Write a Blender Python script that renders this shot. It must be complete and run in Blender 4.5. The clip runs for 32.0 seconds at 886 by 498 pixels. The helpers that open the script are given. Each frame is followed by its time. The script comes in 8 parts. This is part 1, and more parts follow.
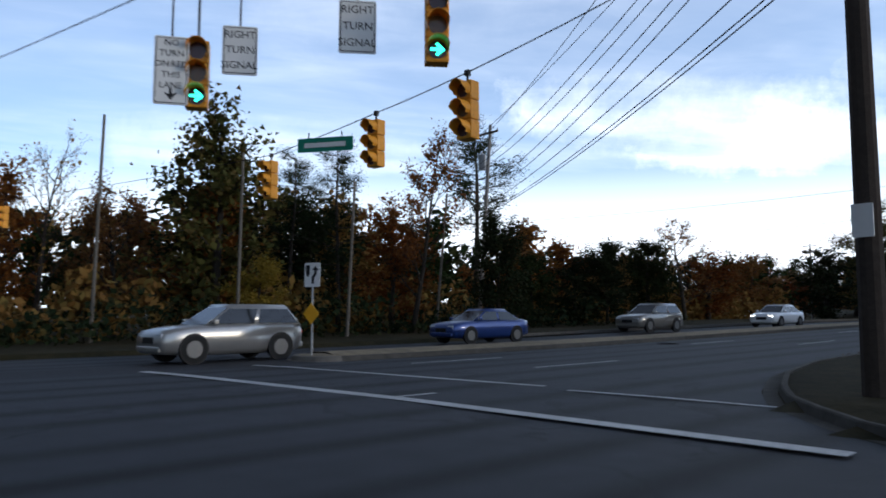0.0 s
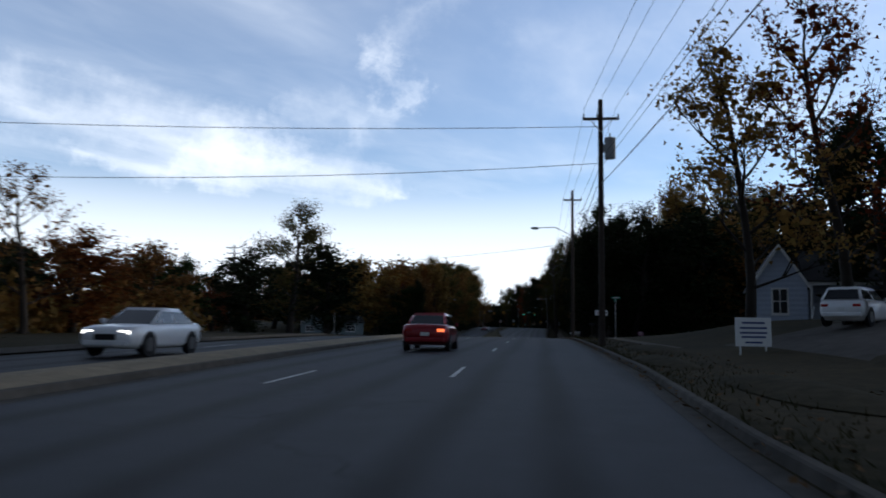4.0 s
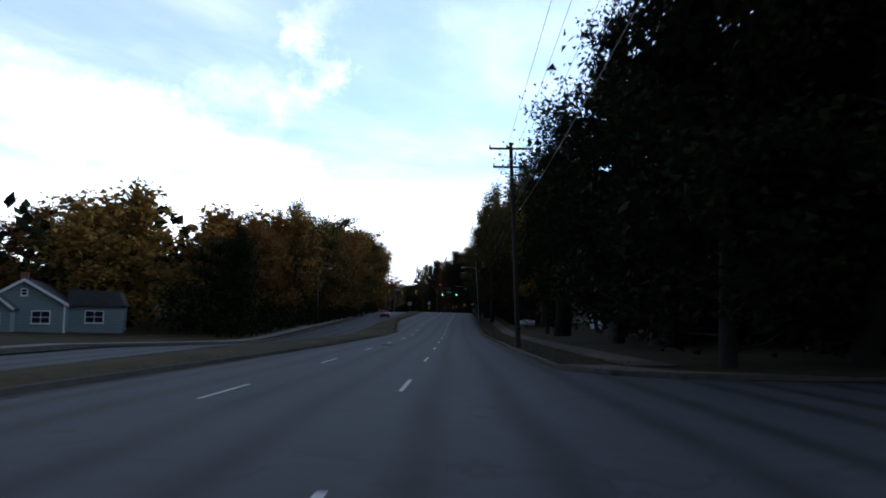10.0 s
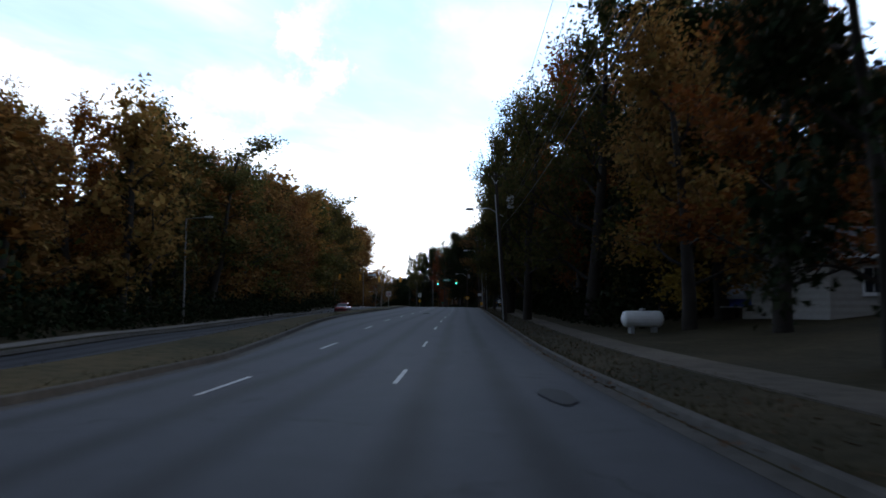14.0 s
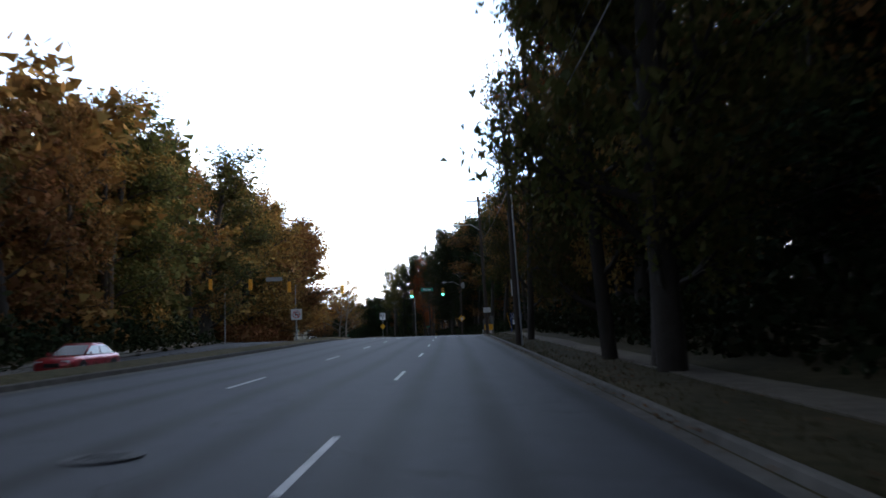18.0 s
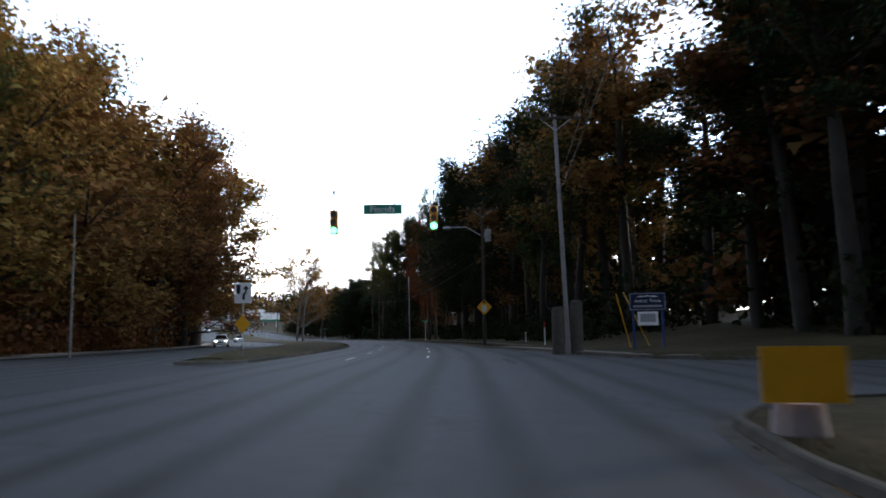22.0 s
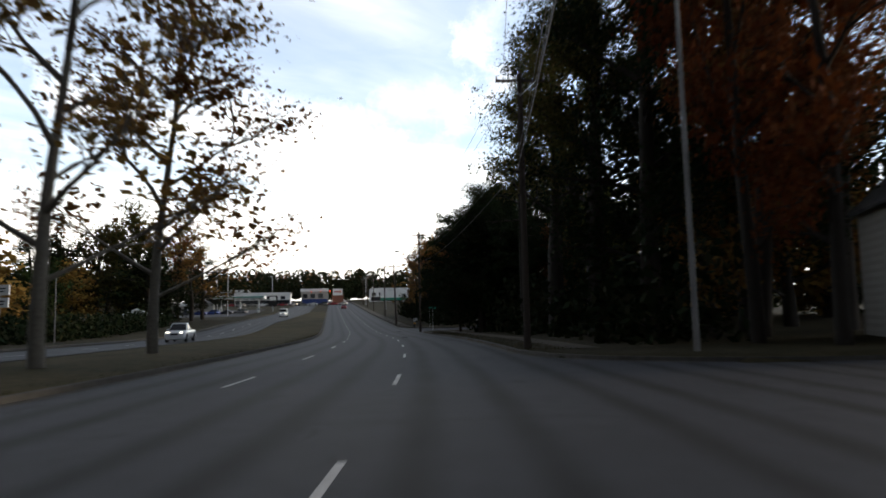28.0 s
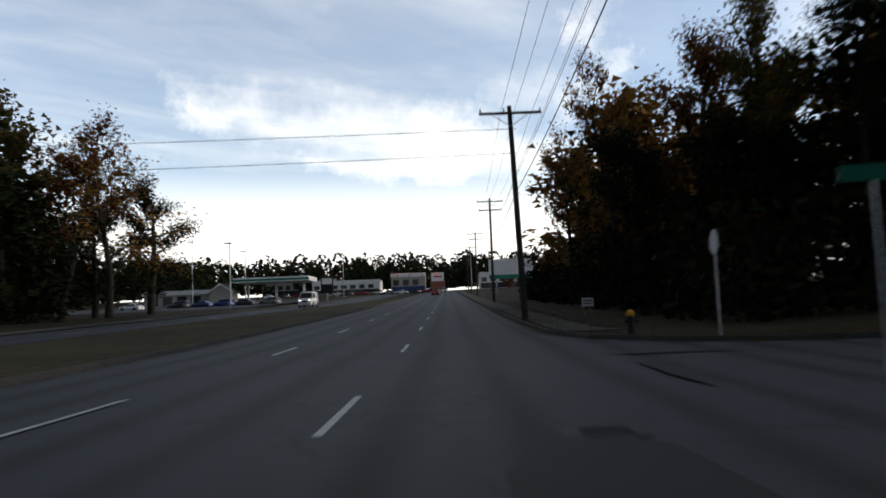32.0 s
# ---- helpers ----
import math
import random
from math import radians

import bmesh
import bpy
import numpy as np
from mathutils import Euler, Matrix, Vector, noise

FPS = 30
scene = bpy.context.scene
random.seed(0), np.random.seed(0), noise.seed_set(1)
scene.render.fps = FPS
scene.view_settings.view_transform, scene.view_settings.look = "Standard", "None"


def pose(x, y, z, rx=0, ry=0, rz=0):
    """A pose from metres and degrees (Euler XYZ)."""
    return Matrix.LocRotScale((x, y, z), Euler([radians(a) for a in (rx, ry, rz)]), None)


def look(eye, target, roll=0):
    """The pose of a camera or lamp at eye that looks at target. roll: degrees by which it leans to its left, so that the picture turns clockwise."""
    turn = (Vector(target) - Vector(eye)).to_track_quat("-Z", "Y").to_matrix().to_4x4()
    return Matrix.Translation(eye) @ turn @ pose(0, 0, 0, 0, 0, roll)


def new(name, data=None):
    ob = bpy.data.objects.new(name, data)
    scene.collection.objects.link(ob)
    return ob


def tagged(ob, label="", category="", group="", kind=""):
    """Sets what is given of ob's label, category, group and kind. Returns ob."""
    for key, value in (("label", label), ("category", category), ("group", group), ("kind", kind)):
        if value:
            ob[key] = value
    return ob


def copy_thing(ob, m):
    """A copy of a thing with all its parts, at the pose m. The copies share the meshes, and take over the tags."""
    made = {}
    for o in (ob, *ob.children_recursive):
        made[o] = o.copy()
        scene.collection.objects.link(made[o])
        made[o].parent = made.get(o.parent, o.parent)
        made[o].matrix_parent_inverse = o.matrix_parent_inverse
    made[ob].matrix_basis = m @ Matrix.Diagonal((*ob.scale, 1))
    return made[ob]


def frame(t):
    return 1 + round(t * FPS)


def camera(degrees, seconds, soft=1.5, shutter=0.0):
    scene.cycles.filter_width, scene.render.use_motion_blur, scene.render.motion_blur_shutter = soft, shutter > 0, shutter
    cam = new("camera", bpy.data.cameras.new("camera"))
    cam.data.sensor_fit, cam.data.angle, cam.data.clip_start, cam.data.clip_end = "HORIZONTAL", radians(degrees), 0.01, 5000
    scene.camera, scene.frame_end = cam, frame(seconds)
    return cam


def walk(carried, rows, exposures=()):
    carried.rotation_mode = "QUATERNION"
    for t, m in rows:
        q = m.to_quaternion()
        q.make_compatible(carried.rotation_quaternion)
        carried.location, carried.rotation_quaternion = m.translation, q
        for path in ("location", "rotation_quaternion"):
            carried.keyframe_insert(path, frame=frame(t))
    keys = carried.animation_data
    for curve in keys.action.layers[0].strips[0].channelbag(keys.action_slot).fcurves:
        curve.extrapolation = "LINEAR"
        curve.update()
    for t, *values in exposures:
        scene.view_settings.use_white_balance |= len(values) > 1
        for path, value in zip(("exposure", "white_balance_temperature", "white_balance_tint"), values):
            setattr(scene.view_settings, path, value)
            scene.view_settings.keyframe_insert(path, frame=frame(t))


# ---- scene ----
# camera: seconds, x, y, z, yaw, pitch, roll
cam = camera(62.2, 32.0, soft=1.7, shutter=0.4)
PATH = [
    (0.0, 8.30, -56.00, 0.73, 47.10, 5.10, 0.00),
    (0.5, 7.03, -54.66, 0.72, 43.50, 5.40, 0.00),
    (1.0, 5.70, -52.79, 0.71, 38.50, 5.40, -0.90),
    (1.5, 4.16, -50.08, 0.71, 33.30, 5.60, -1.20),
    (2.0, 2.64, -46.85, 0.71, 28.60, 5.70, -1.30),
    (2.5, 1.25, -43.08, 0.72, 23.40, 5.80, -1.80),
    (3.0, 0.08, -38.80, 0.74, 17.20, 6.00, -1.30),
    (3.5, -0.75, -34.05, 0.78, 11.10, 6.20, -0.50),
    (4.0, -1.16, -28.92, 0.87, 4.70, 6.20, -0.90),
    (4.5, -1.08, -23.49, 1.00, 1.00, 6.00, -0.40),
    (5.0, -0.72, -17.84, 1.13, -0.14, 6.04, -0.28),
    (5.5, -0.37, -12.02, 1.25, -0.36, 6.16, -0.07),
    (6.0, -0.13, -6.06, 1.34, -0.15, 6.27, 0.08),
    (6.5, 0.00, 0.00, 1.40, 0.00, 6.30, 0.00),
    (7.0, 0.14, 6.15, 1.47, 0.00, 6.30, -0.10),
    (7.5, 0.33, 12.38, 1.54, -0.10, 6.20, -0.50),
    (8.0, 0.54, 18.74, 1.59, -0.30, 6.10, -0.70),
    (8.5, 0.77, 25.25, 1.61, -0.60, 5.90, -0.90),
    (9.0, 1.02, 31.93, 1.60, -0.90, 5.50, -1.00),
    (9.5, 1.31, 38.78, 1.56, -1.10, 5.10, -1.00),
    (10.0, 1.62, 45.80, 1.48, -1.40, 5.00, -0.70),
    (10.5, 1.94, 52.97, 1.39, -1.50, 4.80, -0.30),
    (11.0, 2.27, 60.28, 1.29, -1.50, 4.60, 0.00),
    (11.5, 2.60, 67.74, 1.17, -1.60, 4.70, 0.40),
    (12.0, 2.92, 75.35, 1.06, -1.60, 4.80, 0.40),
    (12.5, 3.23, 83.12, 0.96, -1.40, 4.90, 0.40),
    (13.0, 3.55, 91.03, 0.86, -1.30, 4.90, 0.10),
    (13.5, 3.86, 99.10, 0.77, -1.30, 4.90, -0.40),
    (14.0, 4.18, 107.32, 0.68, -1.40, 4.90, -0.10),
    (14.5, 4.52, 115.70, 0.63, -1.40, 4.80, -0.10),
    (15.0, 4.87, 124.25, 0.64, -1.43, 4.99, 0.41),
    (15.5, 5.27, 132.95, 0.75, -1.45, 5.50, 1.33),
    (16.0, 5.76, 141.77, 0.94, -1.69, 6.08, 2.17),
    (16.5, 6.29, 150.68, 1.18, -1.95, 6.50, 2.48),
    (17.0, 6.81, 159.65, 1.38, -2.05, 6.60, 2.32),
    (17.5, 7.33, 168.67, 1.54, -2.05, 7.00, 2.24),
    (18.0, 7.84, 177.71, 1.69, -1.95, 6.70, 2.16),
    (18.5, 8.33, 186.76, 1.83, -2.05, 6.70, 2.08),
    (19.0, 8.81, 195.83, 1.97, -2.05, 6.70, 2.08),
    (19.5, 9.28, 204.88, 2.13, -2.25, 6.80, 1.96),
    (20.0, 9.73, 213.91, 2.30, -2.15, 7.00, 1.84),
    (20.5, 10.16, 222.89, 2.47, -2.05, 6.90, 1.72),
    (21.0, 10.59, 231.80, 2.66, -1.65, 6.50, 1.48),
    (21.5, 10.98, 240.67, 2.83, -1.35, 6.50, 1.32),
    (22.0, 11.34, 249.54, 2.97, -1.05, 6.10, 0.88),
    (22.5, 11.66, 258.47, 3.06, -1.05, 5.80, 0.56),
    (23.0, 11.94, 267.53, 3.09, -0.85, 5.30, 0.68),
    (23.5, 12.16, 276.81, 3.07, -0.55, 4.90, 0.44),
    (24.0, 12.29, 286.34, 3.01, 0.05, 4.90, 0.48),
    (24.5, 12.31, 296.19, 2.92, 1.47, 4.80, 0.32),
    (25.0, 12.21, 306.36, 2.83, 2.90, 4.80, 0.54),
    (25.5, 11.86, 316.82, 2.73, 4.52, 4.88, 1.08),
    (26.0, 11.13, 327.52, 2.61, 6.34, 4.96, 1.59),
    (26.5, 10.00, 338.39, 2.49, 8.10, 5.00, 1.70),
    (27.0, 8.50, 349.36, 2.36, 9.80, 4.80, 1.50),
    (27.5, 6.67, 360.38, 2.24, 11.40, 5.00, 1.30),
    (28.0, 4.52, 371.43, 2.15, 12.90, 5.10, 1.20),
    (28.5, 2.06, 382.49, 2.09, 14.20, 5.30, 0.40),
    (29.0, -0.68, 393.55, 2.02, 15.70, 4.90, 0.20),
    (29.5, -3.70, 404.57, 1.94, 17.00, 4.60, 0.30),
    (30.0, -6.95, 415.54, 1.83, 18.30, 5.00, 0.40),
    (30.5, -10.43, 426.44, 1.70, 19.60, 4.80, 0.80),
    (31.0, -14.12, 437.26, 1.55, 20.60, 4.70, 1.20),
    (31.5, -17.99, 448.01, 1.41, 21.40, 4.80, 1.60),
    (32.0, -22.00, 458.68, 1.20, 21.90, 4.80, 2.20),
]
walk(cam, [(t, pose(x, y, z, 90 + p, r, w)) for t, x, y, z, w, p, r in PATH],
     exposures=[(0, 0.75, 6200, 10), (4, 0.3, 6150, 10), (7, 0.6, 6300, 10), (9, 0.85, 6250, 10), (10, 1.15, 6150, 10), (11, 1.25, 6100, 10), (14, 1.5, 6400, 10), (17, 2.4, 6500, 10), (22, 2.35, 6850, 10), (25, 2.1, 7100, 10), (27, 1.12, 8000, 10), (28, 1.25, 7700, 10), (29, 0.75, 7500, 10), (32, 0.65, 7350, 10)])


# ---- sky and sun ----
GLOW_TURN = 20.0
SUN_TURN, SUN_UP = 62.0, 13.0   # degrees clockwise from the road's first heading, and above the horizon
world = bpy.data.worlds.new("world")
scene.world = world
world.use_nodes = True
wn, wl = world.node_tree.nodes, world.node_tree.links
sky = wn.new("ShaderNodeTexSky")
sky.sky_type, sky.sun_disc = "NISHITA", False
sky.sun_elevation, sky.sun_rotation = radians(SUN_UP + 8), radians(SUN_TURN)
sky.air_density, sky.dust_density, sky.ozone_density = 1.0, 0.3, 4.2


def wmath(op, a, b=None, c=None, clamp=False):
    n = wn.new("ShaderNodeMath")
    n.operation, n.use_clamp = op, clamp
    for i, v in enumerate((a, b, c)):
        if v is None:
            continue
        if isinstance(v, (int, float)):
            n.inputs[i].default_value = v
        else:
            wl.new(v, n.inputs[i])
    return n.outputs[0]


# thin streaky clouds on a level layer: p runs along the streaks, q across them
co = wn.new("ShaderNodeTexCoord")
sep = wn.new("ShaderNodeSeparateXYZ")
wl.new(co.outputs["Generated"], sep.inputs[0])
X, Y, Z = sep.outputs
zz = wmath("MAXIMUM", Z, 0.03)
cx, cy = wmath("DIVIDE", X, zz), wmath("DIVIDE", Y, zz)
cp = wmath("ADD", wmath("MULTIPLY", cx, 0.42), wmath("MULTIPLY", cy, 0.91))
cq = wmath("SUBTRACT", wmath("MULTIPLY", cx, 0.91), wmath("MULTIPLY", cy, 0.42))


def wnoise(px, qx, scale, detail, seed):
    comb, t = wn.new("ShaderNodeCombineXYZ"), wn.new("ShaderNodeTexNoise")
    wl.new(wmath("MULTIPLY", cp, px), comb.inputs[0])
    wl.new(wmath("MULTIPLY", cq, qx), comb.inputs[1])
    comb.inputs[2].default_value = seed
    t.inputs["Scale"].default_value, t.inputs["Detail"].default_value, t.inputs["Roughness"].default_value = scale, detail, 0.55
    t.inputs["Distortion"].default_value = 0.6
    wl.new(comb.outputs[0], t.inputs["Vector"])
    return t.outputs[0]


broad, streak, wisp = wnoise(0.6, 0.9, 0.9, 3, 3.1), wnoise(0.3, 1.0, 1.2, 5, 7.7), wnoise(0.9, 1.5, 2.6, 6, 1.3)
# the larger cloud strokes, by bearing and height in degrees, with torn edges
bear = wmath("MULTIPLY", wmath("ARCTAN2", X, Y), 57.2958)
rise = wmath("MULTIPLY", wmath("ARCSINE", Z), 57.2958)
tear = wn.new("ShaderNodeTexNoise")
tear.inputs["Scale"].default_value, tear.inputs["Detail"].default_value, tear.inputs["Roughness"].default_value = 9.0, 9, 0.68
wl.new(co.outputs["Generated"], tear.inputs["Vector"])
torn = wn.new("ShaderNodeSeparateColor")
wl.new(tear.outputs["Color"], torn.inputs[0])
ba = wmath("ADD", bear, wmath("MULTIPLY_ADD", torn.outputs[0], 16.0, -8.0))
ri = wmath("ADD", rise, wmath("MULTIPLY_ADD", torn.outputs[1], 7.0, -3.5))


def stroke(a0, e0, a1, e1, w0, w1):
    """How deep inside a soft stroke from one bearing and height to another; 1 on its line, 0 outside."""
    dx, dy = a1 - a0, e1 - e0
    k = dx * dx + dy * dy
    h = wmath("ADD", wmath("MULTIPLY", wmath("SUBTRACT", ba, a0), dx / k), wmath("MULTIPLY", wmath("SUBTRACT", ri, e0), dy / k), clamp=True)
    px, py = wmath("SUBTRACT", ba, wmath("MULTIPLY_ADD", h, dx, a0)), wmath("SUBTRACT", ri, wmath("MULTIPLY_ADD", h, dy, e0))
    d = wmath("SQRT", wmath("ADD", wmath("MULTIPLY", px, px), wmath("MULTIPLY", py, py)))
    return wmath("SUBTRACT", 1.0, wmath("DIVIDE", d, wmath("MULTIPLY_ADD", h, w1 - w0, w0)), clamp=True)


cover = wmath("ADD", wmath("MULTIPLY", streak, 0.55), wmath("MULTIPLY", wisp, 0.35))
cover = wmath("ADD", cover, wmath("MULTIPLY", wmath("SUBTRACT", broad, 0.5), 0.7))
for a0, e0, a1, e1, w0, w1, k in ((-41, 16.2, -21, 12.6, 2.6, 4.4, 1.4), (-21, 12.6, -7.5, 9.8, 4.4, 1.8, 1.3), (-31, 12.0, -24, 11.6, 1.0, 1.6, 0.5), (-4.5, 27, -10.2, 20.5, 3.0, 1.8, 0.6), (-10.2, 20.5, -9, 17, 1.8, 1.6, 0.6), (-9, 17, -13, 14.5, 2.0, 1.5, 0.6), (-13, 16.6, -18, 16.4, 1.8, 1.2, 0.5),
                                  (2, 22, 22, 15, 4.0, 6.0, 0.45), (-60, 24, -32, 26, 5.0, 4.0, 0.5), (-70, 12, -46, 11, 3.0, 3.0, 0.6), (14, 30, 46, 22, 5.0, 6.0, 0.5)):
    cover = wmath("ADD", cover, wmath("MULTIPLY", stroke(a0, e0, a1, e1, w0, w1), k * 0.36))
ramp = wn.new("ShaderNodeMapRange")
ramp.interpolation_type = "SMOOTHSTEP"
ramp.inputs[1].default_value, ramp.inputs[2].default_value, ramp.inputs[3].default_value, ramp.inputs[4].default_value = 0.25, 1.4, 0.16, 1.0
wl.new(cover, ramp.inputs[0])
haze = wn.new("ShaderNodeMapRange")
haze.interpolation_type = "SMOOTHSTEP"
haze.inputs[1].default_value, haze.inputs[2].default_value, haze.inputs[3].default_value, haze.inputs[4].default_value = 0.08, 0.24, 1.0, 0.0
wl.new(Z, haze.inputs[0])
veil = wmath("MAXIMUM", ramp.outputs[0], haze.outputs[0])
mixc = wn.new("ShaderNodeMix")
mixc.data_type = "RGBA"
wl.new(wmath("MULTIPLY", veil, 0.92), mixc.inputs[0])
wl.new(sky.outputs[0], mixc.inputs[6])
mixc.inputs[7].default_value = (7.8, 8.1, 8.5, 1)
# the sky dims away from the side where the sun went down
toward = wmath("ADD", wmath("MULTIPLY", X, math.sin(radians(GLOW_TURN))), wmath("MULTIPLY", Y, math.cos(radians(GLOW_TURN))))
fall = wn.new("ShaderNodeMapRange")
fall.interpolation_type = "SMOOTHSTEP"
fall.inputs[1].default_value, fall.inputs[2].default_value, fall.inputs[3].default_value, fall.inputs[4].default_value = -1.0, 0.1, 0.14, 1.0
wl.new(toward, fall.inputs[0])
bg = wn["Background"]
wl.new(mixc.outputs[2], bg.inputs[0])
zen = wn.new("ShaderNodeMapRange")
zen.interpolation_type = "SMOOTHSTEP"
zen.inputs[1].default_value, zen.inputs[2].default_value, zen.inputs[3].default_value, zen.inputs[4].default_value = 0.42, 0.9, 1.0, 0.25
wl.new(Z, zen.inputs[0])
wl.new(wmath("MULTIPLY", wmath("MULTIPLY", fall.outputs[0], zen.outputs[0]), 0.12), bg.inputs[1])

sun = new("sun", bpy.data.lights.new("sun", "SUN"))
sun.data.energy, sun.data.angle, sun.data.color = 0.6, radians(10), (1.0, 0.86, 0.68)
sun.matrix_world = look((0, 0, 60), (-math.sin(radians(SUN_TURN)) * 100, -math.cos(radians(SUN_TURN)) * 100, 60 - 100 * math.tan(radians(SUN_UP))))


# ---- materials ----
def mat(name, color, rough=0.8, metal=0.0, var=0.25, scale=3.0, bump=0.0, bump_scale=40.0, tint=None, spec=0.3, objvar=0.0, emit=0.0):
    """A surface with two scales of colour change and a fine relief."""
    m = bpy.data.materials.new(name)
    m.use_nodes = True
    n, l = m.node_tree.nodes, m.node_tree.links
    b = n["Principled BSDF"]
    b.inputs["Roughness"].default_value, b.inputs["Metallic"].default_value = rough, metal
    b.inputs["Specular IOR Level"].default_value = spec
    co = n.new("ShaderNodeTexCoord")
    big, small = n.new("ShaderNodeTexNoise"), n.new("ShaderNodeTexNoise")
    big.inputs["Scale"].default_value, small.inputs["Scale"].default_value = scale * 0.15, scale * 2.2
    big.inputs["Detail"].default_value = small.inputs["Detail"].default_value = 4
    for t in (big, small):
        l.new(co.outputs["Object"], t.inputs["Vector"])
    mixn = n.new("ShaderNodeMath")
    mixn.operation = "ADD"
    l.new(big.outputs[0], mixn.inputs[0])
    l.new(small.outputs[0], mixn.inputs[1])
    ramp = n.new("ShaderNodeMapRange")
    ramp.inputs[1].default_value, ramp.inputs[2].default_value = 0.6, 1.4
    l.new(mixn.outputs[0], ramp.inputs[0])
    mx = n.new("ShaderNodeMix")
    mx.data_type = "RGBA"
    c2 = tint or color
    mx.inputs[6].default_value = (*[c * (1 - var) for c in color], 1)
    mx.inputs[7].default_value = (*[min(1, c * (1 + var)) for c in c2], 1)
    l.new(ramp.outputs[0], mx.inputs[0])
    last = mx.outputs[2]
    if objvar:
        info, hsv = n.new("ShaderNodeObjectInfo"), n.new("ShaderNodeHueSaturation")
        rr = n.new("ShaderNodeMapRange")
        rr.inputs[3].default_value, rr.inputs[4].default_value = 1 - objvar, 1 + objvar
        l.new(info.outputs["Random"], rr.inputs[0])
        l.new(rr.outputs[0], hsv.inputs["Value"])
        l.new(last, hsv.inputs["Color"])
        last = hsv.outputs[0]
    l.new(last, b.inputs["Base Color"])
    if bump:
        bn, nn = n.new("ShaderNodeBump"), n.new("ShaderNodeTexNoise")
        nn.inputs["Scale"].default_value, nn.inputs["Detail"].default_value = bump_scale, 5
        bn.inputs["Strength"].default_value, bn.inputs["Distance"].default_value = bump, 0.02
        l.new(co.outputs["Object"], nn.inputs["Vector"])
        l.new(nn.outputs[0], bn.inputs["Height"])
        l.new(bn.outputs[0], b.inputs["Normal"])
    if emit:
        b.inputs["Emission Color"].default_value = (*color, 1)
        b.inputs["Emission Strength"].default_value = emit
    return m


ASPHALT = mat("asphalt", (0.03, 0.03, 0.034), 0.8, spec=0.3, var=0.2, scale=1.2, bump=0.35, bump_scale=60)
CONCRETE = mat("concrete", (0.16, 0.145, 0.125), 0.9, var=0.3, scale=2.0, bump=0.3)
KERBSTONE = mat("kerb_concrete", (0.085, 0.078, 0.068), 0.92, var=0.4, scale=1.6, bump=0.4, spec=0.08)
FOOTWAY = mat("footway_concrete", (0.1, 0.09, 0.076), 0.95, var=0.45, scale=1.0, tint=(0.1, 0.085, 0.065), bump=0.4, spec=0.08)
MEDIAN_TAN = mat("median_concrete", (0.2, 0.165, 0.115), 0.95, var=0.35, scale=1.4, tint=(0.24, 0.19, 0.12), bump=0.4)
CONCRETE_DARK = mat("worn_concrete", (0.075, 0.068, 0.06), 0.95, var=0.35, scale=0.8, bump=0.4, spec=0.08)
PAINT = mat("road_paint", (0.5, 0.5, 0.49), 0.7, var=0.3, scale=6.0, bump=0.2)
GRASS = mat("grass_soil", (0.023, 0.026, 0.0105), 0.98, var=0.45, scale=1.5, tint=(0.042, 0.032, 0.016), bump=0.6, bump_scale=12, spec=0.08)
GRASS_MED = mat("median_grass", (0.04, 0.045, 0.015), 0.98, var=0.4, scale=1.2, tint=(0.075, 0.055, 0.026), bump=0.7, bump_scale=14, spec=0.08)
BARK = mat("bark", (0.03, 0.024, 0.019), 0.95, var=0.4, scale=8, bump=0.7, bump_scale=25)
BARK_OLD = mat("old_dark_bark", (0.016, 0.014, 0.011), 0.97, var=0.5, scale=5, bump=1.0, bump_scale=14, spec=0.08)
STEEL_POLE = mat("pale_pole", (0.2, 0.19, 0.18), 0.6, 0.2, var=0.25, scale=5)
POLE_WOOD = mat("pole_wood", (0.05, 0.038, 0.03), 0.9, var=0.3, scale=5, bump=0.4)


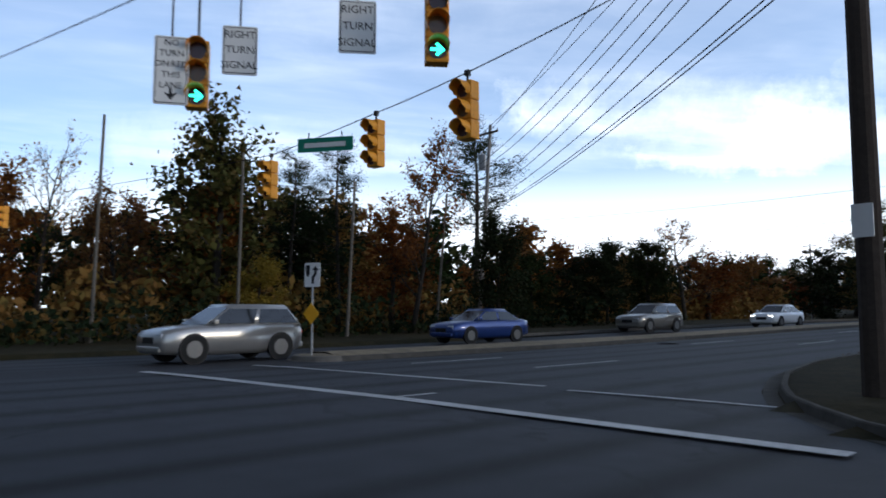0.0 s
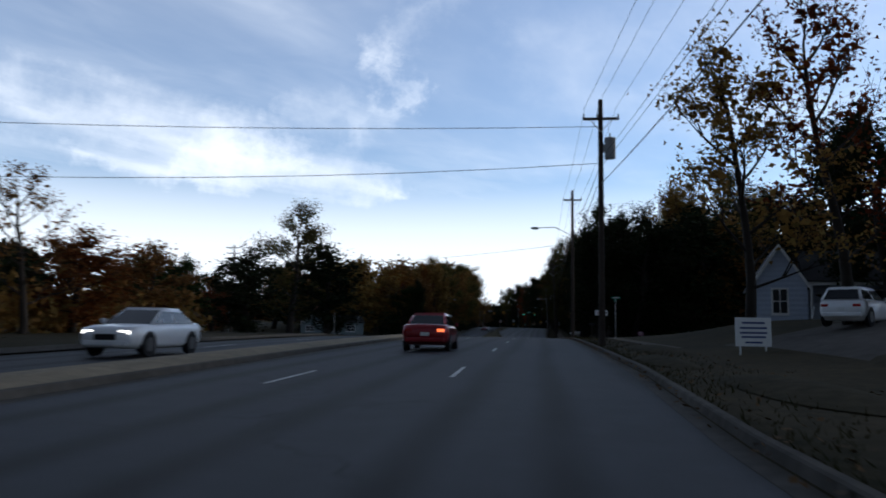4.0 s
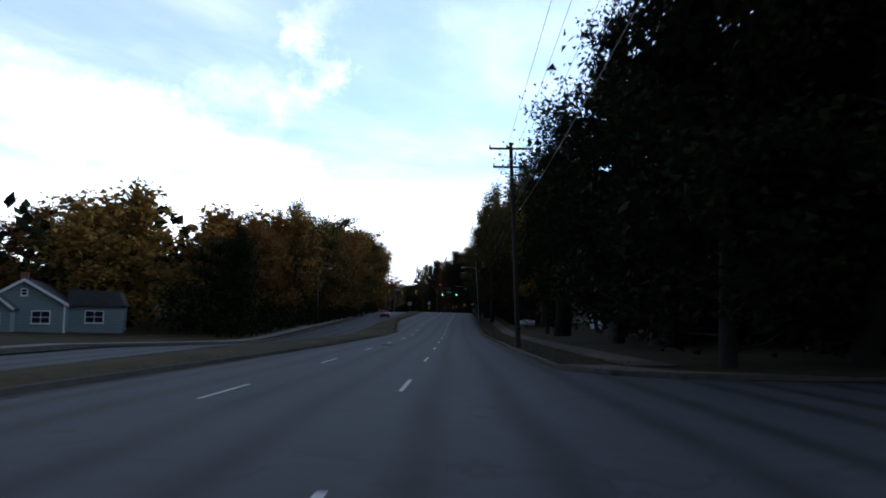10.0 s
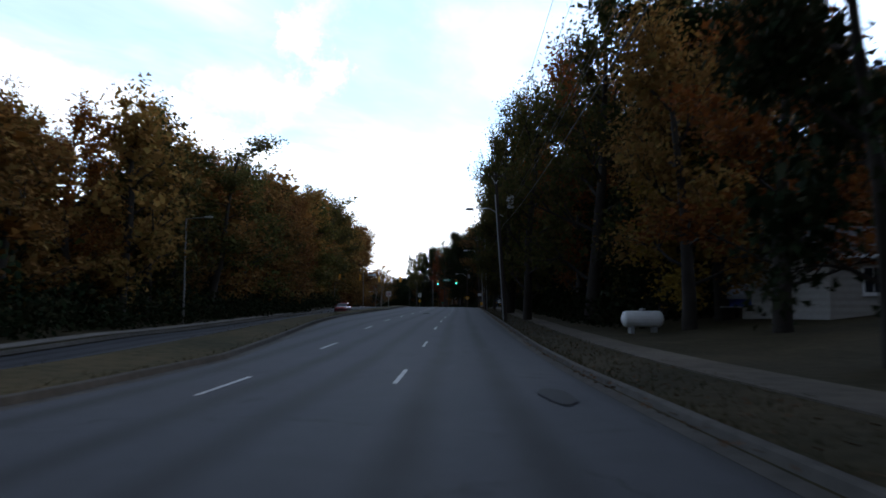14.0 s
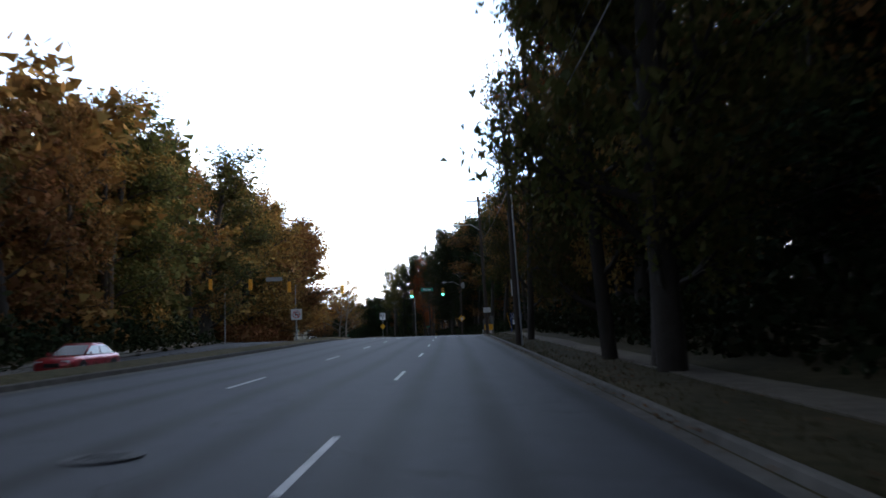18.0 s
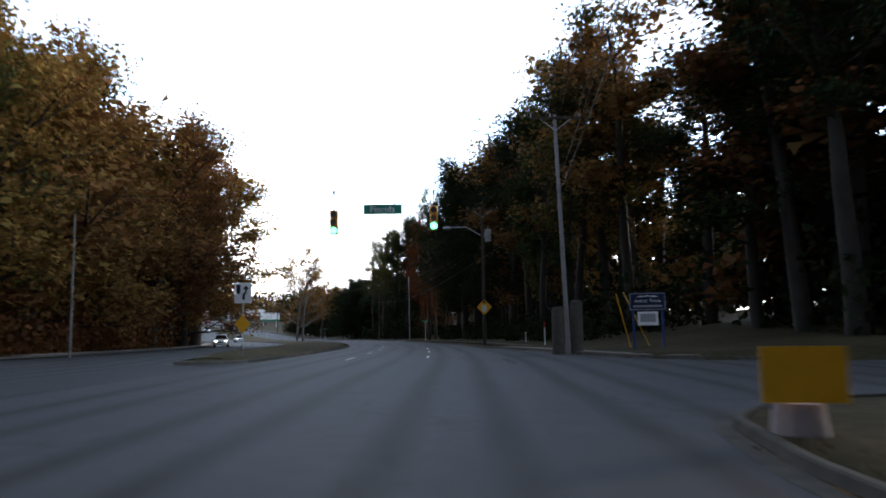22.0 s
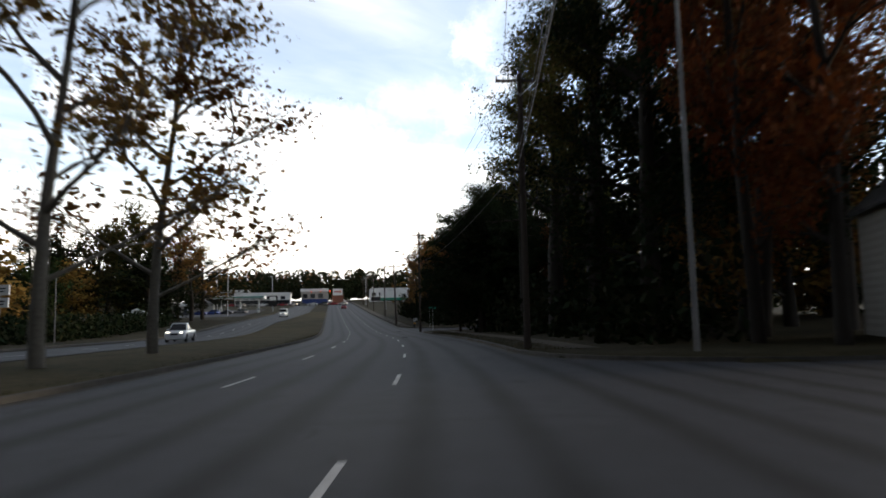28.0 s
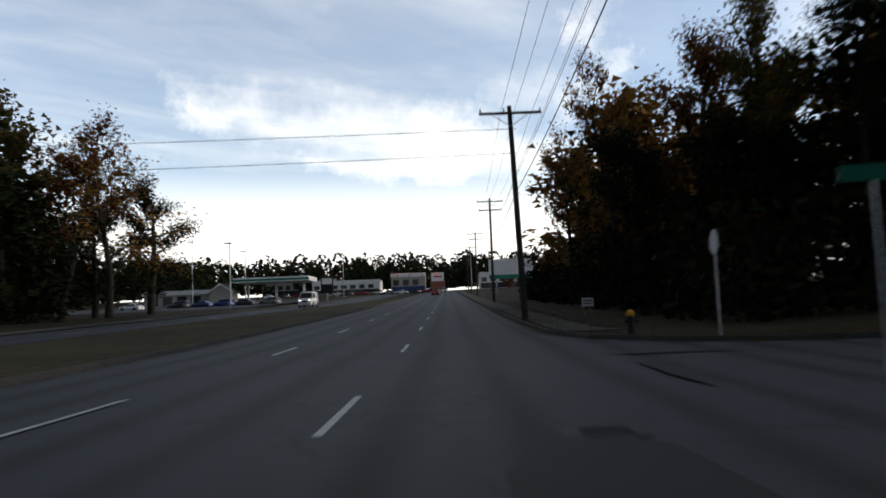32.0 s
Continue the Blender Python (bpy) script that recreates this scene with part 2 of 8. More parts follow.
def road_material():
    """Asphalt with darker wheel tracks along the lanes, cracks and patches."""
    m = mat("road_asphalt", (0.031, 0.033, 0.039), 0.76, var=0.25, scale=0.9, bump=0.3, bump_scale=60, spec=0.32)
    n, l = m.node_tree.nodes, m.node_tree.links
    b = n["Principled BSDF"]
    src = b.inputs["Base Color"].links[0].from_socket
    att = n.new("ShaderNodeAttribute")
    att.attribute_name = "across"

    def mth(op, a, c=0.0):
        q = n.new("ShaderNodeMath")
        q.operation = op
        for i, v in enumerate((a, c)):
            if isinstance(v, (int, float)):
                q.inputs[i].default_value = v
            else:
                l.new(v, q.inputs[i])
        return q.outputs[0]

    co = n.new("ShaderNodeTexCoord")
    wob, crack, blot = n.new("ShaderNodeTexNoise"), n.new("ShaderNodeTexVoronoi"), n.new("ShaderNodeTexNoise")
    wob.inputs["Scale"].default_value, blot.inputs["Scale"].default_value = 0.08, 0.35
    crack.feature, crack.inputs["Scale"].default_value = "DISTANCE_TO_EDGE", 0.16
    warp = n.new("ShaderNodeVectorMath")
    warp.operation = "MULTIPLY_ADD"
    nz = n.new("ShaderNodeTexNoise")
    nz.inputs["Scale"].default_value, nz.inputs["Detail"].default_value = 0.7, 4
    l.new(co.outputs["Object"], nz.inputs["Vector"])
    l.new(nz.outputs["Color"], warp.inputs[0])
    warp.inputs[1].default_value = (3, 3, 3)
    l.new(co.outputs["Object"], warp.inputs[2])
    l.new(warp.outputs[0], crack.inputs["Vector"])
    for t in (wob, blot):
        l.new(co.outputs["Object"], t.inputs["Vector"])
    # distance from the nearest wheel track: two tracks in each 3.3 m lane
    u = mth("ADD", att.outputs["Fac"], mth("MULTIPLY", wob.outputs[0], 0.5))
    d = mth("ABSOLUTE", mth("SUBTRACT", mth("PINGPONG", u, 1.65), 0.95))
    track = n.new("ShaderNodeMapRange")
    track.interpolation_type = "SMOOTHSTEP"
    track.inputs[1].default_value, track.inputs[2].default_value, track.inputs[3].default_value, track.inputs[4].default_value = 0.0, 0.5, 1.0, 0.0
    l.new(d, track.inputs[0])
    line = n.new("ShaderNodeMapRange")
    line.inputs[1].default_value, line.inputs[2].default_value, line.inputs[3].default_value, line.inputs[4].default_value = 0.004, 0.012, 0.5, 1.0
    l.new(crack.outputs["Distance"], line.inputs[0])
    few = n.new("ShaderNodeMapRange")
    few.inputs[1].default_value, few.inputs[2].default_value = 0.5, 0.6
    l.new(blot.outputs[0], few.inputs[0])
    shade = mth("MULTIPLY", mth("SUBTRACT", 1.0, mth("MULTIPLY", mth("MULTIPLY", track.outputs[0], 0.95), mth("ADD", blot.outputs[0], 0.35))), mth("MAXIMUM", line.outputs[0], few.outputs[0]))
    mul = n.new("ShaderNodeMix")
    mul.data_type, mul.blend_type = "RGBA", "MULTIPLY"
    mul.inputs[0].default_value = 1.0
    l.new(src, mul.inputs[6])
    l.new(shade, mul.inputs[7])
    l.new(mul.outputs[2], b.inputs["Base Color"])
    return m


ROAD_MAT = road_material()


# ---- the road's line ----
HEADS = [(-300, -1.3), (0, -1.5), (32, -2.3), (62, -2.55), (115, -2.35), (150, -3.2), (200, -3.0), (232, -2.7), (267, -1.6), (286, -0.5),
         (306, 1.0), (317, 2.8), (339, 6.9), (361, 10.2), (395, 14.6), (418, 17.1), (441, 19.3), (463, 20.9), (490, 21.5), (1400, 21.5)]
SLOPES = [(-300, 0), (-60, -0.2), (-24, 1.0), (6, 0.65), (20, 0.3), (32, -0.2), (45, -0.7), (62, -0.9), (90, -0.7), (110, -0.4), (124, 0.34),
          (142, 1.3), (160, 1.0), (215, 1.1), (240, 1.05), (250, 0.7), (267, 0.1), (286, -0.5), (306, -0.6), (339, -0.6), (395, -0.4), (441, -0.6),
          (463, -0.2), (480, 0.8), (500, 1.5), (560, 1.8), (650, 2.0), (900, 1.6), (1400, 1.0)]
BANKS = [(-300, 0), (120, 0), (150, 2.1), (200, 1.7), (232, 1.2), (267, 0.4), (300, 0), (1400, 0)]
S0, S1 = -300, 1400
_s = np.arange(S0, S1 + 1)
_h = np.radians(np.interp(_s, *zip(*HEADS)))
_g = np.radians(np.interp(_s, *zip(*SLOPES)))
_b = np.tan(np.radians(np.interp(_s, *zip(*BANKS))))
_x, _y, _z = np.cumsum(-np.sin(_h)), np.cumsum(np.cos(_h)), np.cumsum(np.tan(_g))
_x, _y, _z = _x - _x[-S0], _y - _y[-S0], _z - _z[-S0]


# how far the far carriageway lies below this one
DIP_ROWS = [(-300, 0), (84, 0), (125, -0.9), (160, -1.1), (212, -0.75), (250, 0), (1400, 0)]


def DIP(s):
    return float(np.interp(s, *zip(*DIP_ROWS)))


def at(s, u=0.0, v=0.0):
    """The place s metres along the road, u to the right of the lane's line and v above the asphalt."""
    h, x, y, z, b = (float(np.interp(s, _s, a)) for a in (_h, _x, _y, _z, _b))
    return Vector((x + u * math.cos(h), y + u * math.sin(h), z - max(-16, min(10, u)) * b + v))


def head(s):
    return math.degrees(float(np.interp(s, _s, _h)))


def mesh(name, verts, faces, material, parent=None, smooth=False):
    me = bpy.data.meshes.new(name)
    me.from_pydata([tuple(v) for v in verts], [], faces)
    me.update()
    if smooth:
        me.polygons.foreach_set("use_smooth", [True] * len(me.polygons))
    for m in material if isinstance(material, (list, tuple)) else (material,):
        me.materials.append(m)
    ob = new(name, me)
    ob.parent = parent
    return ob


def ribbon(name, s0, s1, section, material, step=4.0, parent=None, closed=False, across=None):
    """A strip along the road with the cross section [(u, v), ...], which may be a function of s."""
    n = max(1, int(round((s1 - s0) / step)))
    verts, faces = [], []
    for i in range(n + 1):
        s = s0 + (s1 - s0) * i / n
        sec = section(s) if callable(section) else section
        verts += [at(s, u, v) for u, v in sec]
    k = len(sec)
    for i in range(n):
        for j in range(k - 1):
            a = i * k + j
            faces.append((a, a + 1, a + k + 1, a + k))
    if closed:
        faces += [tuple(range(k))[::-1], tuple(range(n * k, n * k + k))]
    ob = mesh(name, verts, faces, material, parent)
    if across:
        at_u = ob.data.attributes.new("across", "FLOAT", "POINT")
        vals = []
        for i in range(n + 1):
            s = s0 + (s1 - s0) * i / n
            vals += [u - across(s) for u, v in (section(s) if callable(section) else section)]
        at_u.data.foreach_set("value", vals)
    return ob


def table(*rows):
    xs, ys = zip(*rows)
    return lambda s: float(np.interp(s, xs, ys))


# offsets from the lane's line: dashes, kerbs, median, far carriageway
DASH = table((-60, -2.2), (-30, -2.3), (-14, -1.98), (0, -1.6), (15, -1.3), (40, -1.05), (100, -1.3), (130, -1.3), (162, -1.58), (210, -1.57), (235, -1.72), (250, -1.66), (285, -0.97), (310, -0.95), (350, -1.05), (390, -1.05), (430, -1.2), (449, -1.4), (475, -1.35))
LEFT = table((-60, -7.9), (15, -7.9), (54, -8.2), (105, -7.45), (128, -6.55), (150, -8.5), (166, -9.6), (215, -10.1), (250, -10.6), (280, -8.2), (312, -8.0), (390, -8.5), (480, -8.8))
MED = table((-60, -10.0), (45, -10.0), (70, -11.5), (95, -12.8), (150, -12.2), (250, -14.2), (270, -11.4), (281, -11.2), (288, -12.6), (297, -14.6), (312, -16.2), (330, -16.2), (430, -18.0), (520, -18.5), (600, -14.0))
FAR = table((-60, -16.6), (45, -16.6), (95, -19.5), (150, -19.5), (250, -23.5), (300, -26.5), (430, -28.0), (520, -28), (600, -24.0))
KERB = table((-96, 2.0), (-93, 6), (-90, 26), (-50.2, 26), (-49.4, 13), (-48.2, 8.6), (-46.8, 6.6), (-45, 5.0), (-43.2, 4.05), (-40.5, 2.95), (-37, 2.1), (-33, 1.8), (-21, 1.9), (-10, 2.5), (10, 2.9),
             (40, 3.2), (42.8, 3.8), (45.3, 5.6), (46.7, 7.0), (48, 10), (48.8, 30), (65, 30), (65.4, 10), (66, 6.5), (67.2, 4.4), (70, 3.2), (100, 3.0), (126, 2.75), (165, 2.92), (210, 3.06), (250, 3.18),
             (257, 3.25), (260, 3.7), (262, 5), (263.2, 8), (264, 12), (264.5, 30), (275, 30), (276.2, 18), (277.6, 12), (279.5, 9), (281.3, 7.8), (283.5, 7.1), (286.2, 6.5), (290, 6.0), (295, 5.4), (300, 4.4), (306, 3.5), (312, 3.2),
             (373, 3.1), (376, 3.5), (378.5, 5), (380.2, 8.5), (381, 30), (393, 30), (393.6, 12), (394.8, 8), (396.8, 5.6), (399.5, 4.2), (403, 3.6), (426, 3.8), (462, 3.8), (465.5, 4.2), (467.3, 5.6), (468.6, 9), (469.2, 30), (481.5, 30), (482.2, 9), (483.5, 6), (486, 4.2), (490, 3.3))
RISE = table((-60, 0.03), (-20, 0.05), (15, 0.05), (35, 0.02), (60, 0.02), (110, 0.035), (135, 0.1), (250, 0.13), (262, 0.03), (285, 0.05), (300, 0.12), (380, 0.12), (392, 0.02), (430, 0.05), (470, 0.03), (900, 0.02))
LOT = table((-40, 0), (-16, 0.9), (20, 1.1), (36, 0.35), (44, 0))
LRISE = table((-60, -0.01), (60, 0.0), (130, 0.03), (300, 0.05), (345, 0.0), (450, -0.01), (900, 0.01))


ZONES = ((-88, -58, 25, 62), (48.8, 65, 2.9, 58), (264.2, 275.4, 2.9, 58), (381, 393, 2.9, 58), (469, 481.7, 3.4, 58), (-88, -56, -120, -16), (36, 62, -72, -16.2), (254, 288, -92, -23.2), (576, 649, -75, -31))


def GROUND_V(s, u):
    """How far the ground lies above the asphalt."""
    for a, b, u0, u1 in ZONES:
        if u0 <= u <= u1 and a - 0.4 < s < b + 0.4:
            return -0.22
    return base_v(s, u)


def base_v(s, u):
    """The same, but with the side streets' beds filled in."""
    if u > KERB(s) + 0.1:
        w = min(26, max(0, u - 7.5))
        return 0.12 + LOT(s) * min(1, max(0, (u - 7.2) / 7)) + RISE(s) * w + (0.05 * math.sin(s * 0.31) * math.sin(u * 0.5) if u > 8 else 0)
    if u < FAR(s) - 0.1:
        w = min(26, max(0, FAR(s) - 2 - u))
        return 0.06 + LRISE(s) * w + DIP(s)
    return -0.22 + DIP(s) * (1 if u < -8 else 0)


def sheet(name, s_list, u_of, v_of, material):
    verts, faces = [], []
    for s in s_list:
        us = u_of(s)
        verts += [at(s, u, v_of(s, u)) for u in us]
    k = len(us)
    for i in range(len(s_list) - 1):
        for j in range(k - 1):
            a = i * k + j
            faces.append((a, a + 1, a + k + 1, a + k))
    return mesh(name, verts, faces, material, smooth=True)


def ground_u(s):
    k, f = min(KERB(s), 5.0) if s > -45 else 5.0, FAR(s)
    return [-1500, -600, -300, -160, -120, -90, -72, -60, f - 26, f - 14, f - 7, f - 3, f - 1.5, f - 0.3, f + 0.1, -9, k - 0.3, k + 0.12, k + 0.8, k + 1.6, k + 3.2, 8.5, 9.5, 10.5, 12, 14, 16, 19, 22, 26, 33, 45, 58, 62, 80, 120, 300, 600, 1500]


ground = tagged(sheet("ground", list(range(-290, -96, 6)) + [-96 + 1.5 * i for i in range(398)] + list(range(504, 700, 4)) + list(range(700, 1391, 15)), ground_u, GROUND_V, GRASS), "dry brownish grass and leaf-strewn soil beside the road", "ground", kind="structure")

road = tagged(ribbon("road", -290, 1000, lambda s: [(LEFT(s) - 0.05, 0.0), (-6, 0.01), (-2, 0.03), (0, 0.03), (min(KERB(s), 3.6) - 0.3, 0.0), (KERB(s) - 0.28, 0)], ROAD_MAT, 0.75, across=DASH), "worn grey asphalt carriageway with tyre-darkened lanes", "road", kind="structure")
road2 = tagged(ribbon("road_opposite", -290, 1000, lambda s: [(FAR(s) + 0.3, -0.06 + DIP(s)), (MED(s) - 0.25, -0.02 + DIP(s))], ROAD_MAT, 3, across=lambda s: MED(s) - 3.3), "worn grey asphalt carriageway beyond the median", "road", kind="structure")


def kerb_strip(name, s0, s1, edge, side, label="weathered concrete kerb and gutter", drop=None, step=1.0):
    """A gutter and a raised kerb along an edge; side +1 when the kerb stands to the right of the asphalt."""
    prof = [(-0.28, 0.004), (0.0, 0.012), (0.03, 0.13), (0.06, 0.15), (0.16, 0.15), (0.17, -0.25)]
    return tagged(ribbon(name, s0, s1, lambda s: [(edge(s) + side * u, v + (drop(s) if drop else 0)) for u, v in prof], KERBSTONE, step), label, "kerb", kind="structure")


kerb_strip("kerb", -48.6, -33, KERB, 1)
for k0, k1 in ((-33, 48.6), (65.2, 264.3), (275.4, 380.8), (393.2, 469), (481.7, 900)):
    kerb_strip("kerb", k0, k1, KERB, 1, step=0.5)
MEDIANS = ((-44, 253), (280, 600))
for k0, k1 in MEDIANS:
    kerb_strip("kerb", k0, k1, LEFT, -1)
    kerb_strip("kerb", k0, k1, MED, 1, "weathered concrete kerb along the median", DIP)
for k0, k1 in ((-30, 30), (66, 250), (290, 900)):
    kerb_strip("kerb", k0, k1, FAR, -1, drop=DIP)
for name, k0, k1, m, lab in (("median", -44, 58.5, MEDIAN_TAN, "narrow worn concrete median strip"), ("median", 58.5, 253, GRASS_MED, "grassy median with dry brown patches"), ("median", 280, 600, GRASS_MED, "broad grassy median strewn with leaves")):
    tagged(ribbon(name, k0, k1, lambda s: [(MED(s) + 0.1, 0.1 + DIP(s)), (MED(s) * 0.75 + LEFT(s) * 0.25, 0.22 + DIP(s) * 0.3), (MED(s) * 0.4 + LEFT(s) * 0.6, 0.24), (LEFT(s) - 0.1, 0.1)], m, 2), lab, "median", kind="structure")
# footways
for k0, k1, off, wd in ((4, 41, 2.6, 1.5), (70, 256, 2.4, 1.6), (306, 373, 2.6, 1.4), (403, 463, 2.2, 1.4), (488, 800, 0.3, 1.6), (279.6, 303, 0.25, 0.9), (65.8, 70, 0.25, 1.6)):
    w = tagged(ribbon("footway", k0, k1, lambda s: [(KERB(s) + off, 0.06), (KERB(s) + off, 0.155), (KERB(s) + off + wd, 0.16), (KERB(s) + off + wd, 0.06)], CONCRETE if k0 == 279.6 else FOOTWAY, 0.75 if off < 0.3 else 1.5), "dirty concrete footway with leaf litter along its edges", "footway", kind="structure")
for k0, k1 in ((72, 250), (300, 420)):
    tagged(ribbon("footway", k0, k1, lambda s: [(FAR(s) - 2.6 + q, p + DIP(s)) for q, p in ((0, 0.09), (0, 0.13), (1.4, 0.13), (1.4, 0.09))], CONCRETE, 3), "pale concrete footway beyond the far carriageway", "footway", kind="structure")


def patch(name, corners, v, material, label, n=10, category="road"):
    """A sheet of paving between two edges given as (s, u) points, draped on the ground."""
    (a, b, c, d) = corners
    verts, faces = [], []
    for i in range(n + 1):
        for j in range(n + 1):
            f, g = i / n, j / n
            s = (a[0] * (1 - f) + b[0] * f) * (1 - g) + (d[0] * (1 - f) + c[0] * f) * g
            u = (a[1] * (1 - f) + b[1] * f) * (1 - g) + (d[1] * (1 - f) + c[1] * f) * g
            verts.append(at(s, u, max(base_v(s, u), 0.0) * min(1, max(0, (u - KERB(s)) / 6, (FAR(s) - u) / 6)) + v))
    for i in range(n):
        for j in range(n):
            q = i * (n + 1) + j
            faces.append((q, q + n + 1, q + n + 2, q + 1))
    return tagged(mesh(name, verts, faces, material), label, category, kind="structure")


for s0, s1, u0, u1, lab in ((-89, -57, 24, 62, "grey asphalt side street at the first junction"), (-89, -55, -120, -15.5, "grey asphalt cross street beyond the junction"), (35.5, 62.5, -72, -16.0, "grey asphalt side street with grass edges"), (48.4, 65.4, 12, 58, "grey asphalt side street mouth"),
                            (264, 275.8, 14, 58, "grey asphalt side street at the second junction"), (253.5, 288.5, -92, -23.0, "grey asphalt side street beyond the junction"), (380.6, 393.4, 12, 58, "worn asphalt side street mouth"), (468.8, 482, 12, 58, "worn asphalt side street mouth")):
    patch("side_street", [(s0, u0), (s1, u0), (s1, u1), (s0, u1)], 0.012, ASPHALT, lab, 20)


for s0, s1 in ((253, 280), (-290, -44)):
    tagged(ribbon("road_gap", s0, s1, lambda s: [(MED(s) - 0.4, -0.012), (LEFT(s) + 0.1, 0.004)], ASPHALT, 3), "asphalt opening in the median", "road", kind="structure")

def nose(s, side, m):
    """The rounded end of a median: side -1 closes its near end, +1 its far end."""
    l, r = MED(s), LEFT(s)
    c, h = (l + r) / 2, (r - l) / 2
    v, f, n = [], [], 14
    prof = ((0.17, 0.004), (0.0, 0.012), (-0.03, 0.13), (-0.06, 0.15), (-0.2, 0.15), (-h, 0.2))
    for i in range(n + 1):
        w = math.pi * i / n - math.pi / 2
        for d, z in prof:
            v.append(at(s + side * max(0.0, (h + d) * 0.8) * math.cos(w), c + (h + d) * math.sin(w), z))
    k = len(prof)
    for i in range(n):
        for j in range(k - 1):
            f.append((i * k + j, i * k + j + 1, (i + 1) * k + j + 1, (i + 1) * k + j))
    ob = mesh("median_nose", v, f, [CONCRETE, m])
    for i, p in enumerate(ob.data.polygons):
        p.material_index = 1 if i % (k - 1) == k - 2 else 0
    return tagged(ob, "rounded concrete end of the median", "median", kind="structure")


for s_, sd, m_ in ((-44, -1, MEDIAN_TAN), (253, 1, GRASS_MED), (280, -1, GRASS_MED)):
    nose(s_, sd, m_)

# ---- road paint ----
def mark(name, s0, s1, u0, u1=None, w=0.1, parent=None, v=0.036):
    u1 = u0 if u1 is None else u1
    n = max(1, int(abs(s1 - s0) / 1.5), int(abs(u1 - u0) / 1.5))
    verts = []
    d = Vector((s1 - s0, u1 - u0)).normalized()
    px, py = -d.y * w / 2, d.x * w / 2
    for i in range(n + 1):
        f = i / n
        s, u = s0 + (s1 - s0) * f, u0 + (u1 - u0) * f
        h = v if -8 < u < KERB(s) - 0.2 else v - 0.02
        verts += [at(s + px, u + py, h), at(s - px, u - py, h)]
    return mesh(name, verts, [(2 * i, 2 * i + 1, 2 * i + 3, 2 * i + 2) for i in range(n)], PAINT, parent)


LANE = table((-60, 2.8), (-10, 2.8), (10, 3.2), (45, 3.4), (90, 3.45), (125, 3.15), (165, 3.78), (205, 3.52), (250, 3.4), (290, 3.5), (340, 3.7), (420, 4.0), (450, 3.9), (475, 3.55))


def dashes(s0, s1, phase, shift=0.0):
    k0 = int(math.ceil((s0 - phase) / 12.19))
    for k in range(k0, int((s1 - phase) // 12.19) + 1):
        s = phase + 12.19 * k
        mark("lane_dash", s - 1.6, s + 1.6, DASH(s), parent=road)
        mark("lane_dash", s - 1.6 + shift, s + 1.6 + shift, DASH(s) - LANE(s), parent=road)
        if s > 300 or s < 40:
            mark("lane_dash", s - 1.6, s + 1.6, (MED(s) + FAR(s)) / 2, parent=road2, v=DIP(s))


for s, shift in ((-40.5, -1.2), (-25.8, -2.0), (-11.5, -2.4)):
    mark("lane_dash", s - 1.7, s + 1.7, DASH(s), parent=road)
    mark("lane_dash", s - 1.7 + shift, s + 1.7 + shift, DASH(s) - 3.25, parent=road)
dashes(0, 147, 38.1, -2.0)
dashes(148, 244, 161.4, -2.0)
for s in (284.6, 295.0):
    mark("lane_dash", s - 1.6, s + 1.6, DASH(s), parent=road)
    mark("lane_dash", s - 2.9, s + 0.3, DASH(s) - LANE(s), parent=road)
dashes(303, 430, 305.1, 0.3)
dashes(431, 464, 448.6, 0.5)
dashes(465, 880, 472.4, 0.6)
mark("stop_line", -49.5, -48.5, -8.0, 0.7, 0.3, road)
mark("stop_line", -48.5, -48.2, 0.7, 7.0, 0.3, road, v=0.034)
mark("stop_line", -46.6, -45.4, -8.2, 0.8, 0.16, road)
mark("stop_line", -45.6, -45.1, 1.5, 4.9, 0.13, road, v=0.03)
mark("lane_dash", -48.7, -47.6, 0.3, parent=road)
mark("stop_line", 247.3, 250.0, -10.4, 2.7, 0.55, road)
mark("lane_dash", 244.2, 248.5, DASH(245), parent=road)
mark("lane_dash", 243.0, 247.6, DASH(245) - 3.4, parent=road)


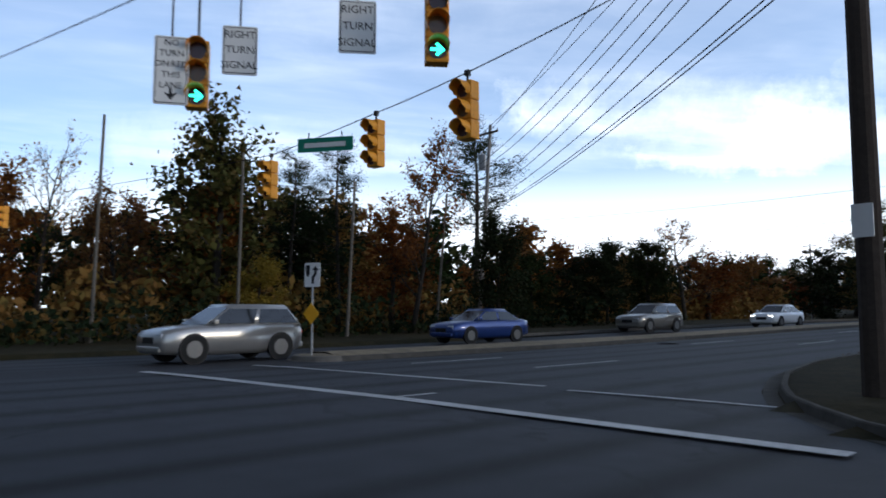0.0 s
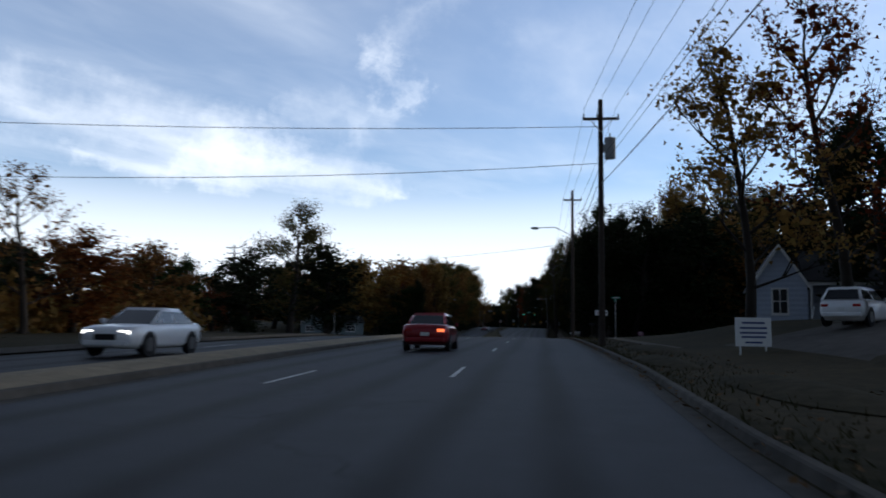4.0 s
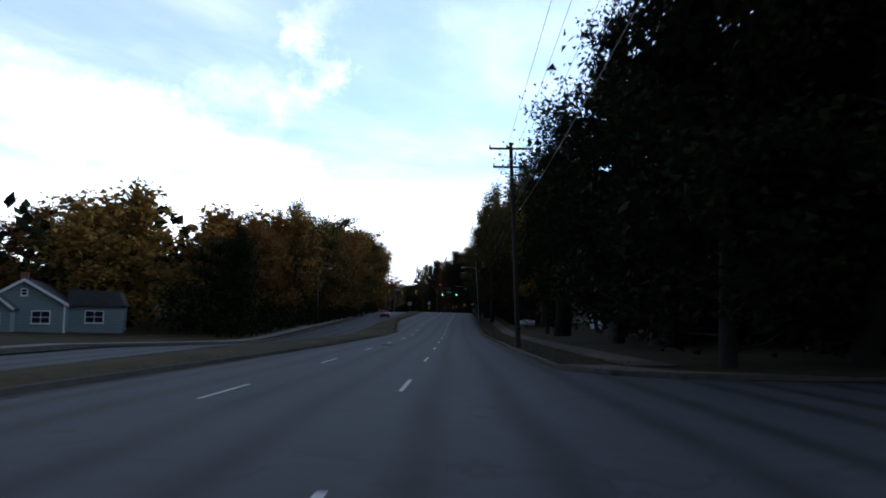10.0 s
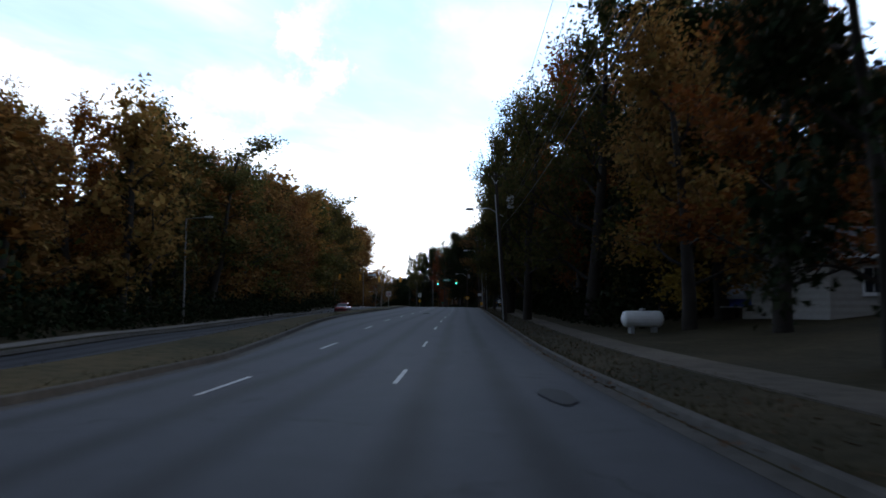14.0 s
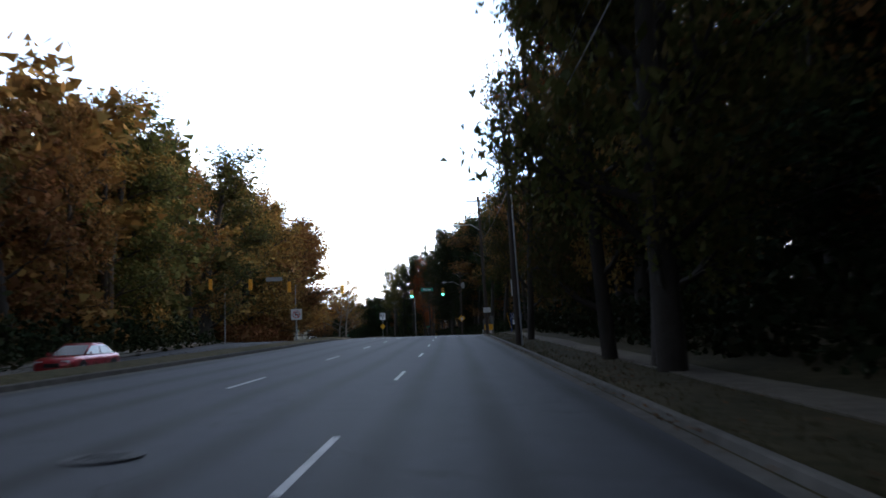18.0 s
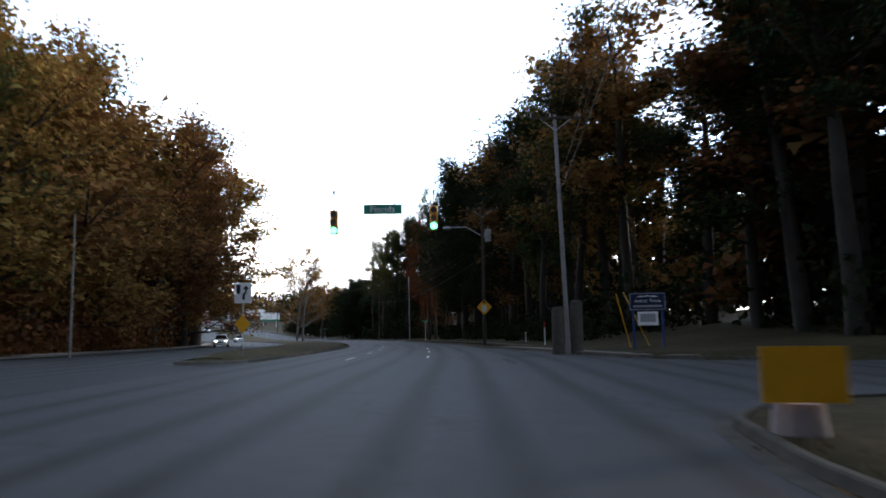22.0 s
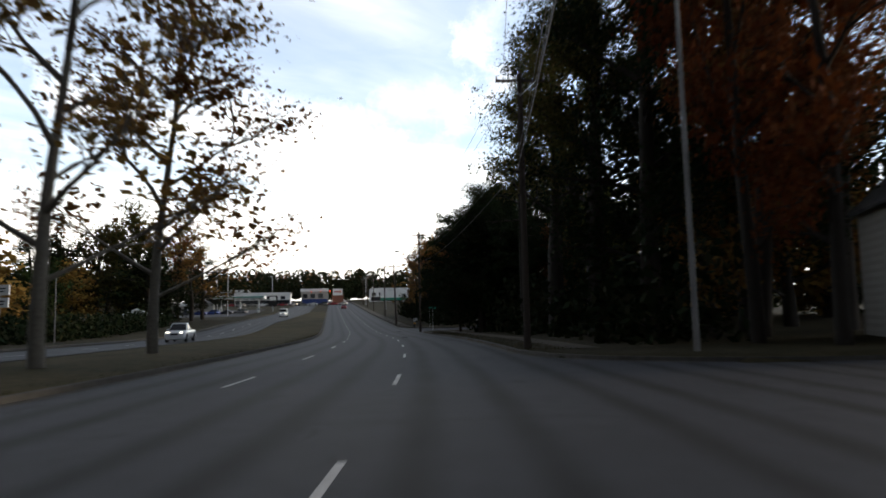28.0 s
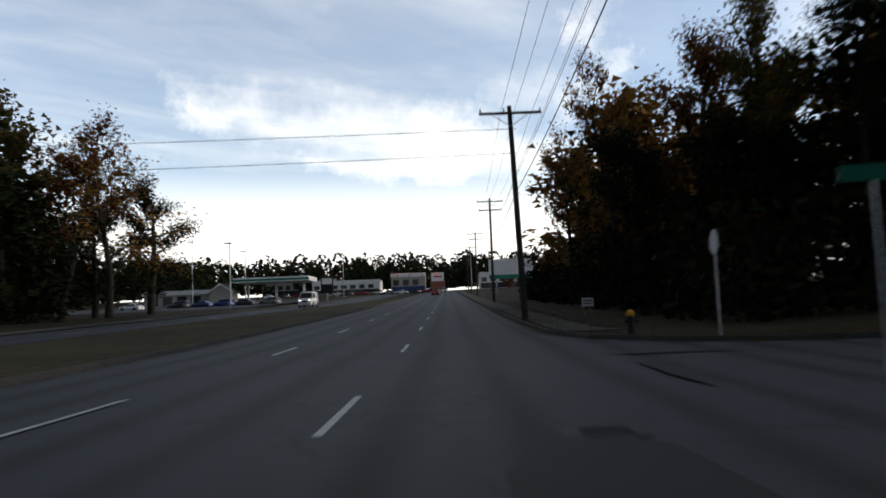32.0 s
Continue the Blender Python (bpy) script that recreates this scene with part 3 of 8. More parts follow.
# ---- trees ----
def leaf_mat(name, c1, c2, c3, transl=0.25, deep=0.8):
    """Leaves that differ from one to the next and from tree to tree, a little light passing through."""
    m = bpy.data.materials.new(name)
    m.use_nodes = True
    n, l = m.node_tree.nodes, m.node_tree.links
    b = n["Principled BSDF"]
    b.inputs["Roughness"].default_value, b.inputs["Specular IOR Level"].default_value = 0.85, 0.05
    geo, info = n.new("ShaderNodeNewGeometry"), n.new("ShaderNodeObjectInfo")
    ramp = n.new("ShaderNodeValToRGB")
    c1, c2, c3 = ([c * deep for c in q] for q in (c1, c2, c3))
    ramp.color_ramp.elements[0].color, ramp.color_ramp.elements[1].color = (*c1, 1), (*c3, 1)
    e = ramp.color_ramp.elements.new(0.5)
    e.color = (*c2, 1)
    l.new(geo.outputs["Random Per Island"], ramp.inputs[0])
    hsv, rv, rh = n.new("ShaderNodeHueSaturation"), n.new("ShaderNodeMapRange"), n.new("ShaderNodeMapRange")
    rv.inputs[3].default_value, rv.inputs[4].default_value = 0.7, 1.3
    rh.inputs[3].default_value, rh.inputs[4].default_value = 0.485, 0.52
    l.new(info.outputs["Random"], rv.inputs[0])
    l.new(info.outputs["Random"], rh.inputs[0])
    l.new(rv.outputs[0], hsv.inputs["Value"])
    l.new(rh.outputs[0], hsv.inputs["Hue"])
    l.new(ramp.outputs[0], hsv.inputs["Color"])
    l.new(hsv.outputs[0], b.inputs["Base Color"])
    t, mx = n.new("ShaderNodeBsdfTranslucent"), n.new("ShaderNodeMixShader")
    l.new(hsv.outputs[0], t.inputs[0])
    mx.inputs[0].default_value = transl
    l.new(b.outputs[0], mx.inputs[1])
    l.new(t.outputs[0], mx.inputs[2])
    l.new(mx.outputs[0], n["Material Output"].inputs[0])
    return m


# deep puts light into leaf colour: lit-side browns bright, shaded-side greens near black
LEAF_BROWN = leaf_mat("leaves_brown", (0.13, 0.06, 0.022), (0.22, 0.105, 0.034), (0.16, 0.105, 0.035), 0.25, 1.0)
LEAF_RUST = leaf_mat("leaves_rust", (0.16, 0.045, 0.015), (0.24, 0.08, 0.02), (0.14, 0.06, 0.025), 0.25, 0.75)
LEAF_OLIVE = leaf_mat("leaves_olive", (0.05, 0.055, 0.018), (0.09, 0.085, 0.025), (0.12, 0.08, 0.03))
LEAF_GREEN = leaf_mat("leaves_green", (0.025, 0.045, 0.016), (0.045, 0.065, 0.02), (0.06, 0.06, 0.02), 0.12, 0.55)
LEAF_SHADED = leaf_mat("leaves_shaded", (0.02, 0.032, 0.014), (0.032, 0.045, 0.018), (0.045, 0.04, 0.018), 0.06, 0.55)
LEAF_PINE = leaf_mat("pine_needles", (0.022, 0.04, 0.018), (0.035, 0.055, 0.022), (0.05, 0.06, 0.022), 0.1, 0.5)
LEAF_GOLD = leaf_mat("leaves_gold", (0.2, 0.11, 0.02), (0.28, 0.16, 0.03), (0.16, 0.11, 0.025))
BARK_PALE = mat("pale_bark", (0.13, 0.115, 0.095), 0.9, var=0.35, scale=6, bump=0.4, bump_scale=20)
TWIG = mat("twig_bark", (0.09, 0.07, 0.055), 0.95, var=0.3, scale=6)


def perp(rng, d):
    a = Vector((rng.gauss(0, 1), rng.gauss(0, 1), rng.gauss(0, 1)))
    return (a - d * a.dot(d)).normalized()


class Wood:
    """The branches of one tree as tapered tubes, and the places where twigs end."""

    def __init__(self, seed):
        self.rng = random.Random(seed)
        self.v, self.f, self.tips = [], [], []

    def tube(self, pts, radii, sides):
        base = len(self.v)
        for i, (p, r) in enumerate(zip(pts, radii)):
            d = (pts[min(i + 1, len(pts) - 1)] - pts[max(i - 1, 0)]).normalized()
            a = d.orthogonal().normalized()
            b = d.cross(a)
            for k in range(sides):
                w = 2 * math.pi * k / sides
                self.v.append(p + (a * math.cos(w) + b * math.sin(w)) * r)
        for i in range(len(pts) - 1):
            for k in range(sides):
                k2 = (k + 1) % sides
                self.f.append((base + i * sides + k, base + i * sides + k2, base + (i + 1) * sides + k2, base + (i + 1) * sides + k))

    def branch(self, p, d, length, r, n=4, bend=0.18, lift=0.0, sides=4, end=0.35):
        pts, radii = [p.copy()], [r]
        for i in range(n):
            d = (d + perp(self.rng, d) * self.rng.gauss(0, bend) + Vector((0, 0, lift))).normalized()
            p = p + d * (length / n)
            pts.append(p.copy())
            radii.append(r * (1 - (1 - end) * (i + 1) / n))
        self.tube(pts, radii, sides)
        return pts, d

    def spread(self, p, d, length, r, levels, kids=3, angle=0.8, lift=0.06, shrink=0.62, bend=0.18):
        """A limb that forks again and again; its last twigs carry the leaves."""
        pts, dd = self.branch(p, d, length, r, n=3 if levels > 1 else 1, bend=bend, lift=lift, sides=4 if levels > 3 else 3)
        if levels <= 1:
            self.tips += pts
            return
        for _ in range(kids):
            f = self.rng.uniform(0.35, 1.0)
            i = min(int(f * 3), 2)
            q = pts[i].lerp(pts[i + 1], f * 3 - i)
            nd = (dd + perp(self.rng, dd) * angle * self.rng.uniform(0.6, 1.2)).normalized()
            self.spread(q, nd, length * shrink * self.rng.uniform(0.7, 1.15), r * 0.5, levels - 1, kids, angle, lift, shrink, bend)
        self.spread(pts[-1], dd, length * shrink, r * 0.4, levels - 1, kids, angle, lift, shrink, bend)


def leaves(rng, tips, count, sigma, size, needle=False, droop=0.0):
    """Small leaves round the twigs' ends, and larger sprays that fill the crown's inside."""
    npr = np.random.RandomState(rng.randrange(1 << 30))
    t = np.array([tuple(p) for p in tips])
    n1, n2 = int(count * 1.5), int(count * 0.25)
    axis = np.median(t, axis=0)

    def blades(n, sig, pull, w):
        c = t[npr.randint(len(t), size=n)] + npr.normal(0, sig, (n, 3)) * (1, 1, 0.8)
        c = c + (axis * (1, 1, 0.92) - c) * (pull * npr.rand(n, 1)) * (1, 1, 0.5)
        c[:, 2] = np.maximum(c[:, 2] - droop * npr.rand(n), 0.1)
        a = npr.normal(size=(n, 3))
        a /= np.linalg.norm(a, axis=1)[:, None]
        b = np.cross(a, npr.normal(size=(n, 3)))
        b /= np.linalg.norm(b, axis=1)[:, None]
        return c, a, b, w * npr.uniform(0.6, 1.35, (n, 1))

    lo, wi = (1.0, 0.3) if needle else (0.75, 0.55)
    c, a, b, w = blades(n1, sigma, 0.0, size * 0.62)
    v1 = np.stack([c - a * w * lo, c + a * w * lo * 0.7 - b * w * wi, c + a * w * lo * 0.8 + b * w * wi], 1).reshape(-1, 3)
    c, a, b, w = blades(n2, sigma * 0.7, 0.5, size * 1.15)
    v2 = np.stack([c - a * w * lo, c - b * w * wi + a * w * 0.1, c + a * w * lo * 0.9, c + b * w * wi * 0.9], 1).reshape(-1, 3)
    k = 3 * n1
    return np.concatenate([v1, v2]), [(3 * i, 3 * i + 1, 3 * i + 2) for i in range(n1)] + [(k + 4 * i, k + 4 * i + 1, k + 4 * i + 2, k + 4 * i + 3) for i in range(n2)]


def plant(name, wood, bark, leaf, count, sigma, size, label, category="tree", needle=False, droop=0.0):
    thing = new(name)
    tagged(thing, label, category)
    mesh("trunk", wood.v, wood.f, bark, thing, smooth=True)
    if count:
        v, f = leaves(wood.rng, wood.tips, count, sigma, size, needle, droop)
        mesh("crown", v, f, leaf, thing)
    return thing


def broadleaf(name, seed, leaf, label, h=14.0, r=5.0, clear=0.22, count=4200, bark=BARK, size=0.23, levels=4, sigma=0.36, limbs=10):
    w = Wood(seed)
    g = w.rng
    pts, d = w.branch(Vector((0, 0, -0.4)), Vector((0, 0, 1)), h * 0.78, h * 0.022, n=7, bend=0.06, lift=0.08, sides=7, end=0.3)
    for k in range(limbs):
        f = clear + (0.98 - clear) * (k / (limbs - 1)) * 0.98
        i = min(int(f * 7), 6)
        p = pts[i].lerp(pts[i + 1], f * 7 - i)
        az = k * 2.4 + g.uniform(-0.4, 0.4)
        dome = math.sqrt(max(0.12, 1 - ((f - 0.5) / 0.62) ** 2))
        tilt = 0.25 + 0.75 * f
        dirn = Vector((math.cos(az), math.sin(az), tilt)).normalized()
        w.spread(p, dirn, r * 0.5 * dome * g.uniform(0.85, 1.1), h * 0.008, levels - 1, 3, 0.75, 0.05, 0.66)
    w.spread(pts[-1], d, r * 0.42, h * 0.006, levels - 1, 4, 0.85, 0.03, 0.66)
    return plant(name, w, bark, leaf, count, sigma, size, label)


def tall(name, seed, leaf, label, r=7.8):
    """A tall woodland-edge tree with a rounded, lobed crown of fine leaves."""
    return broadleaf(name, seed, leaf, label, h=24, r=r, clear=0.12, count=6800, size=0.3, levels=4, sigma=0.5, limbs=15)


def bare(name, seed, label, h=13.0, r=4.5, leaf=LEAF_BROWN, count=260, bark=BARK, clear=0.25, sigma=0.2, size=0.2, droop=0.0, limbs=11, girth=0.016):
    w = Wood(seed)
    g = w.rng
    pts, d = w.branch(Vector((0, 0, -0.4)), Vector((0, 0, 1)), h * 0.8, h * girth, n=7, bend=0.07, lift=0.08, sides=6, end=0.25)
    for k in range(limbs):
        f = clear + (0.98 - clear) * k / (limbs - 1)
        i = min(int(f * 7), 6)
        p = pts[i].lerp(pts[i + 1], f * 7 - i)
        az = k * 2.4 + g.uniform(-0.5, 0.5)
        dirn = Vector((math.cos(az), math.sin(az), 0.5 + 0.7 * f)).normalized()
        w.spread(p, dirn, r * 0.52 * math.sqrt(max(0.15, 1 - ((f - 0.5) / 0.62) ** 2)), h * 0.0055, 4, 3, 0.6, 0.06, 0.62, 0.14)
    w.spread(pts[-1], d, r * 0.4, h * 0.004, 4, 3, 0.5, 0.05, 0.62, 0.14)
    return plant(name, w, bark, leaf, count, sigma, size, label, droop=droop)


def pine(name, seed, label, h=20.0, r=3.4, clear=0.5, count=5200, limbs=20, sigma=0.42, size=0.17):
    w = Wood(seed)
    g = w.rng
    pts, d = w.branch(Vector((0, 0, -0.4)), Vector((0, 0, 1)), h, h * 0.013, n=9, bend=0.035, lift=0.08, sides=7, end=0.2)
    for k in range(limbs):
        f = clear + (0.99 - clear) * k / (limbs - 1)
        i = min(int(f * 9), 8)
        p = pts[i].lerp(pts[i + 1], f * 9 - i)
        az = k * 2.4 + g.uniform(-0.6, 0.6)
        q = (f - clear) / (1 - clear)
        ln = r * (0.55 + 0.5 * math.sin(math.pi * min(1, q * 1.1 + 0.1))) * g.uniform(0.6, 1.2) * (1.0 if q < 0.75 else 0.75)
        dirn = Vector((math.cos(az), math.sin(az), g.uniform(0.0, 0.35))).normalized()
        w.spread(p, dirn, ln * 0.72, h * 0.0045, 2, 4, 0.5, 0.07, 0.5)
    return plant(name, w, BARK, LEAF_PINE, count, sigma, size, label, needle=True)


def slender(name, seed, leaf, label, h=18.0, r=2.6, count=3000, clear=0.4, bark=BARK):
    w = Wood(seed)
    g = w.rng
    pts, d = w.branch(Vector((0, 0, -0.4)), Vector((g.uniform(-0.05, 0.05), g.uniform(-0.05, 0.05), 1)), h * 0.92, h * 0.011, n=8, bend=0.05, lift=0.06, sides=6, end=0.25)
    for k in range(9):
        f = clear + (0.98 - clear) * k / 8
        i = min(int(f * 8), 7)
        p = pts[i].lerp(pts[i + 1], f * 8 - i)
        az = k * 2.4 + g.uniform(-0.5, 0.5)
        w.spread(p, Vector((math.cos(az), math.sin(az), 0.7)).normalized(), r * 0.6 * g.uniform(0.7, 1.1), h * 0.004, 3, 3, 0.7, 0.05, 0.62)
    return plant(name, w, bark, leaf, count, 0.42, 0.22, label)


def cedar(name, seed, leaf, label, h=11.0, r=3.6, count=6500):
    """A dense evergreen, leafy almost to the ground, with a ragged outline."""
    w = Wood(seed)
    g = w.rng
    pts, d = w.branch(Vector((0, 0, -0.3)), Vector((0, 0, 1)), h * 0.93, h * 0.018, n=8, bend=0.03, lift=0.1, sides=6, end=0.15)
    for k in range(26):
        f = 0.07 + 0.92 * k / 25
        i = min(int(f * 8), 7)
        p = pts[i].lerp(pts[i + 1], f * 8 - i)
        az = k * 2.4 + g.uniform(-0.4, 0.4)
        ln = r * (0.35 + 0.75 * math.sqrt(max(0, 1 - f ** 1.7))) * g.uniform(0.75, 1.12)
        w.spread(p, Vector((math.cos(az), math.sin(az), 0.35)).normalized(), ln * 0.6, h * 0.004, 2, 4, 0.8, 0.06, 0.6)
    return plant(name, w, BARK, leaf, count, 0.38, 0.23, label)


KINDS = {
    "brown": [broadleaf("tree", 11, LEAF_BROWN, "broadleaf tree with thinning brown autumn leaves"), broadleaf("tree", 12, LEAF_BROWN, "broadleaf tree with thinning brown autumn leaves", h=16, r=5.5, count=5200)],
    "rust": [broadleaf("tree", 21, LEAF_RUST, "broadleaf tree in rust-red autumn leaf"), broadleaf("tree", 22, LEAF_RUST, "broadleaf tree in rust-red autumn leaf", h=15, r=5)],
    "olive": [broadleaf("tree", 31, LEAF_OLIVE, "broadleaf tree with olive leaves turning brown", count=6200), broadleaf("tree", 32, LEAF_OLIVE, "broadleaf tree with olive leaves turning brown", h=16, r=6, count=6600)],
    "dark": [broadleaf("tree", 41, LEAF_SHADED, "dense dark green tree at the wood's edge, shade put into its leaves", clear=0.1, count=4600, sigma=0.5, size=0.32), broadleaf("tree", 42, LEAF_SHADED, "dense dark green tree at the wood's edge, shade put into its leaves", h=15, r=5.5, clear=0.1, count=4800, sigma=0.5, size=0.32)],
    "fardark": [broadleaf("tree", 43, LEAF_SHADED, "dark green tree deep in the woods, shade put into its leaves", clear=0.08, count=1000, sigma=0.6, size=0.6, levels=3), broadleaf("tree", 44, LEAF_GREEN, "dark green tree deep in the woods, shade put into its leaves", h=15, r=5.5, clear=0.08, count=1000, sigma=0.6, size=0.6, levels=3)],
    "farbrown": [broadleaf("tree", 45, LEAF_BROWN, "brown-leaved tree deep in the woods", clear=0.12, count=1000, sigma=0.6, size=0.6, levels=3), broadleaf("tree", 46, LEAF_BROWN, "brown-leaved tree deep in the woods", h=15, clear=0.1, count=1000, sigma=0.6, size=0.6, levels=3)],
    "farolive": [broadleaf("tree", 47, LEAF_OLIVE, "olive-leaved tree deep in the woods", clear=0.12, count=1000, sigma=0.6, size=0.6, levels=3)],
    "farrust": [broadleaf("tree", 48, LEAF_RUST, "rust-leaved tree deep in the woods", clear=0.12, count=1000, sigma=0.6, size=0.6, levels=3)],
    "midbrown": [broadleaf("tree", 13, LEAF_BROWN, "broadleaf tree with thinning brown autumn leaves", clear=0.12, count=2500, sigma=0.5, size=0.33, levels=3, limbs=13), broadleaf("tree", 14, LEAF_BROWN, "broadleaf tree with thinning brown autumn leaves", h=16, r=5.5, clear=0.15, count=2500, sigma=0.5, size=0.33, levels=3, limbs=13)],
    "midrust": [broadleaf("tree", 23, LEAF_RUST, "broadleaf tree in rust-red autumn leaf", clear=0.15, count=3600, sigma=0.5, size=0.28, levels=3, limbs=13)],
    "midolive": [broadleaf("tree", 33, LEAF_OLIVE, "broadleaf tree with olive leaves turning brown", clear=0.12, count=2500, sigma=0.5, size=0.34, levels=3, limbs=13), broadleaf("tree", 34, LEAF_OLIVE, "broadleaf tree with olive leaves turning brown", h=16, r=6, clear=0.1, count=2600, sigma=0.52, size=0.34, levels=3, limbs=13)],
    "middark": [broadleaf("tree", 49, LEAF_SHADED, "dense dark green tree at the wood's edge, shade put into its leaves", clear=0.06, count=2800, sigma=0.55, size=0.36, levels=3, limbs=13)],
    "tallbrown": [tall("tree", 15, LEAF_BROWN, "tall broadleaf tree with thinning brown autumn leaves"), tall("tree", 16, LEAF_BROWN, "tall broadleaf tree with thinning brown autumn leaves", r=7.0)],
    "tallrust": [tall("tree", 25, LEAF_RUST, "tall broadleaf tree in rust-red autumn leaf")],
    "tallolive": [tall("tree", 35, LEAF_OLIVE, "tall broadleaf tree with olive leaves turning brown"), tall("tree", 36, LEAF_OLIVE, "tall broadleaf tree with olive leaves turning brown", r=7.0)],
    "talldark": [tall("tree", 55, LEAF_SHADED, "tall dense dark green tree at the wood's edge"), tall("tree", 56, LEAF_SHADED, "tall dense dark green tree at the wood's edge", r=7.0)],
    "oldtree": [bare("tree", 65, "old ivy-clad tree with a thick dark trunk and heavy limbs", h=20, r=9, leaf=LEAF_SHADED, count=15000, bark=BARK_OLD, clear=0.24, sigma=0.5, size=0.24, limbs=16, girth=0.052)],
    "tallfine": [broadleaf("tree", 57, LEAF_SHADED, "tall dark tree with fine leaves at the wood's edge", h=24, r=6.5, clear=0.2, count=20000, size=0.17, sigma=0.55, limbs=15), broadleaf("tree", 58, LEAF_BROWN, "tall tree with fine brown leaves at the wood's edge", h=24, r=6, clear=0.3, count=17000, size=0.17, sigma=0.5, limbs=14)],
    "leggy": [broadleaf("tree", 59, LEAF_OLIVE, "tall tree with a bare lower trunk and olive crown", h=26, r=5.5, clear=0.42, count=11000, size=0.2, sigma=0.45, limbs=12)],
    "gold": [broadleaf("tree", 51, LEAF_GOLD, "small tree with golden yellow autumn leaves", h=9, r=4, count=4200)],
    "bare": [bare("tree", 61, "nearly bare tree with fine grey twigs"), bare("tree", 62, "nearly bare tree with a few brown leaves", count=700)],
    "thin": [bare("tree", 63, "half-bare tree with sparse brown leaves", count=1900, sigma=0.28), bare("tree", 64, "half-bare tree with sparse rusty leaves", leaf=LEAF_RUST, count=1700, sigma=0.28, h=15)],
    "sycamore": [bare("tree", 71, "pale-barked sycamore with few hanging leaves on the median", h=14, r=5, bark=BARK_PALE, girth=0.011, clear=0.25, count=2600, size=0.17, sigma=0.34, droop=0.3)],
    "pine": [pine("pine_tree", 81, "tall pine with a bare trunk and dark tufted crown"), pine("pine_tree", 82, "tall pine with a bare trunk and dark tufted crown", clear=0.35, limbs=24, count=6500)],
    "bigpine": [pine("pine_tree", 83, "broad dark pine with drooping tufted boughs", h=15, r=5.5, clear=0.18, limbs=46, count=30000, sigma=0.26, size=0.2)],
    "slender": [slender("tree", 91, LEAF_BROWN, "slender woodland tree with brown leaves high up"), slender("tree", 92, LEAF_OLIVE, "slender woodland tree with olive leaves high up", h=19), slender("tree", 93, LEAF_GREEN, "slender woodland tree with dark green leaves", h=17, count=3600, clear=0.3)],
    "cedar": [cedar("cedar_tree", 95, LEAF_SHADED, "dense dark evergreen with a ragged outline"), cedar("cedar_tree", 96, LEAF_GREEN, "dense dark evergreen with a ragged outline", h=12, r=3.2)],
}
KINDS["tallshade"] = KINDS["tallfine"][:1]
SIZE = {}
for kind, obs in KINDS.items():
    for ob in obs:
        zs = [v.co for c in ob.children for v in c.data.vertices]
        SIZE[ob.name] = (max(v.z for v in zs), float(np.percentile([math.hypot(v.x, v.y) for v in zs], 92)))
USED = {}
TREES = random.Random(5)


def ground_v(s, u):
    return GROUND_V(s, u)


# height of the canopy's upper edge along the far side and along the near side
CANOPY_L = table((124, 12.6), (138, 12.8), (146, 14.2), (155, 17), (163, 19.5), (180, 20.6), (205, 20.8), (245, 21.8), (256, 22.2), (264, 25), (273, 27), (288, 28.5), (320, 27.5), (372, 28))
CANOPY_R = table((262, 14.5), (276, 17.8), (290, 22.4), (315, 27.4), (335, 29.2), (345, 26), (358, 29.4), (372, 28), (381, 23.6), (410, 28.5), (428, 29), (445, 27))


def tree(kind, s, u, h, r=None, turn=None, group=""):
    """A tree of a kind, h metres high and r metres in radius, s along and u beside the road."""
    grown = CANOPY_L(s) if u < 0 and 150 < s < 376 and h > 9 else h
    if grown > 17.5 and "tall" + kind in KINDS and -46 < u:
        kind = "tall" + kind
    elif abs(u) > 25 and "mid" + kind in KINDS:
        kind = "mid" + kind
    i = USED.get(kind, 0)
    USED[kind] = i + 1
    src = KINDS[kind][i % len(KINDS[kind])]
    h0, r0 = SIZE[src.name]
    k = h / h0
    kr = (r / r0) if r else k * TREES.uniform(0.9, 1.1)
    low = kind in ("cedar", "dark", "gold", "brown", "olive", "rust") or kind[:3] in ("mid", "far", "tal")
    if -40 < s < 900 and u > 0:
        high = h > 19 and kind.startswith("tall")
        u = max(u, KERB(s) + (max(1.6, 0.45 * (r or h * 0.3) + 0.8) if high and kind != "talldark" else 0.8 + 0.95 * (r or h * 0.3) if low else 2.6))
        if 262 < s < 446 and u < 17 and h > 14:
            h = CANOPY_R(s) * TREES.uniform(0.9, 1.05)
            k = h / h0
    if u < 0 and kind != "sycamore":
        u = min(u, FAR(s) - (2.5 if 320 < s < 385 else 5.5))
        if 124 < s < 376 and u > -42 and h > 9:
            big = CANOPY_L(s) * TREES.uniform(0.93, 1.08)
            r = (r or h * 0.3) * min(1.35, max(0.9, big / h))
            h = big
            k, kr = h / h0, r / r0
    p = at(s, u, ground_v(s, u) - 0.05)
    ob = copy_thing(src, Matrix.LocRotScale(p, Euler((0, 0, turn if turn is not None else TREES.uniform(0, 6.28))), (kr, kr, k)))
    return tagged(ob, group=group)


# ---- a kit of shapes for things and their parts ----
def part(name, bm, material, parent, label=""):
    me = bpy.data.meshes.new(name)
    bm.to_mesh(me)
    bm.free()
    for m in material if isinstance(material, (list, tuple)) else (material,):
        me.materials.append(m)
    ob = new(name, me)
    ob.parent = parent
    if label:
        ob["label"] = label
    return ob


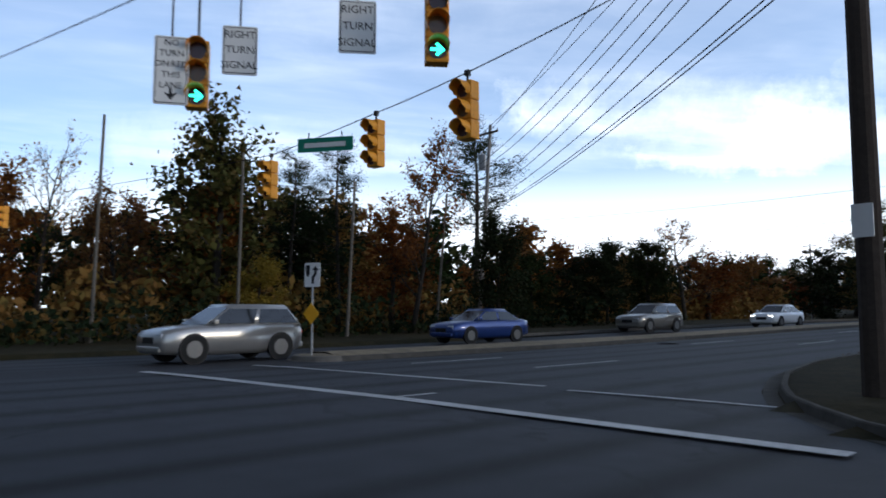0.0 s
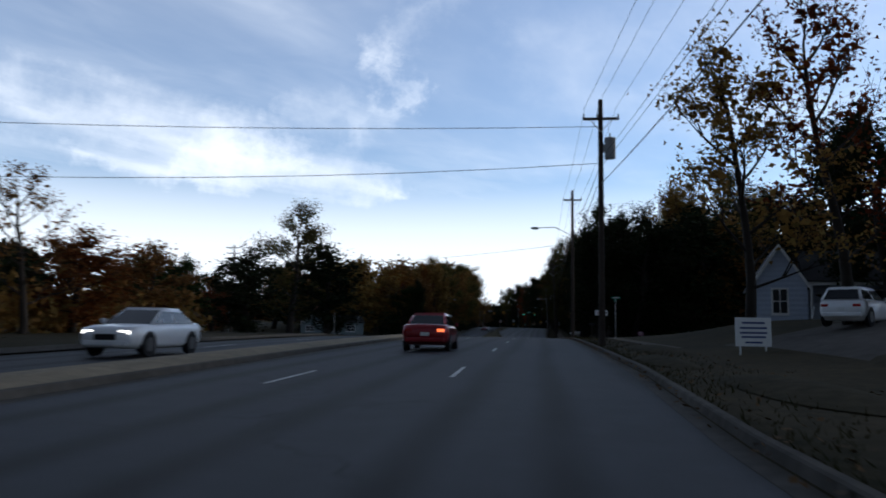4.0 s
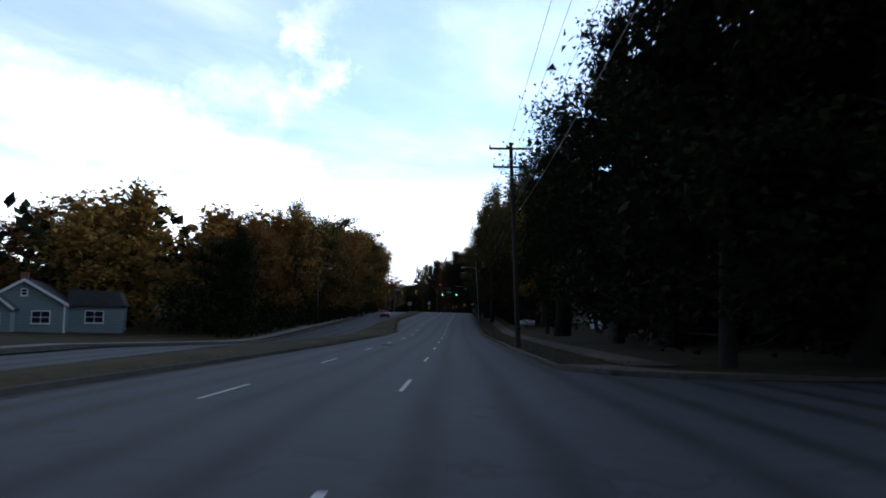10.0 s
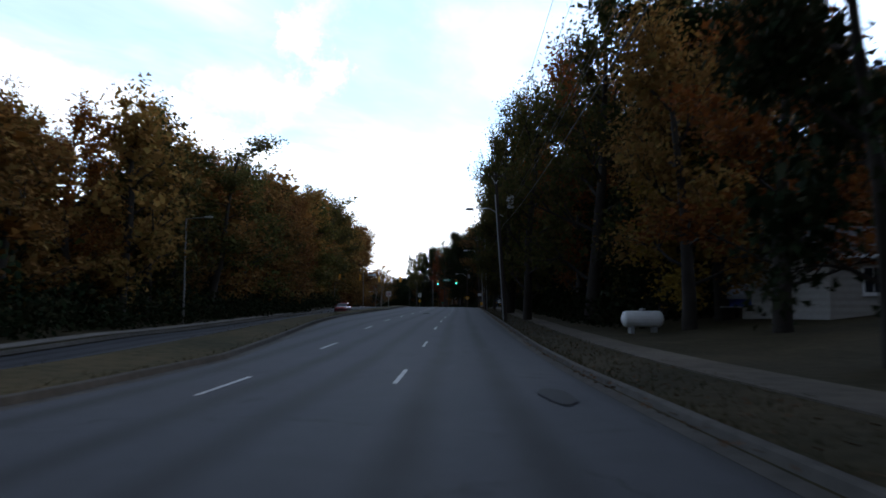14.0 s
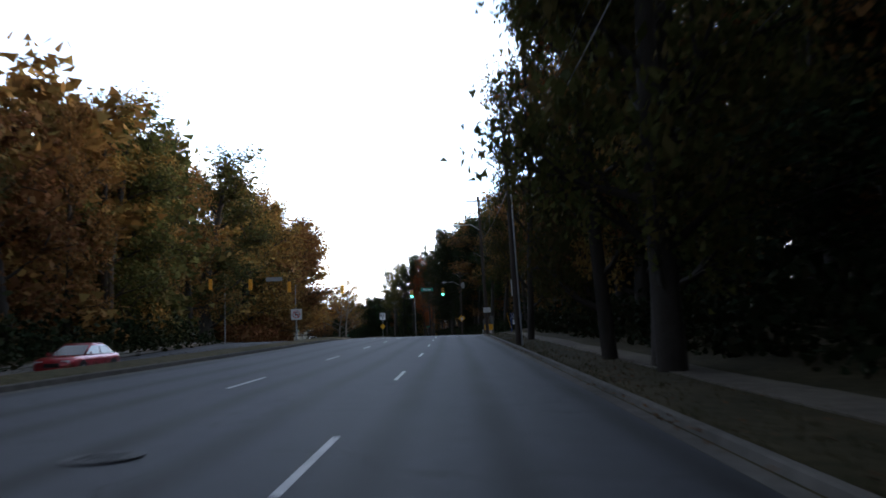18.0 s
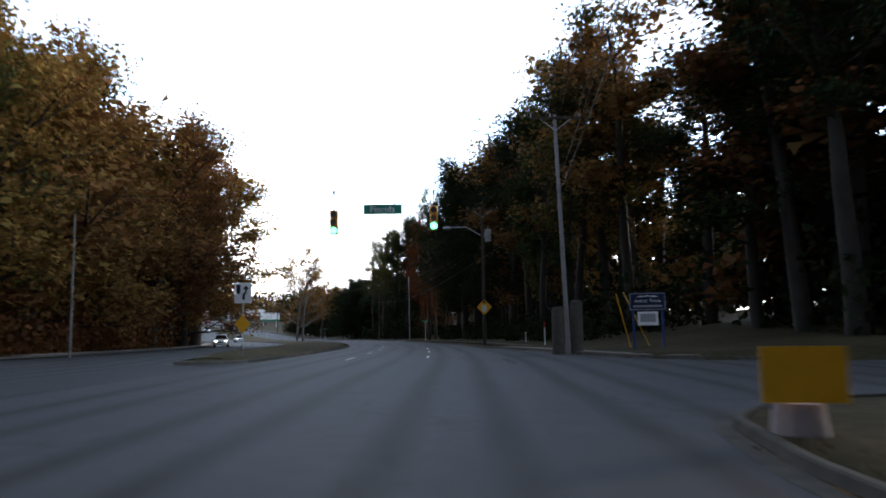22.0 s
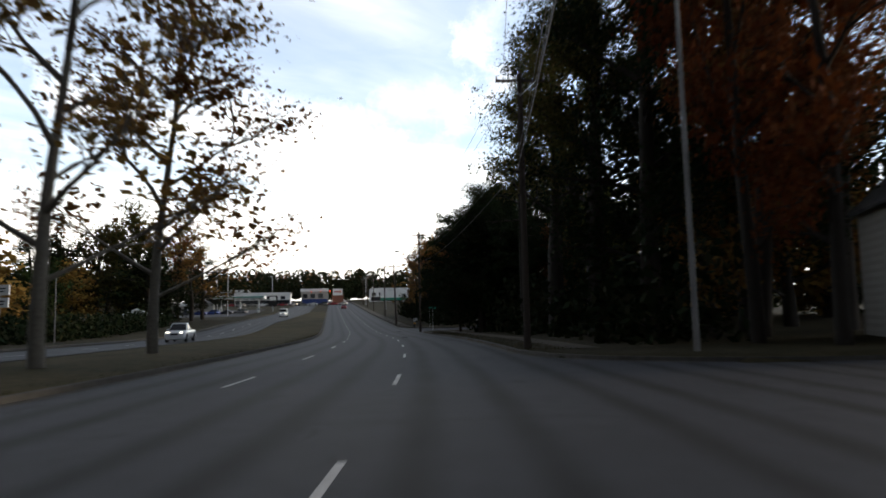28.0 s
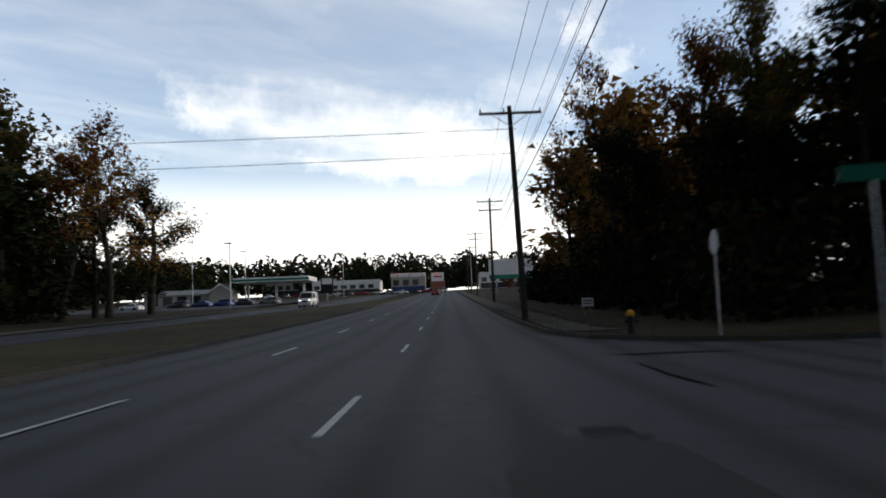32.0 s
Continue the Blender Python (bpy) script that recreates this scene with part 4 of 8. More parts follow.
def box(x0, y0, z0, x1, y1, z1, bevel=0.0, bm=None):
    bm = bm or bmesh.new()
    m = Matrix.LocRotScale(((x0 + x1) / 2, (y0 + y1) / 2, (z0 + z1) / 2), None, (x1 - x0, y1 - y0, z1 - z0))
    r = bmesh.ops.create_cube(bm, size=1, matrix=m)
    if bevel:
        es = list({e for v in r["verts"] for e in v.link_edges})
        bmesh.ops.bevel(bm, geom=es, offset=bevel, segments=2, affect="EDGES", profile=0.6)
    return bm


def rod(p, q, r0, r1=None, sides=8, bm=None, cap=True):
    bm = bm or bmesh.new()
    p, q = Vector(p), Vector(q)
    d = q - p
    m = Matrix.Translation((p + q) / 2) @ d.to_track_quat("Z", "Y").to_matrix().to_4x4()
    bmesh.ops.create_cone(bm, cap_ends=cap, segments=sides, radius1=r0, radius2=r0 if r1 is None else r1, depth=d.length, matrix=m)
    return bm


def plate(outline, y0, y1, bm=None):
    """A flat board in the xz plane with the given outline, between two depths."""
    bm = bm or bmesh.new()
    a = [bm.verts.new((x, y0, z)) for x, z in outline]
    b = [bm.verts.new((x, y1, z)) for x, z in outline]
    bm.faces.new(a)
    bm.faces.new(b[::-1])
    n = len(a)
    for i in range(n):
        bm.faces.new((a[(i + 1) % n], a[i], b[i], b[(i + 1) % n]))
    bmesh.ops.recalc_face_normals(bm, faces=bm.faces)
    return bm


def rounded(w, h, r, n=4):
    pts = []
    for cx, cz, a0 in ((w / 2 - r, h / 2 - r, 0), (-w / 2 + r, h / 2 - r, 90), (-w / 2 + r, -h / 2 + r, 180), (w / 2 - r, -h / 2 + r, 270)):
        pts += [(cx + r * math.cos(radians(a0 + 90 * i / n)), cz + r * math.sin(radians(a0 + 90 * i / n))) for i in range(n + 1)]
    return pts


def lettering(text, size, material, parent, x, y, z, name="lettering", wide=1.0):
    """Raised letters in the xz plane that face the -y side, one mesh a word."""
    words = []
    for body in text.split():
        cu = bpy.data.curves.new("letters", "FONT")
        cu.body, cu.size, cu.align_x, cu.align_y, cu.extrude = body, size, "LEFT", "CENTER", 0.003
        cu.resolution_u = 2
        tmp = new("letters", cu)
        me = bpy.data.meshes.new_from_object(tmp.evaluated_get(bpy.context.evaluated_depsgraph_get()))
        bpy.data.objects.remove(tmp)
        xs = [v.co.x for v in me.vertices]
        words.append((me, min(xs), max(xs) - min(xs)))
    left = x - wide * (sum(w for _, _, w in words) + size * 0.3 * (len(words) - 1)) / 2
    for me, start, w in words:
        me.transform(Matrix.Translation((left - wide * start, y, z)) @ Matrix.Rotation(radians(90), 4, "X") @ Matrix.Diagonal((wide, 1, 1, 1)))
        left += wide * (w + size * 0.3)
        me.materials.clear()
        me.materials.append(material)
        ob = new(name, me)
        ob.parent = parent
    return ob


def stand(name, s, u, turn=0.0, v=None, label="", category="", group=""):
    """An empty at a place beside the road, its -y side facing traffic that comes along the road."""
    ob = new(name)
    ob.matrix_world = Matrix.Translation(at(s, u, GROUND_V(s, u) if v is None else v)) @ Matrix.Rotation(radians(head(s) + turn), 4, "Z")
    return tagged(ob, label, category, group)


STEEL = mat("galvanised_steel", (0.42, 0.43, 0.44), 0.5, 0.8, var=0.15, scale=4)
SIGN_WHITE = mat("sign_white", (0.72, 0.72, 0.7), 0.5, var=0.08, scale=2)
SIGN_GREEN = mat("sign_green", (0.008, 0.2, 0.13), 0.45, var=0.1, scale=2)
SIGN_YELLOW = mat("sign_yellow", (0.75, 0.36, 0.015), 0.45, var=0.1, scale=2)
SIGN_RED = mat("sign_red", (0.5, 0.02, 0.02), 0.45, var=0.1, scale=2)
SIGN_BLUE = mat("sign_blue", (0.02, 0.045, 0.16), 0.5, var=0.1, scale=2)
SIGN_NAVY = mat("sign_navy", (0.008, 0.014, 0.045), 0.5, var=0.1, scale=2)
BLACK = mat("black_paint", (0.012, 0.012, 0.013), 0.5, var=0.2, scale=3)
WIRE = mat("cable", (0.015, 0.015, 0.016), 0.6, var=0.1, scale=2)
YELLOW = mat("signal_yellow", (0.72, 0.3, 0.02), 0.5, var=0.2, scale=5)
LENS_DARK = mat("dark_lens", (0.06, 0.02, 0.015), 0.2, var=0.1, scale=2, spec=0.5)
LENS_AMBER = mat("dull_amber_lens", (0.12, 0.07, 0.02), 0.2, var=0.1, scale=2, spec=0.5)
LENS_GREEN = mat("lit_green_lens", (0.05, 1.0, 0.62), 0.3, var=0.0, scale=1, emit=2.2)
LENS_RED = mat("lit_red_lens", (1.0, 0.06, 0.04), 0.3, var=0.0, scale=1, emit=2.5)
LAMP_ON = mat("lit_headlamp", (1.0, 0.96, 0.88), 0.3, var=0.0, scale=1, emit=3.0)
CERAMIC = mat("insulator", (0.18, 0.16, 0.14), 0.3, var=0.1, scale=3)
GREY_METAL = mat("grey_tank", (0.3, 0.31, 0.32), 0.55, 0.3, var=0.15, scale=3)


def cable(name, a, b, sag, r=0.012, label="", n=14):
    """A hanging wire between two places."""
    a, b = Vector(a), Vector(b)
    pts = [a.lerp(b, i / n) - Vector((0, 0, sag * 4 * (i / n) * (1 - i / n))) for i in range(n + 1)]
    v, f = [], []
    d = (b - a).normalized()
    side = d.cross(Vector((0, 0, 1))).normalized()
    up = side.cross(d)
    for p in pts:
        v += [p + (side * math.cos(t) + up * math.sin(t)) * r for t in (0.5, 2.6, 4.7)]
    for i in range(n):
        for k in range(3):
            f.append((3 * i + k, 3 * i + (k + 1) % 3, 3 * i + 3 + (k + 1) % 3, 3 * i + 3 + k))
    ob = mesh(name, v, f, WIRE)
    return tagged(ob, label or "black overhead wire strung between poles", "cable", "overhead wires")


def utility_pole(s, u, h, arms=((0.4, 2.4),), lean=(0, 0), tank=False, lamp=None, r=0.16, label="", guy=False, placard=None, material=None):
    """A wooden pole with crossarms; arms: (metres below the top, width); lamp: (height, reach to the left)."""
    top = stand("utility_pole", s, u, label=label or "dark weathered wooden utility pole with crossarm", category="utility pole", group="utility poles")
    lx, ly = lean
    tip = Vector((lx, ly, h))
    part("shaft", rod((0, 0, -0.3), tip, r, r * 0.68, 12), material or POLE_WOOD, top)
    for below, width in arms:
        c = tip * ((h - below) / h)
        arm = part("crossarm", box(c.x - width / 2, c.y - r - 0.1, c.z - 0.06, c.x + width / 2, c.y - r + 0.01, c.z + 0.06, 0.01), POLE_WOOD, top)
        for x in (-0.48, -0.1, 0.48):
            part("insulator", rod((c.x + x * width, c.y - r - 0.04, c.z + 0.06), (c.x + x * width, c.y - r - 0.04, c.z + 0.24), 0.045, 0.03, 8), CERAMIC, arm)
        for sgn in (-1, 1):
            part("brace", rod((c.x + sgn * width * 0.3, c.y - r - 0.05, c.z - 0.05), (c.x, c.y - r - 0.05, c.z - 0.65), 0.02, sides=5), STEEL, arm)
    if tank:
        bm = rod((r + 0.28, 0, h - 2.9), (r + 0.28, 0, h - 1.9), 0.26, 0.26, 14)
        tk = part("transformer", bm, GREY_METAL, top, "grey drum transformer")
        part("bracket", box(r - 0.05, -0.05, h - 2.6, r + 0.1, 0.05, h - 2.2), STEEL, tk)
        part("bushing", rod((r + 0.28, 0, h - 1.9), (r + 0.28, 0, h - 1.65), 0.05, 0.03, 8), CERAMIC, tk)
    if lamp:
        z, reach = lamp
        bm = rod((-r, 0, z - 0.6), (-reach * 0.5, 0, z + 0.1), 0.035, sides=8)
        rod((-reach * 0.5, 0, z + 0.1), (-reach, 0, z + 0.05), 0.035, sides=8, bm=bm)
        am = part("lamp_arm", bm, STEEL, top)
        bm = bmesh.new()
        bmesh.ops.create_uvsphere(bm, u_segments=12, v_segments=8, radius=0.5, matrix=Matrix.LocRotScale((-reach - 0.3, 0, z + 0.02), None, (0.75, 0.36, 0.26)))
        part("lamp_head", bm, STEEL, am, "grey cobra-head street lamp")
    if guy:
        sd = -1 if guy == "near" else 1
        if sd > 0:
            part("guy_guard", rod((lx * 0.27 - r - 0.03, -0.06, 3.6), (lx * 0.2 - r - 0.02, -0.06, 2.7), 0.03, sides=6), SIGN_WHITE, top)
        part("conduit", rod((sd * (r + 0.02), -0.07, -0.2), (sd * (r * 0.75 + 0.02) + lx * 0.85, -0.07, h * 0.85), 0.045, sides=8), STEEL, top)
    if placard:
        z, w, hh = placard
        part("placard", plate(rounded(w, hh, 0.02), -r - 0.04, -r - 0.01), SIGN_WHITE, top, "white placard").location = (0, 0, z)
    return top


def signal_head(s, u, v, turn, lit="green", arrow=False, name_label="", wire_v=7.4):
    """A yellow three-lens traffic signal hung from a span wire."""
    ob = stand("traffic_signal", s, u, turn, v, name_label or "yellow three-lens traffic signal hanging from a span wire", "traffic signal", "traffic signals")
    for k, lens in enumerate(("red", "amber", "green")):
        z = 0.36 - 0.36 * k
        sec = part("section", box(-0.17, -0.12, z - 0.175, 0.17, 0.13, z + 0.175, 0.025), YELLOW, ob)
        mt = {"green": LENS_GREEN, "red": LENS_RED}.get(lens) if lens == lit and not arrow else (LENS_AMBER if lens == "amber" else LENS_DARK)
        bm = bmesh.new()
        bmesh.ops.create_circle(bm, cap_ends=True, segments=20, radius=0.135, matrix=Matrix.Translation((0, -0.132, z)) @ Matrix.Rotation(radians(90), 4, "X"))
        part("lens", bm, mt, sec)
        if arrow and lens == lit:
            pts = [(-0.1, 0.022), (0.02, 0.022), (-0.03, 0.075), (0.0, 0.1), (0.105, 0), (0.0, -0.1), (-0.03, -0.075), (0.02, -0.022), (-0.1, -0.022)]
            part("arrow", plate([(x, zz + z) for x, zz in pts], -0.14, -0.136), LENS_GREEN, sec, "lit green right-turn arrow")
        vv, ff = [], []
        n = 12
        for i in range(n + 1):
            w = radians(-35 + 250 * i / n)
            for d, rr in ((-0.12, 0.155), (-0.36 if 0.15 < i / n < 0.85 else -0.24, 0.15)):
                vv.append((rr * math.cos(w), d, z + rr * math.sin(w)))
        ff = [(2 * i, 2 * i + 1, 2 * i + 3, 2 * i + 2) for i in range(n)]
        vis = mesh("visor", vv, ff, YELLOW, sec)
        so = vis.modifiers.new("thickness", "SOLIDIFY")
        so.thickness = 0.008
    part("hanger", rod((0, 0, 0.53), (0, 0, wire_v - v - 0.02), 0.022, sides=6), BLACK, ob)
    part("clamp", box(-0.05, -0.04, wire_v - v - 0.07, 0.05, 0.04, wire_v - v + 0.04, 0.01), BLACK, ob)
    return ob


def hung_sign(name, s, u, v, turn, w, h, lines, face, ink, label, category="sign", wire_v=7.4, size=0.14, arrow=False, bars=False):
    ob = stand(name, s, u, turn, v, label, category, "signs on span wires")
    part("board", plate(rounded(w, h, 0.03), -0.012, 0.012), face, ob)
    if face is SIGN_WHITE:
        bm = plate(rounded(w - 0.04, h - 0.04, 0.025), -0.015, -0.0125)
        part("border", bm, BLACK, ob)
        part("field", plate(rounded(w - 0.065, h - 0.065, 0.02), -0.018, -0.0152), face, ob)
    n = len(lines) + (1 if arrow else 0)
    for i, t in enumerate(lines):
        z = h / 2 - (i + 0.5) * h * 0.94 / n - 0.02
        if bars:
            part("letter_bar", plate([(x0 + x, zz + z) for x, zz in ((-len(t) * size * 0.28, -size * 0.3), (len(t) * size * 0.28, -size * 0.3), (len(t) * size * 0.28, size * 0.3), (-len(t) * size * 0.28, size * 0.3)) for x0 in (0,)], -0.022, -0.0185), ink, ob)
        else:
            lettering(t, size, ink, ob, 0, -0.019, z)
    if arrow:
        z = -h / 2 + 0.16
        part("arrow", plate([(-0.02, z + 0.09), (0.02, z + 0.09), (0.02, z), (0.1, z + 0.03), (0, z - 0.09), (-0.1, z + 0.03), (-0.02, z)], -0.022, -0.0185), ink, ob)
    for x in (-w * 0.3, w * 0.3) if w > 0.7 else (0,):
        part("hanger", rod((x, 0, h / 2), (x, 0, wire_v - v), 0.016, sides=6), BLACK, ob)
    return ob


def post(ob, h, r=0.03, material=None, x=0.0):
    return part("post", rod((x, 0.03, -0.3), (x, 0.03, h), r, sides=8), material or STEEL, ob)


def arrow_shape(k=1.0):
    return [(-0.05 * k, -0.3 * k), (0.06 * k, -0.3 * k), (0.06 * k, -0.1 * k), (0.16 * k, 0.06 * k), (0.16 * k, 0.2 * k), (0.25 * k, 0.2 * k), (0.11 * k, 0.36 * k), (-0.03 * k, 0.2 * k), (0.06 * k, 0.2 * k), (0.06 * k, 0.09 * k), (-0.05 * k, -0.06 * k)]


def loft_box(length, w, h):
    """A mailbox body: flat floor, upright sides and a round top."""
    bm = bmesh.new()
    prof = [(-w / 2, 0), (w / 2, 0), (w / 2, h * 0.6)] + [(w / 2 * math.cos(radians(a)), h * 0.6 + h * 0.4 * math.sin(radians(a))) for a in range(30, 151, 30)] + [(-w / 2, h * 0.6)]
    vs = [[bm.verts.new((x, y, z)) for y, z in prof] for x in (-length, length)]
    for i in range(len(prof)):
        j = (i + 1) % len(prof)
        bm.faces.new((vs[0][i], vs[0][j], vs[1][j], vs[1][i]))
    bm.faces.new(vs[0][::-1])
    bm.faces.new(vs[1])
    return bm


# ---- first junction: signals on span wires, signs ----
FACE1 = 62.0   # the near signals face the street from which the camera turns
signal_head(-51.24, -1.18, 5.07, FACE1, "green", True, "yellow traffic signal showing a lit green turn arrow", wire_v=6.45)
signal_head(-49.08, 2.03, 5.44, FACE1 - 8, "green", True, "yellow traffic signal showing a lit green turn arrow", wire_v=6.45)
hung_sign("hung_sign", -51.67, -1.14, 5.05, FACE1, 0.5, 1.06, ["NO", "TURN", "ON RED", "THIS", "LANE"], SIGN_WHITE, BLACK, "white sign reading no turn on red this lane", size=0.135, arrow=True, wire_v=6.45)
hung_sign("hung_sign", -50.89, -0.46, 5.36, FACE1 - 4, 0.52, 0.76, ["RIGHT", "TURN", "SIGNAL"], SIGN_WHITE, BLACK, "white sign lettered for a turning signal", size=0.16, wire_v=6.5)
hung_sign("hung_sign", -49.76, 1.03, 5.58, FACE1 - 6, 0.55, 0.8, ["RIGHT", "TURN", "SIGNAL"], SIGN_WHITE, BLACK, "white sign lettered for a turning signal", size=0.165, wire_v=6.45)
for s, u, v in ((-46.8, 0.26, 5.02), (-46.1, -3.5, 5.18), (-45.9, -8.75, 5.1), (-48.4, -30.4, 6.0)):
    signal_head(s, u, v, 8, "none", wire_v=v + 0.72)
hung_sign("street_name_sign", -45.9, -5.95, 5.63, 34, 1.5, 0.36, ["xxxxxxxxxx"], SIGN_GREEN, SIGN_WHITE, "green street name sign hanging from a span wire", bars=True, size=0.2, wire_v=5.95)
cable("span_wire", at(-55, -14, 6.3), at(-51.67, -1.14, 6.45), 0.05, 0.012)
cable("span_wire", at(-51.67, -1.14, 6.45), at(-49.08, 2.03, 6.45), 0.03, 0.012)
cable("span_wire", at(-49.08, 2.03, 6.45), at(-43.7, 5.75, 9.8), 0.1, 0.012)
cable("span_wire", at(-50, -34, 6.9), at(-45.9, -8.75, 5.82), 0.2, 0.012)
cable("span_wire", at(-45.9, -8.75, 5.82), at(-46.1, -3.5, 5.9), 0.03, 0.014)
cable("span_wire", at(-46.1, -3.5, 5.9), at(-46.8, 0.26, 5.74), 0.02, 0.014)
cable("span_wire", at(-46.8, 0.26, 5.74), at(-43.7, 5.75, 8.4), 0.1, 0.014)
utility_pole(-43.7, 5.75, 13.0, r=0.2, label="thick dark wooden utility pole at the street corner", placard=(2.6, 0.3, 0.5))
utility_pole(-53.5, -22.5, 12.0, r=0.17, label="wooden pole carrying a pedestrian signal", arms=())
ped = stand("pedestrian_signal", -53.2, -22.2, 60, 2.6, "yellow pedestrian signal showing a lit red hand shape", "pedestrian signal")
part("housing", box(-0.2, -0.16, -0.2, 0.2, 0.1, 0.2, 0.03), YELLOW, ped)
part("lens", plate(rounded(0.2, 0.22, 0.05), -0.175, -0.165), LENS_RED, ped)
part("bracket", rod((0, 0.1, 0), (-0.3, 0.3, 0), 0.02, sides=6), BLACK, ped)

keep = stand("median_sign", -44.5, -8.76, 30, 0.2, "white median sign with a black arrow above a yellow diamond", "road sign")
post(keep, 2.6)
part("board", plate(rounded(0.5, 0.7, 0.04), -0.01, 0.01), SIGN_WHITE, keep).location = (0, 0, 2.28)
bd = part("arrow", plate(arrow_shape(0.78), -0.016, -0.011), BLACK, keep)
bd.location = (0.02, 0, 2.26)
part("island_mark", plate([(-0.21, 0.3), (-0.08, 0.3), (-0.08, 0.05), (-0.14, -0.05), (-0.21, 0.05)], -0.016, -0.011), BLACK, keep).location = (0, 0, 2.26)
part("diamond", plate([(0, 0.31), (0.26, 0), (0, -0.31), (-0.26, 0)], -0.01, 0.01), SIGN_YELLOW, keep).location = (0, -0.04, 1.15)

# ---- utility poles along the right side, and their wires ----
LINE = [(-43.7, 5.75, 13.0), (6.2, 3.25, 11.8), (36.4, 3.6, 12.8), (88.7, 3.55, 12.0), (166.8, 3.45, 12.0), (218.3, 3.4, 13.0), (253, 3.5, 14.2), (286.5, 6.0, 12.4), (309.5, 3.75, 11.4), (404, 4.2, 12.2), (467, 4.0, 13.2), (498.5, 3.55, 10.4), (548, 5.2, 12), (600, 5.5, 12), (650, 6, 12), (710, 7, 12)]
utility_pole(6.2, 3.25, 11.8, ((1.0, 1.7),), tank=True, label="tall dark wooden utility pole with a drum transformer")
utility_pole(36.4, 3.6, 13.0, ((0.9, 1.6),), lamp=(9.6, 3.0), label="tall dark utility pole with a cobra-head street lamp")
utility_pole(88.7, 3.55, 12.0, ((0.4, 2.6), (1.5, 2.2)), (-0.5, 0), label="dark utility pole with two crossarms at the wood's edge")
utility_pole(166.8, 3.45, 12.0, ((0.3, 1.2),), (-0.8, 0), tank=True, lamp=(9.0, 2.6), guy="near", label="leaning dark utility pole with transformer and street lamp")
utility_pole(218.3, 3.4, 13.0, ((0.4, 1.8),), (-0.3, 0), guy=True, label="slightly leaning utility pole with a pale conduit")
utility_pole(253, 3.5, 14.2, ((0.5, 2.6),), (-0.4, 0), lamp=(11.2, 2.5), placard=(2.45, 0.72, 0.5), label="dark utility pole with a blank white placard", r=0.19)
utility_pole(286.5, 6.0, 12.4, ((0.2, 2.6),), (-0.35, 0), r=0.13, label="utility pole with a pale conduit beside two stone piers", material=STEEL_POLE)
utility_pole(309.5, 3.75, 11.4, ((0.3, 2.6),), tank=True, lamp=(9.6, 2.6), label="dark utility pole with crossarm, lamp and transformer")
utility_pole(404, 4.2, 12.2, ((0.4, 2.2),), label="dark utility pole at the side street's corner")
utility_pole(397.6, 9.1, 12.6, (), (-0.1, 0), r=0.11, label="slender pale leaning pole beside the side street", material=STEEL_POLE)
utility_pole(467, 4.0, 13.2, ((0.5, 2.0),), lamp=(10.6, 2.6), label="dark utility pole with a street lamp reaching over the road")
utility_pole(498.5, 3.55, 10.4, ((0.4, 3.0),), (-0.3, 0), label="dark utility pole with a wide crossarm")
for s, u, h in LINE[12:]:
    utility_pole(s, u, h, ((0.4, 3.0), (1.4, 2.6)), label="distant wooden utility pole with two crossarms")
utility_pole(-22, -25, 13.5, ((0.6, 1.8),), (1.2, 0), tank=True, label="leaning wooden pole with drum transformers at the wood's edge", material=STEEL_POLE)
utility_pole(84, -48, 14.0, ((0.5, 2.6), (1.4, 2.2)), label="wooden utility pole with two crossarms by the side street")
for s, u, h in ((-38, -27, 10), (-33, -24, 8.5), (-45, -28, 11), (-24, -27, 9)):
    utility_pole(s, u, h, (), (TREES.uniform(-1.3, 1.3), 0), r=0.1, label="bare leaning dead trunk among the trees", material=BARK_PALE)
for (s0, u0, h0), (s1, u1, h1) in zip(LINE, LINE[1:]):
    for du, dv in ((-0.75, -0.25), (0.0, 0.1), (0.75, -0.25), (0.15, -2.6), (-0.1, -3.3)):
        cable("power_line", at(s0, u0 + du, h0 + dv), at(s1, u1 + du, h1 + dv), abs(s1 - s0) * 0.011, 0.011)
    cable("telephone_cable", at(s0, u0 - 0.2, h0 - 4.2), at(s1, u1 - 0.2, h1 - 4.2), abs(s1 - s0) * 0.014, 0.022, "thick black telephone cable strung between poles")
for a, b, sag in ((at(6.2, 3.25, 10.6), at(-6, -60, 11), 1.0), (at(6.2, 3.25, 8.8), at(-6, -60, 9), 1.6), (at(36.4, 3.6, 8.4), at(84, -48, 12.0), 1.2), (at(36.4, 3.6, 8.2), at(30, 40, 4.8), 0.6), (at(498.5, 3.55, 9.4), at(499, -60, 10.4), 0.3), (at(498.5, 3.55, 8.2), at(499, -60, 8.8), 0.3),
                  (at(-22, -25, 12.6), at(-43.7, 5.75, 12), 0.7), (at(-22, -25, 11), at(-43.7, 5.75, 10.4), 0.7), (at(-22, -25, 10.6), at(-43.7, 5.75, 10.0), 0.8), (at(-22, -25, 9.2), at(-43.7, 5.8, 9.6), 0.8), (at(-22, -25, 8.8), at(-43.7, 5.8, 9.2), 0.9), (at(-22, -25, 12.9), at(-44, 11, 13.4), 0.5), (at(-22, -25, 8), at(84, -48, 9), 2.0), (at(-22, -25, 8.0), at(-43.8, 5.7, 7.9), 0.5), (at(-22, -25, 7.6), at(-43.8, 5.7, 7.3), 0.5), (at(-22, -25, 7.5), at(-43.8, 5.7, 7.15), 0.5)):
    cable("power_line", a, b, sag, 0.018)

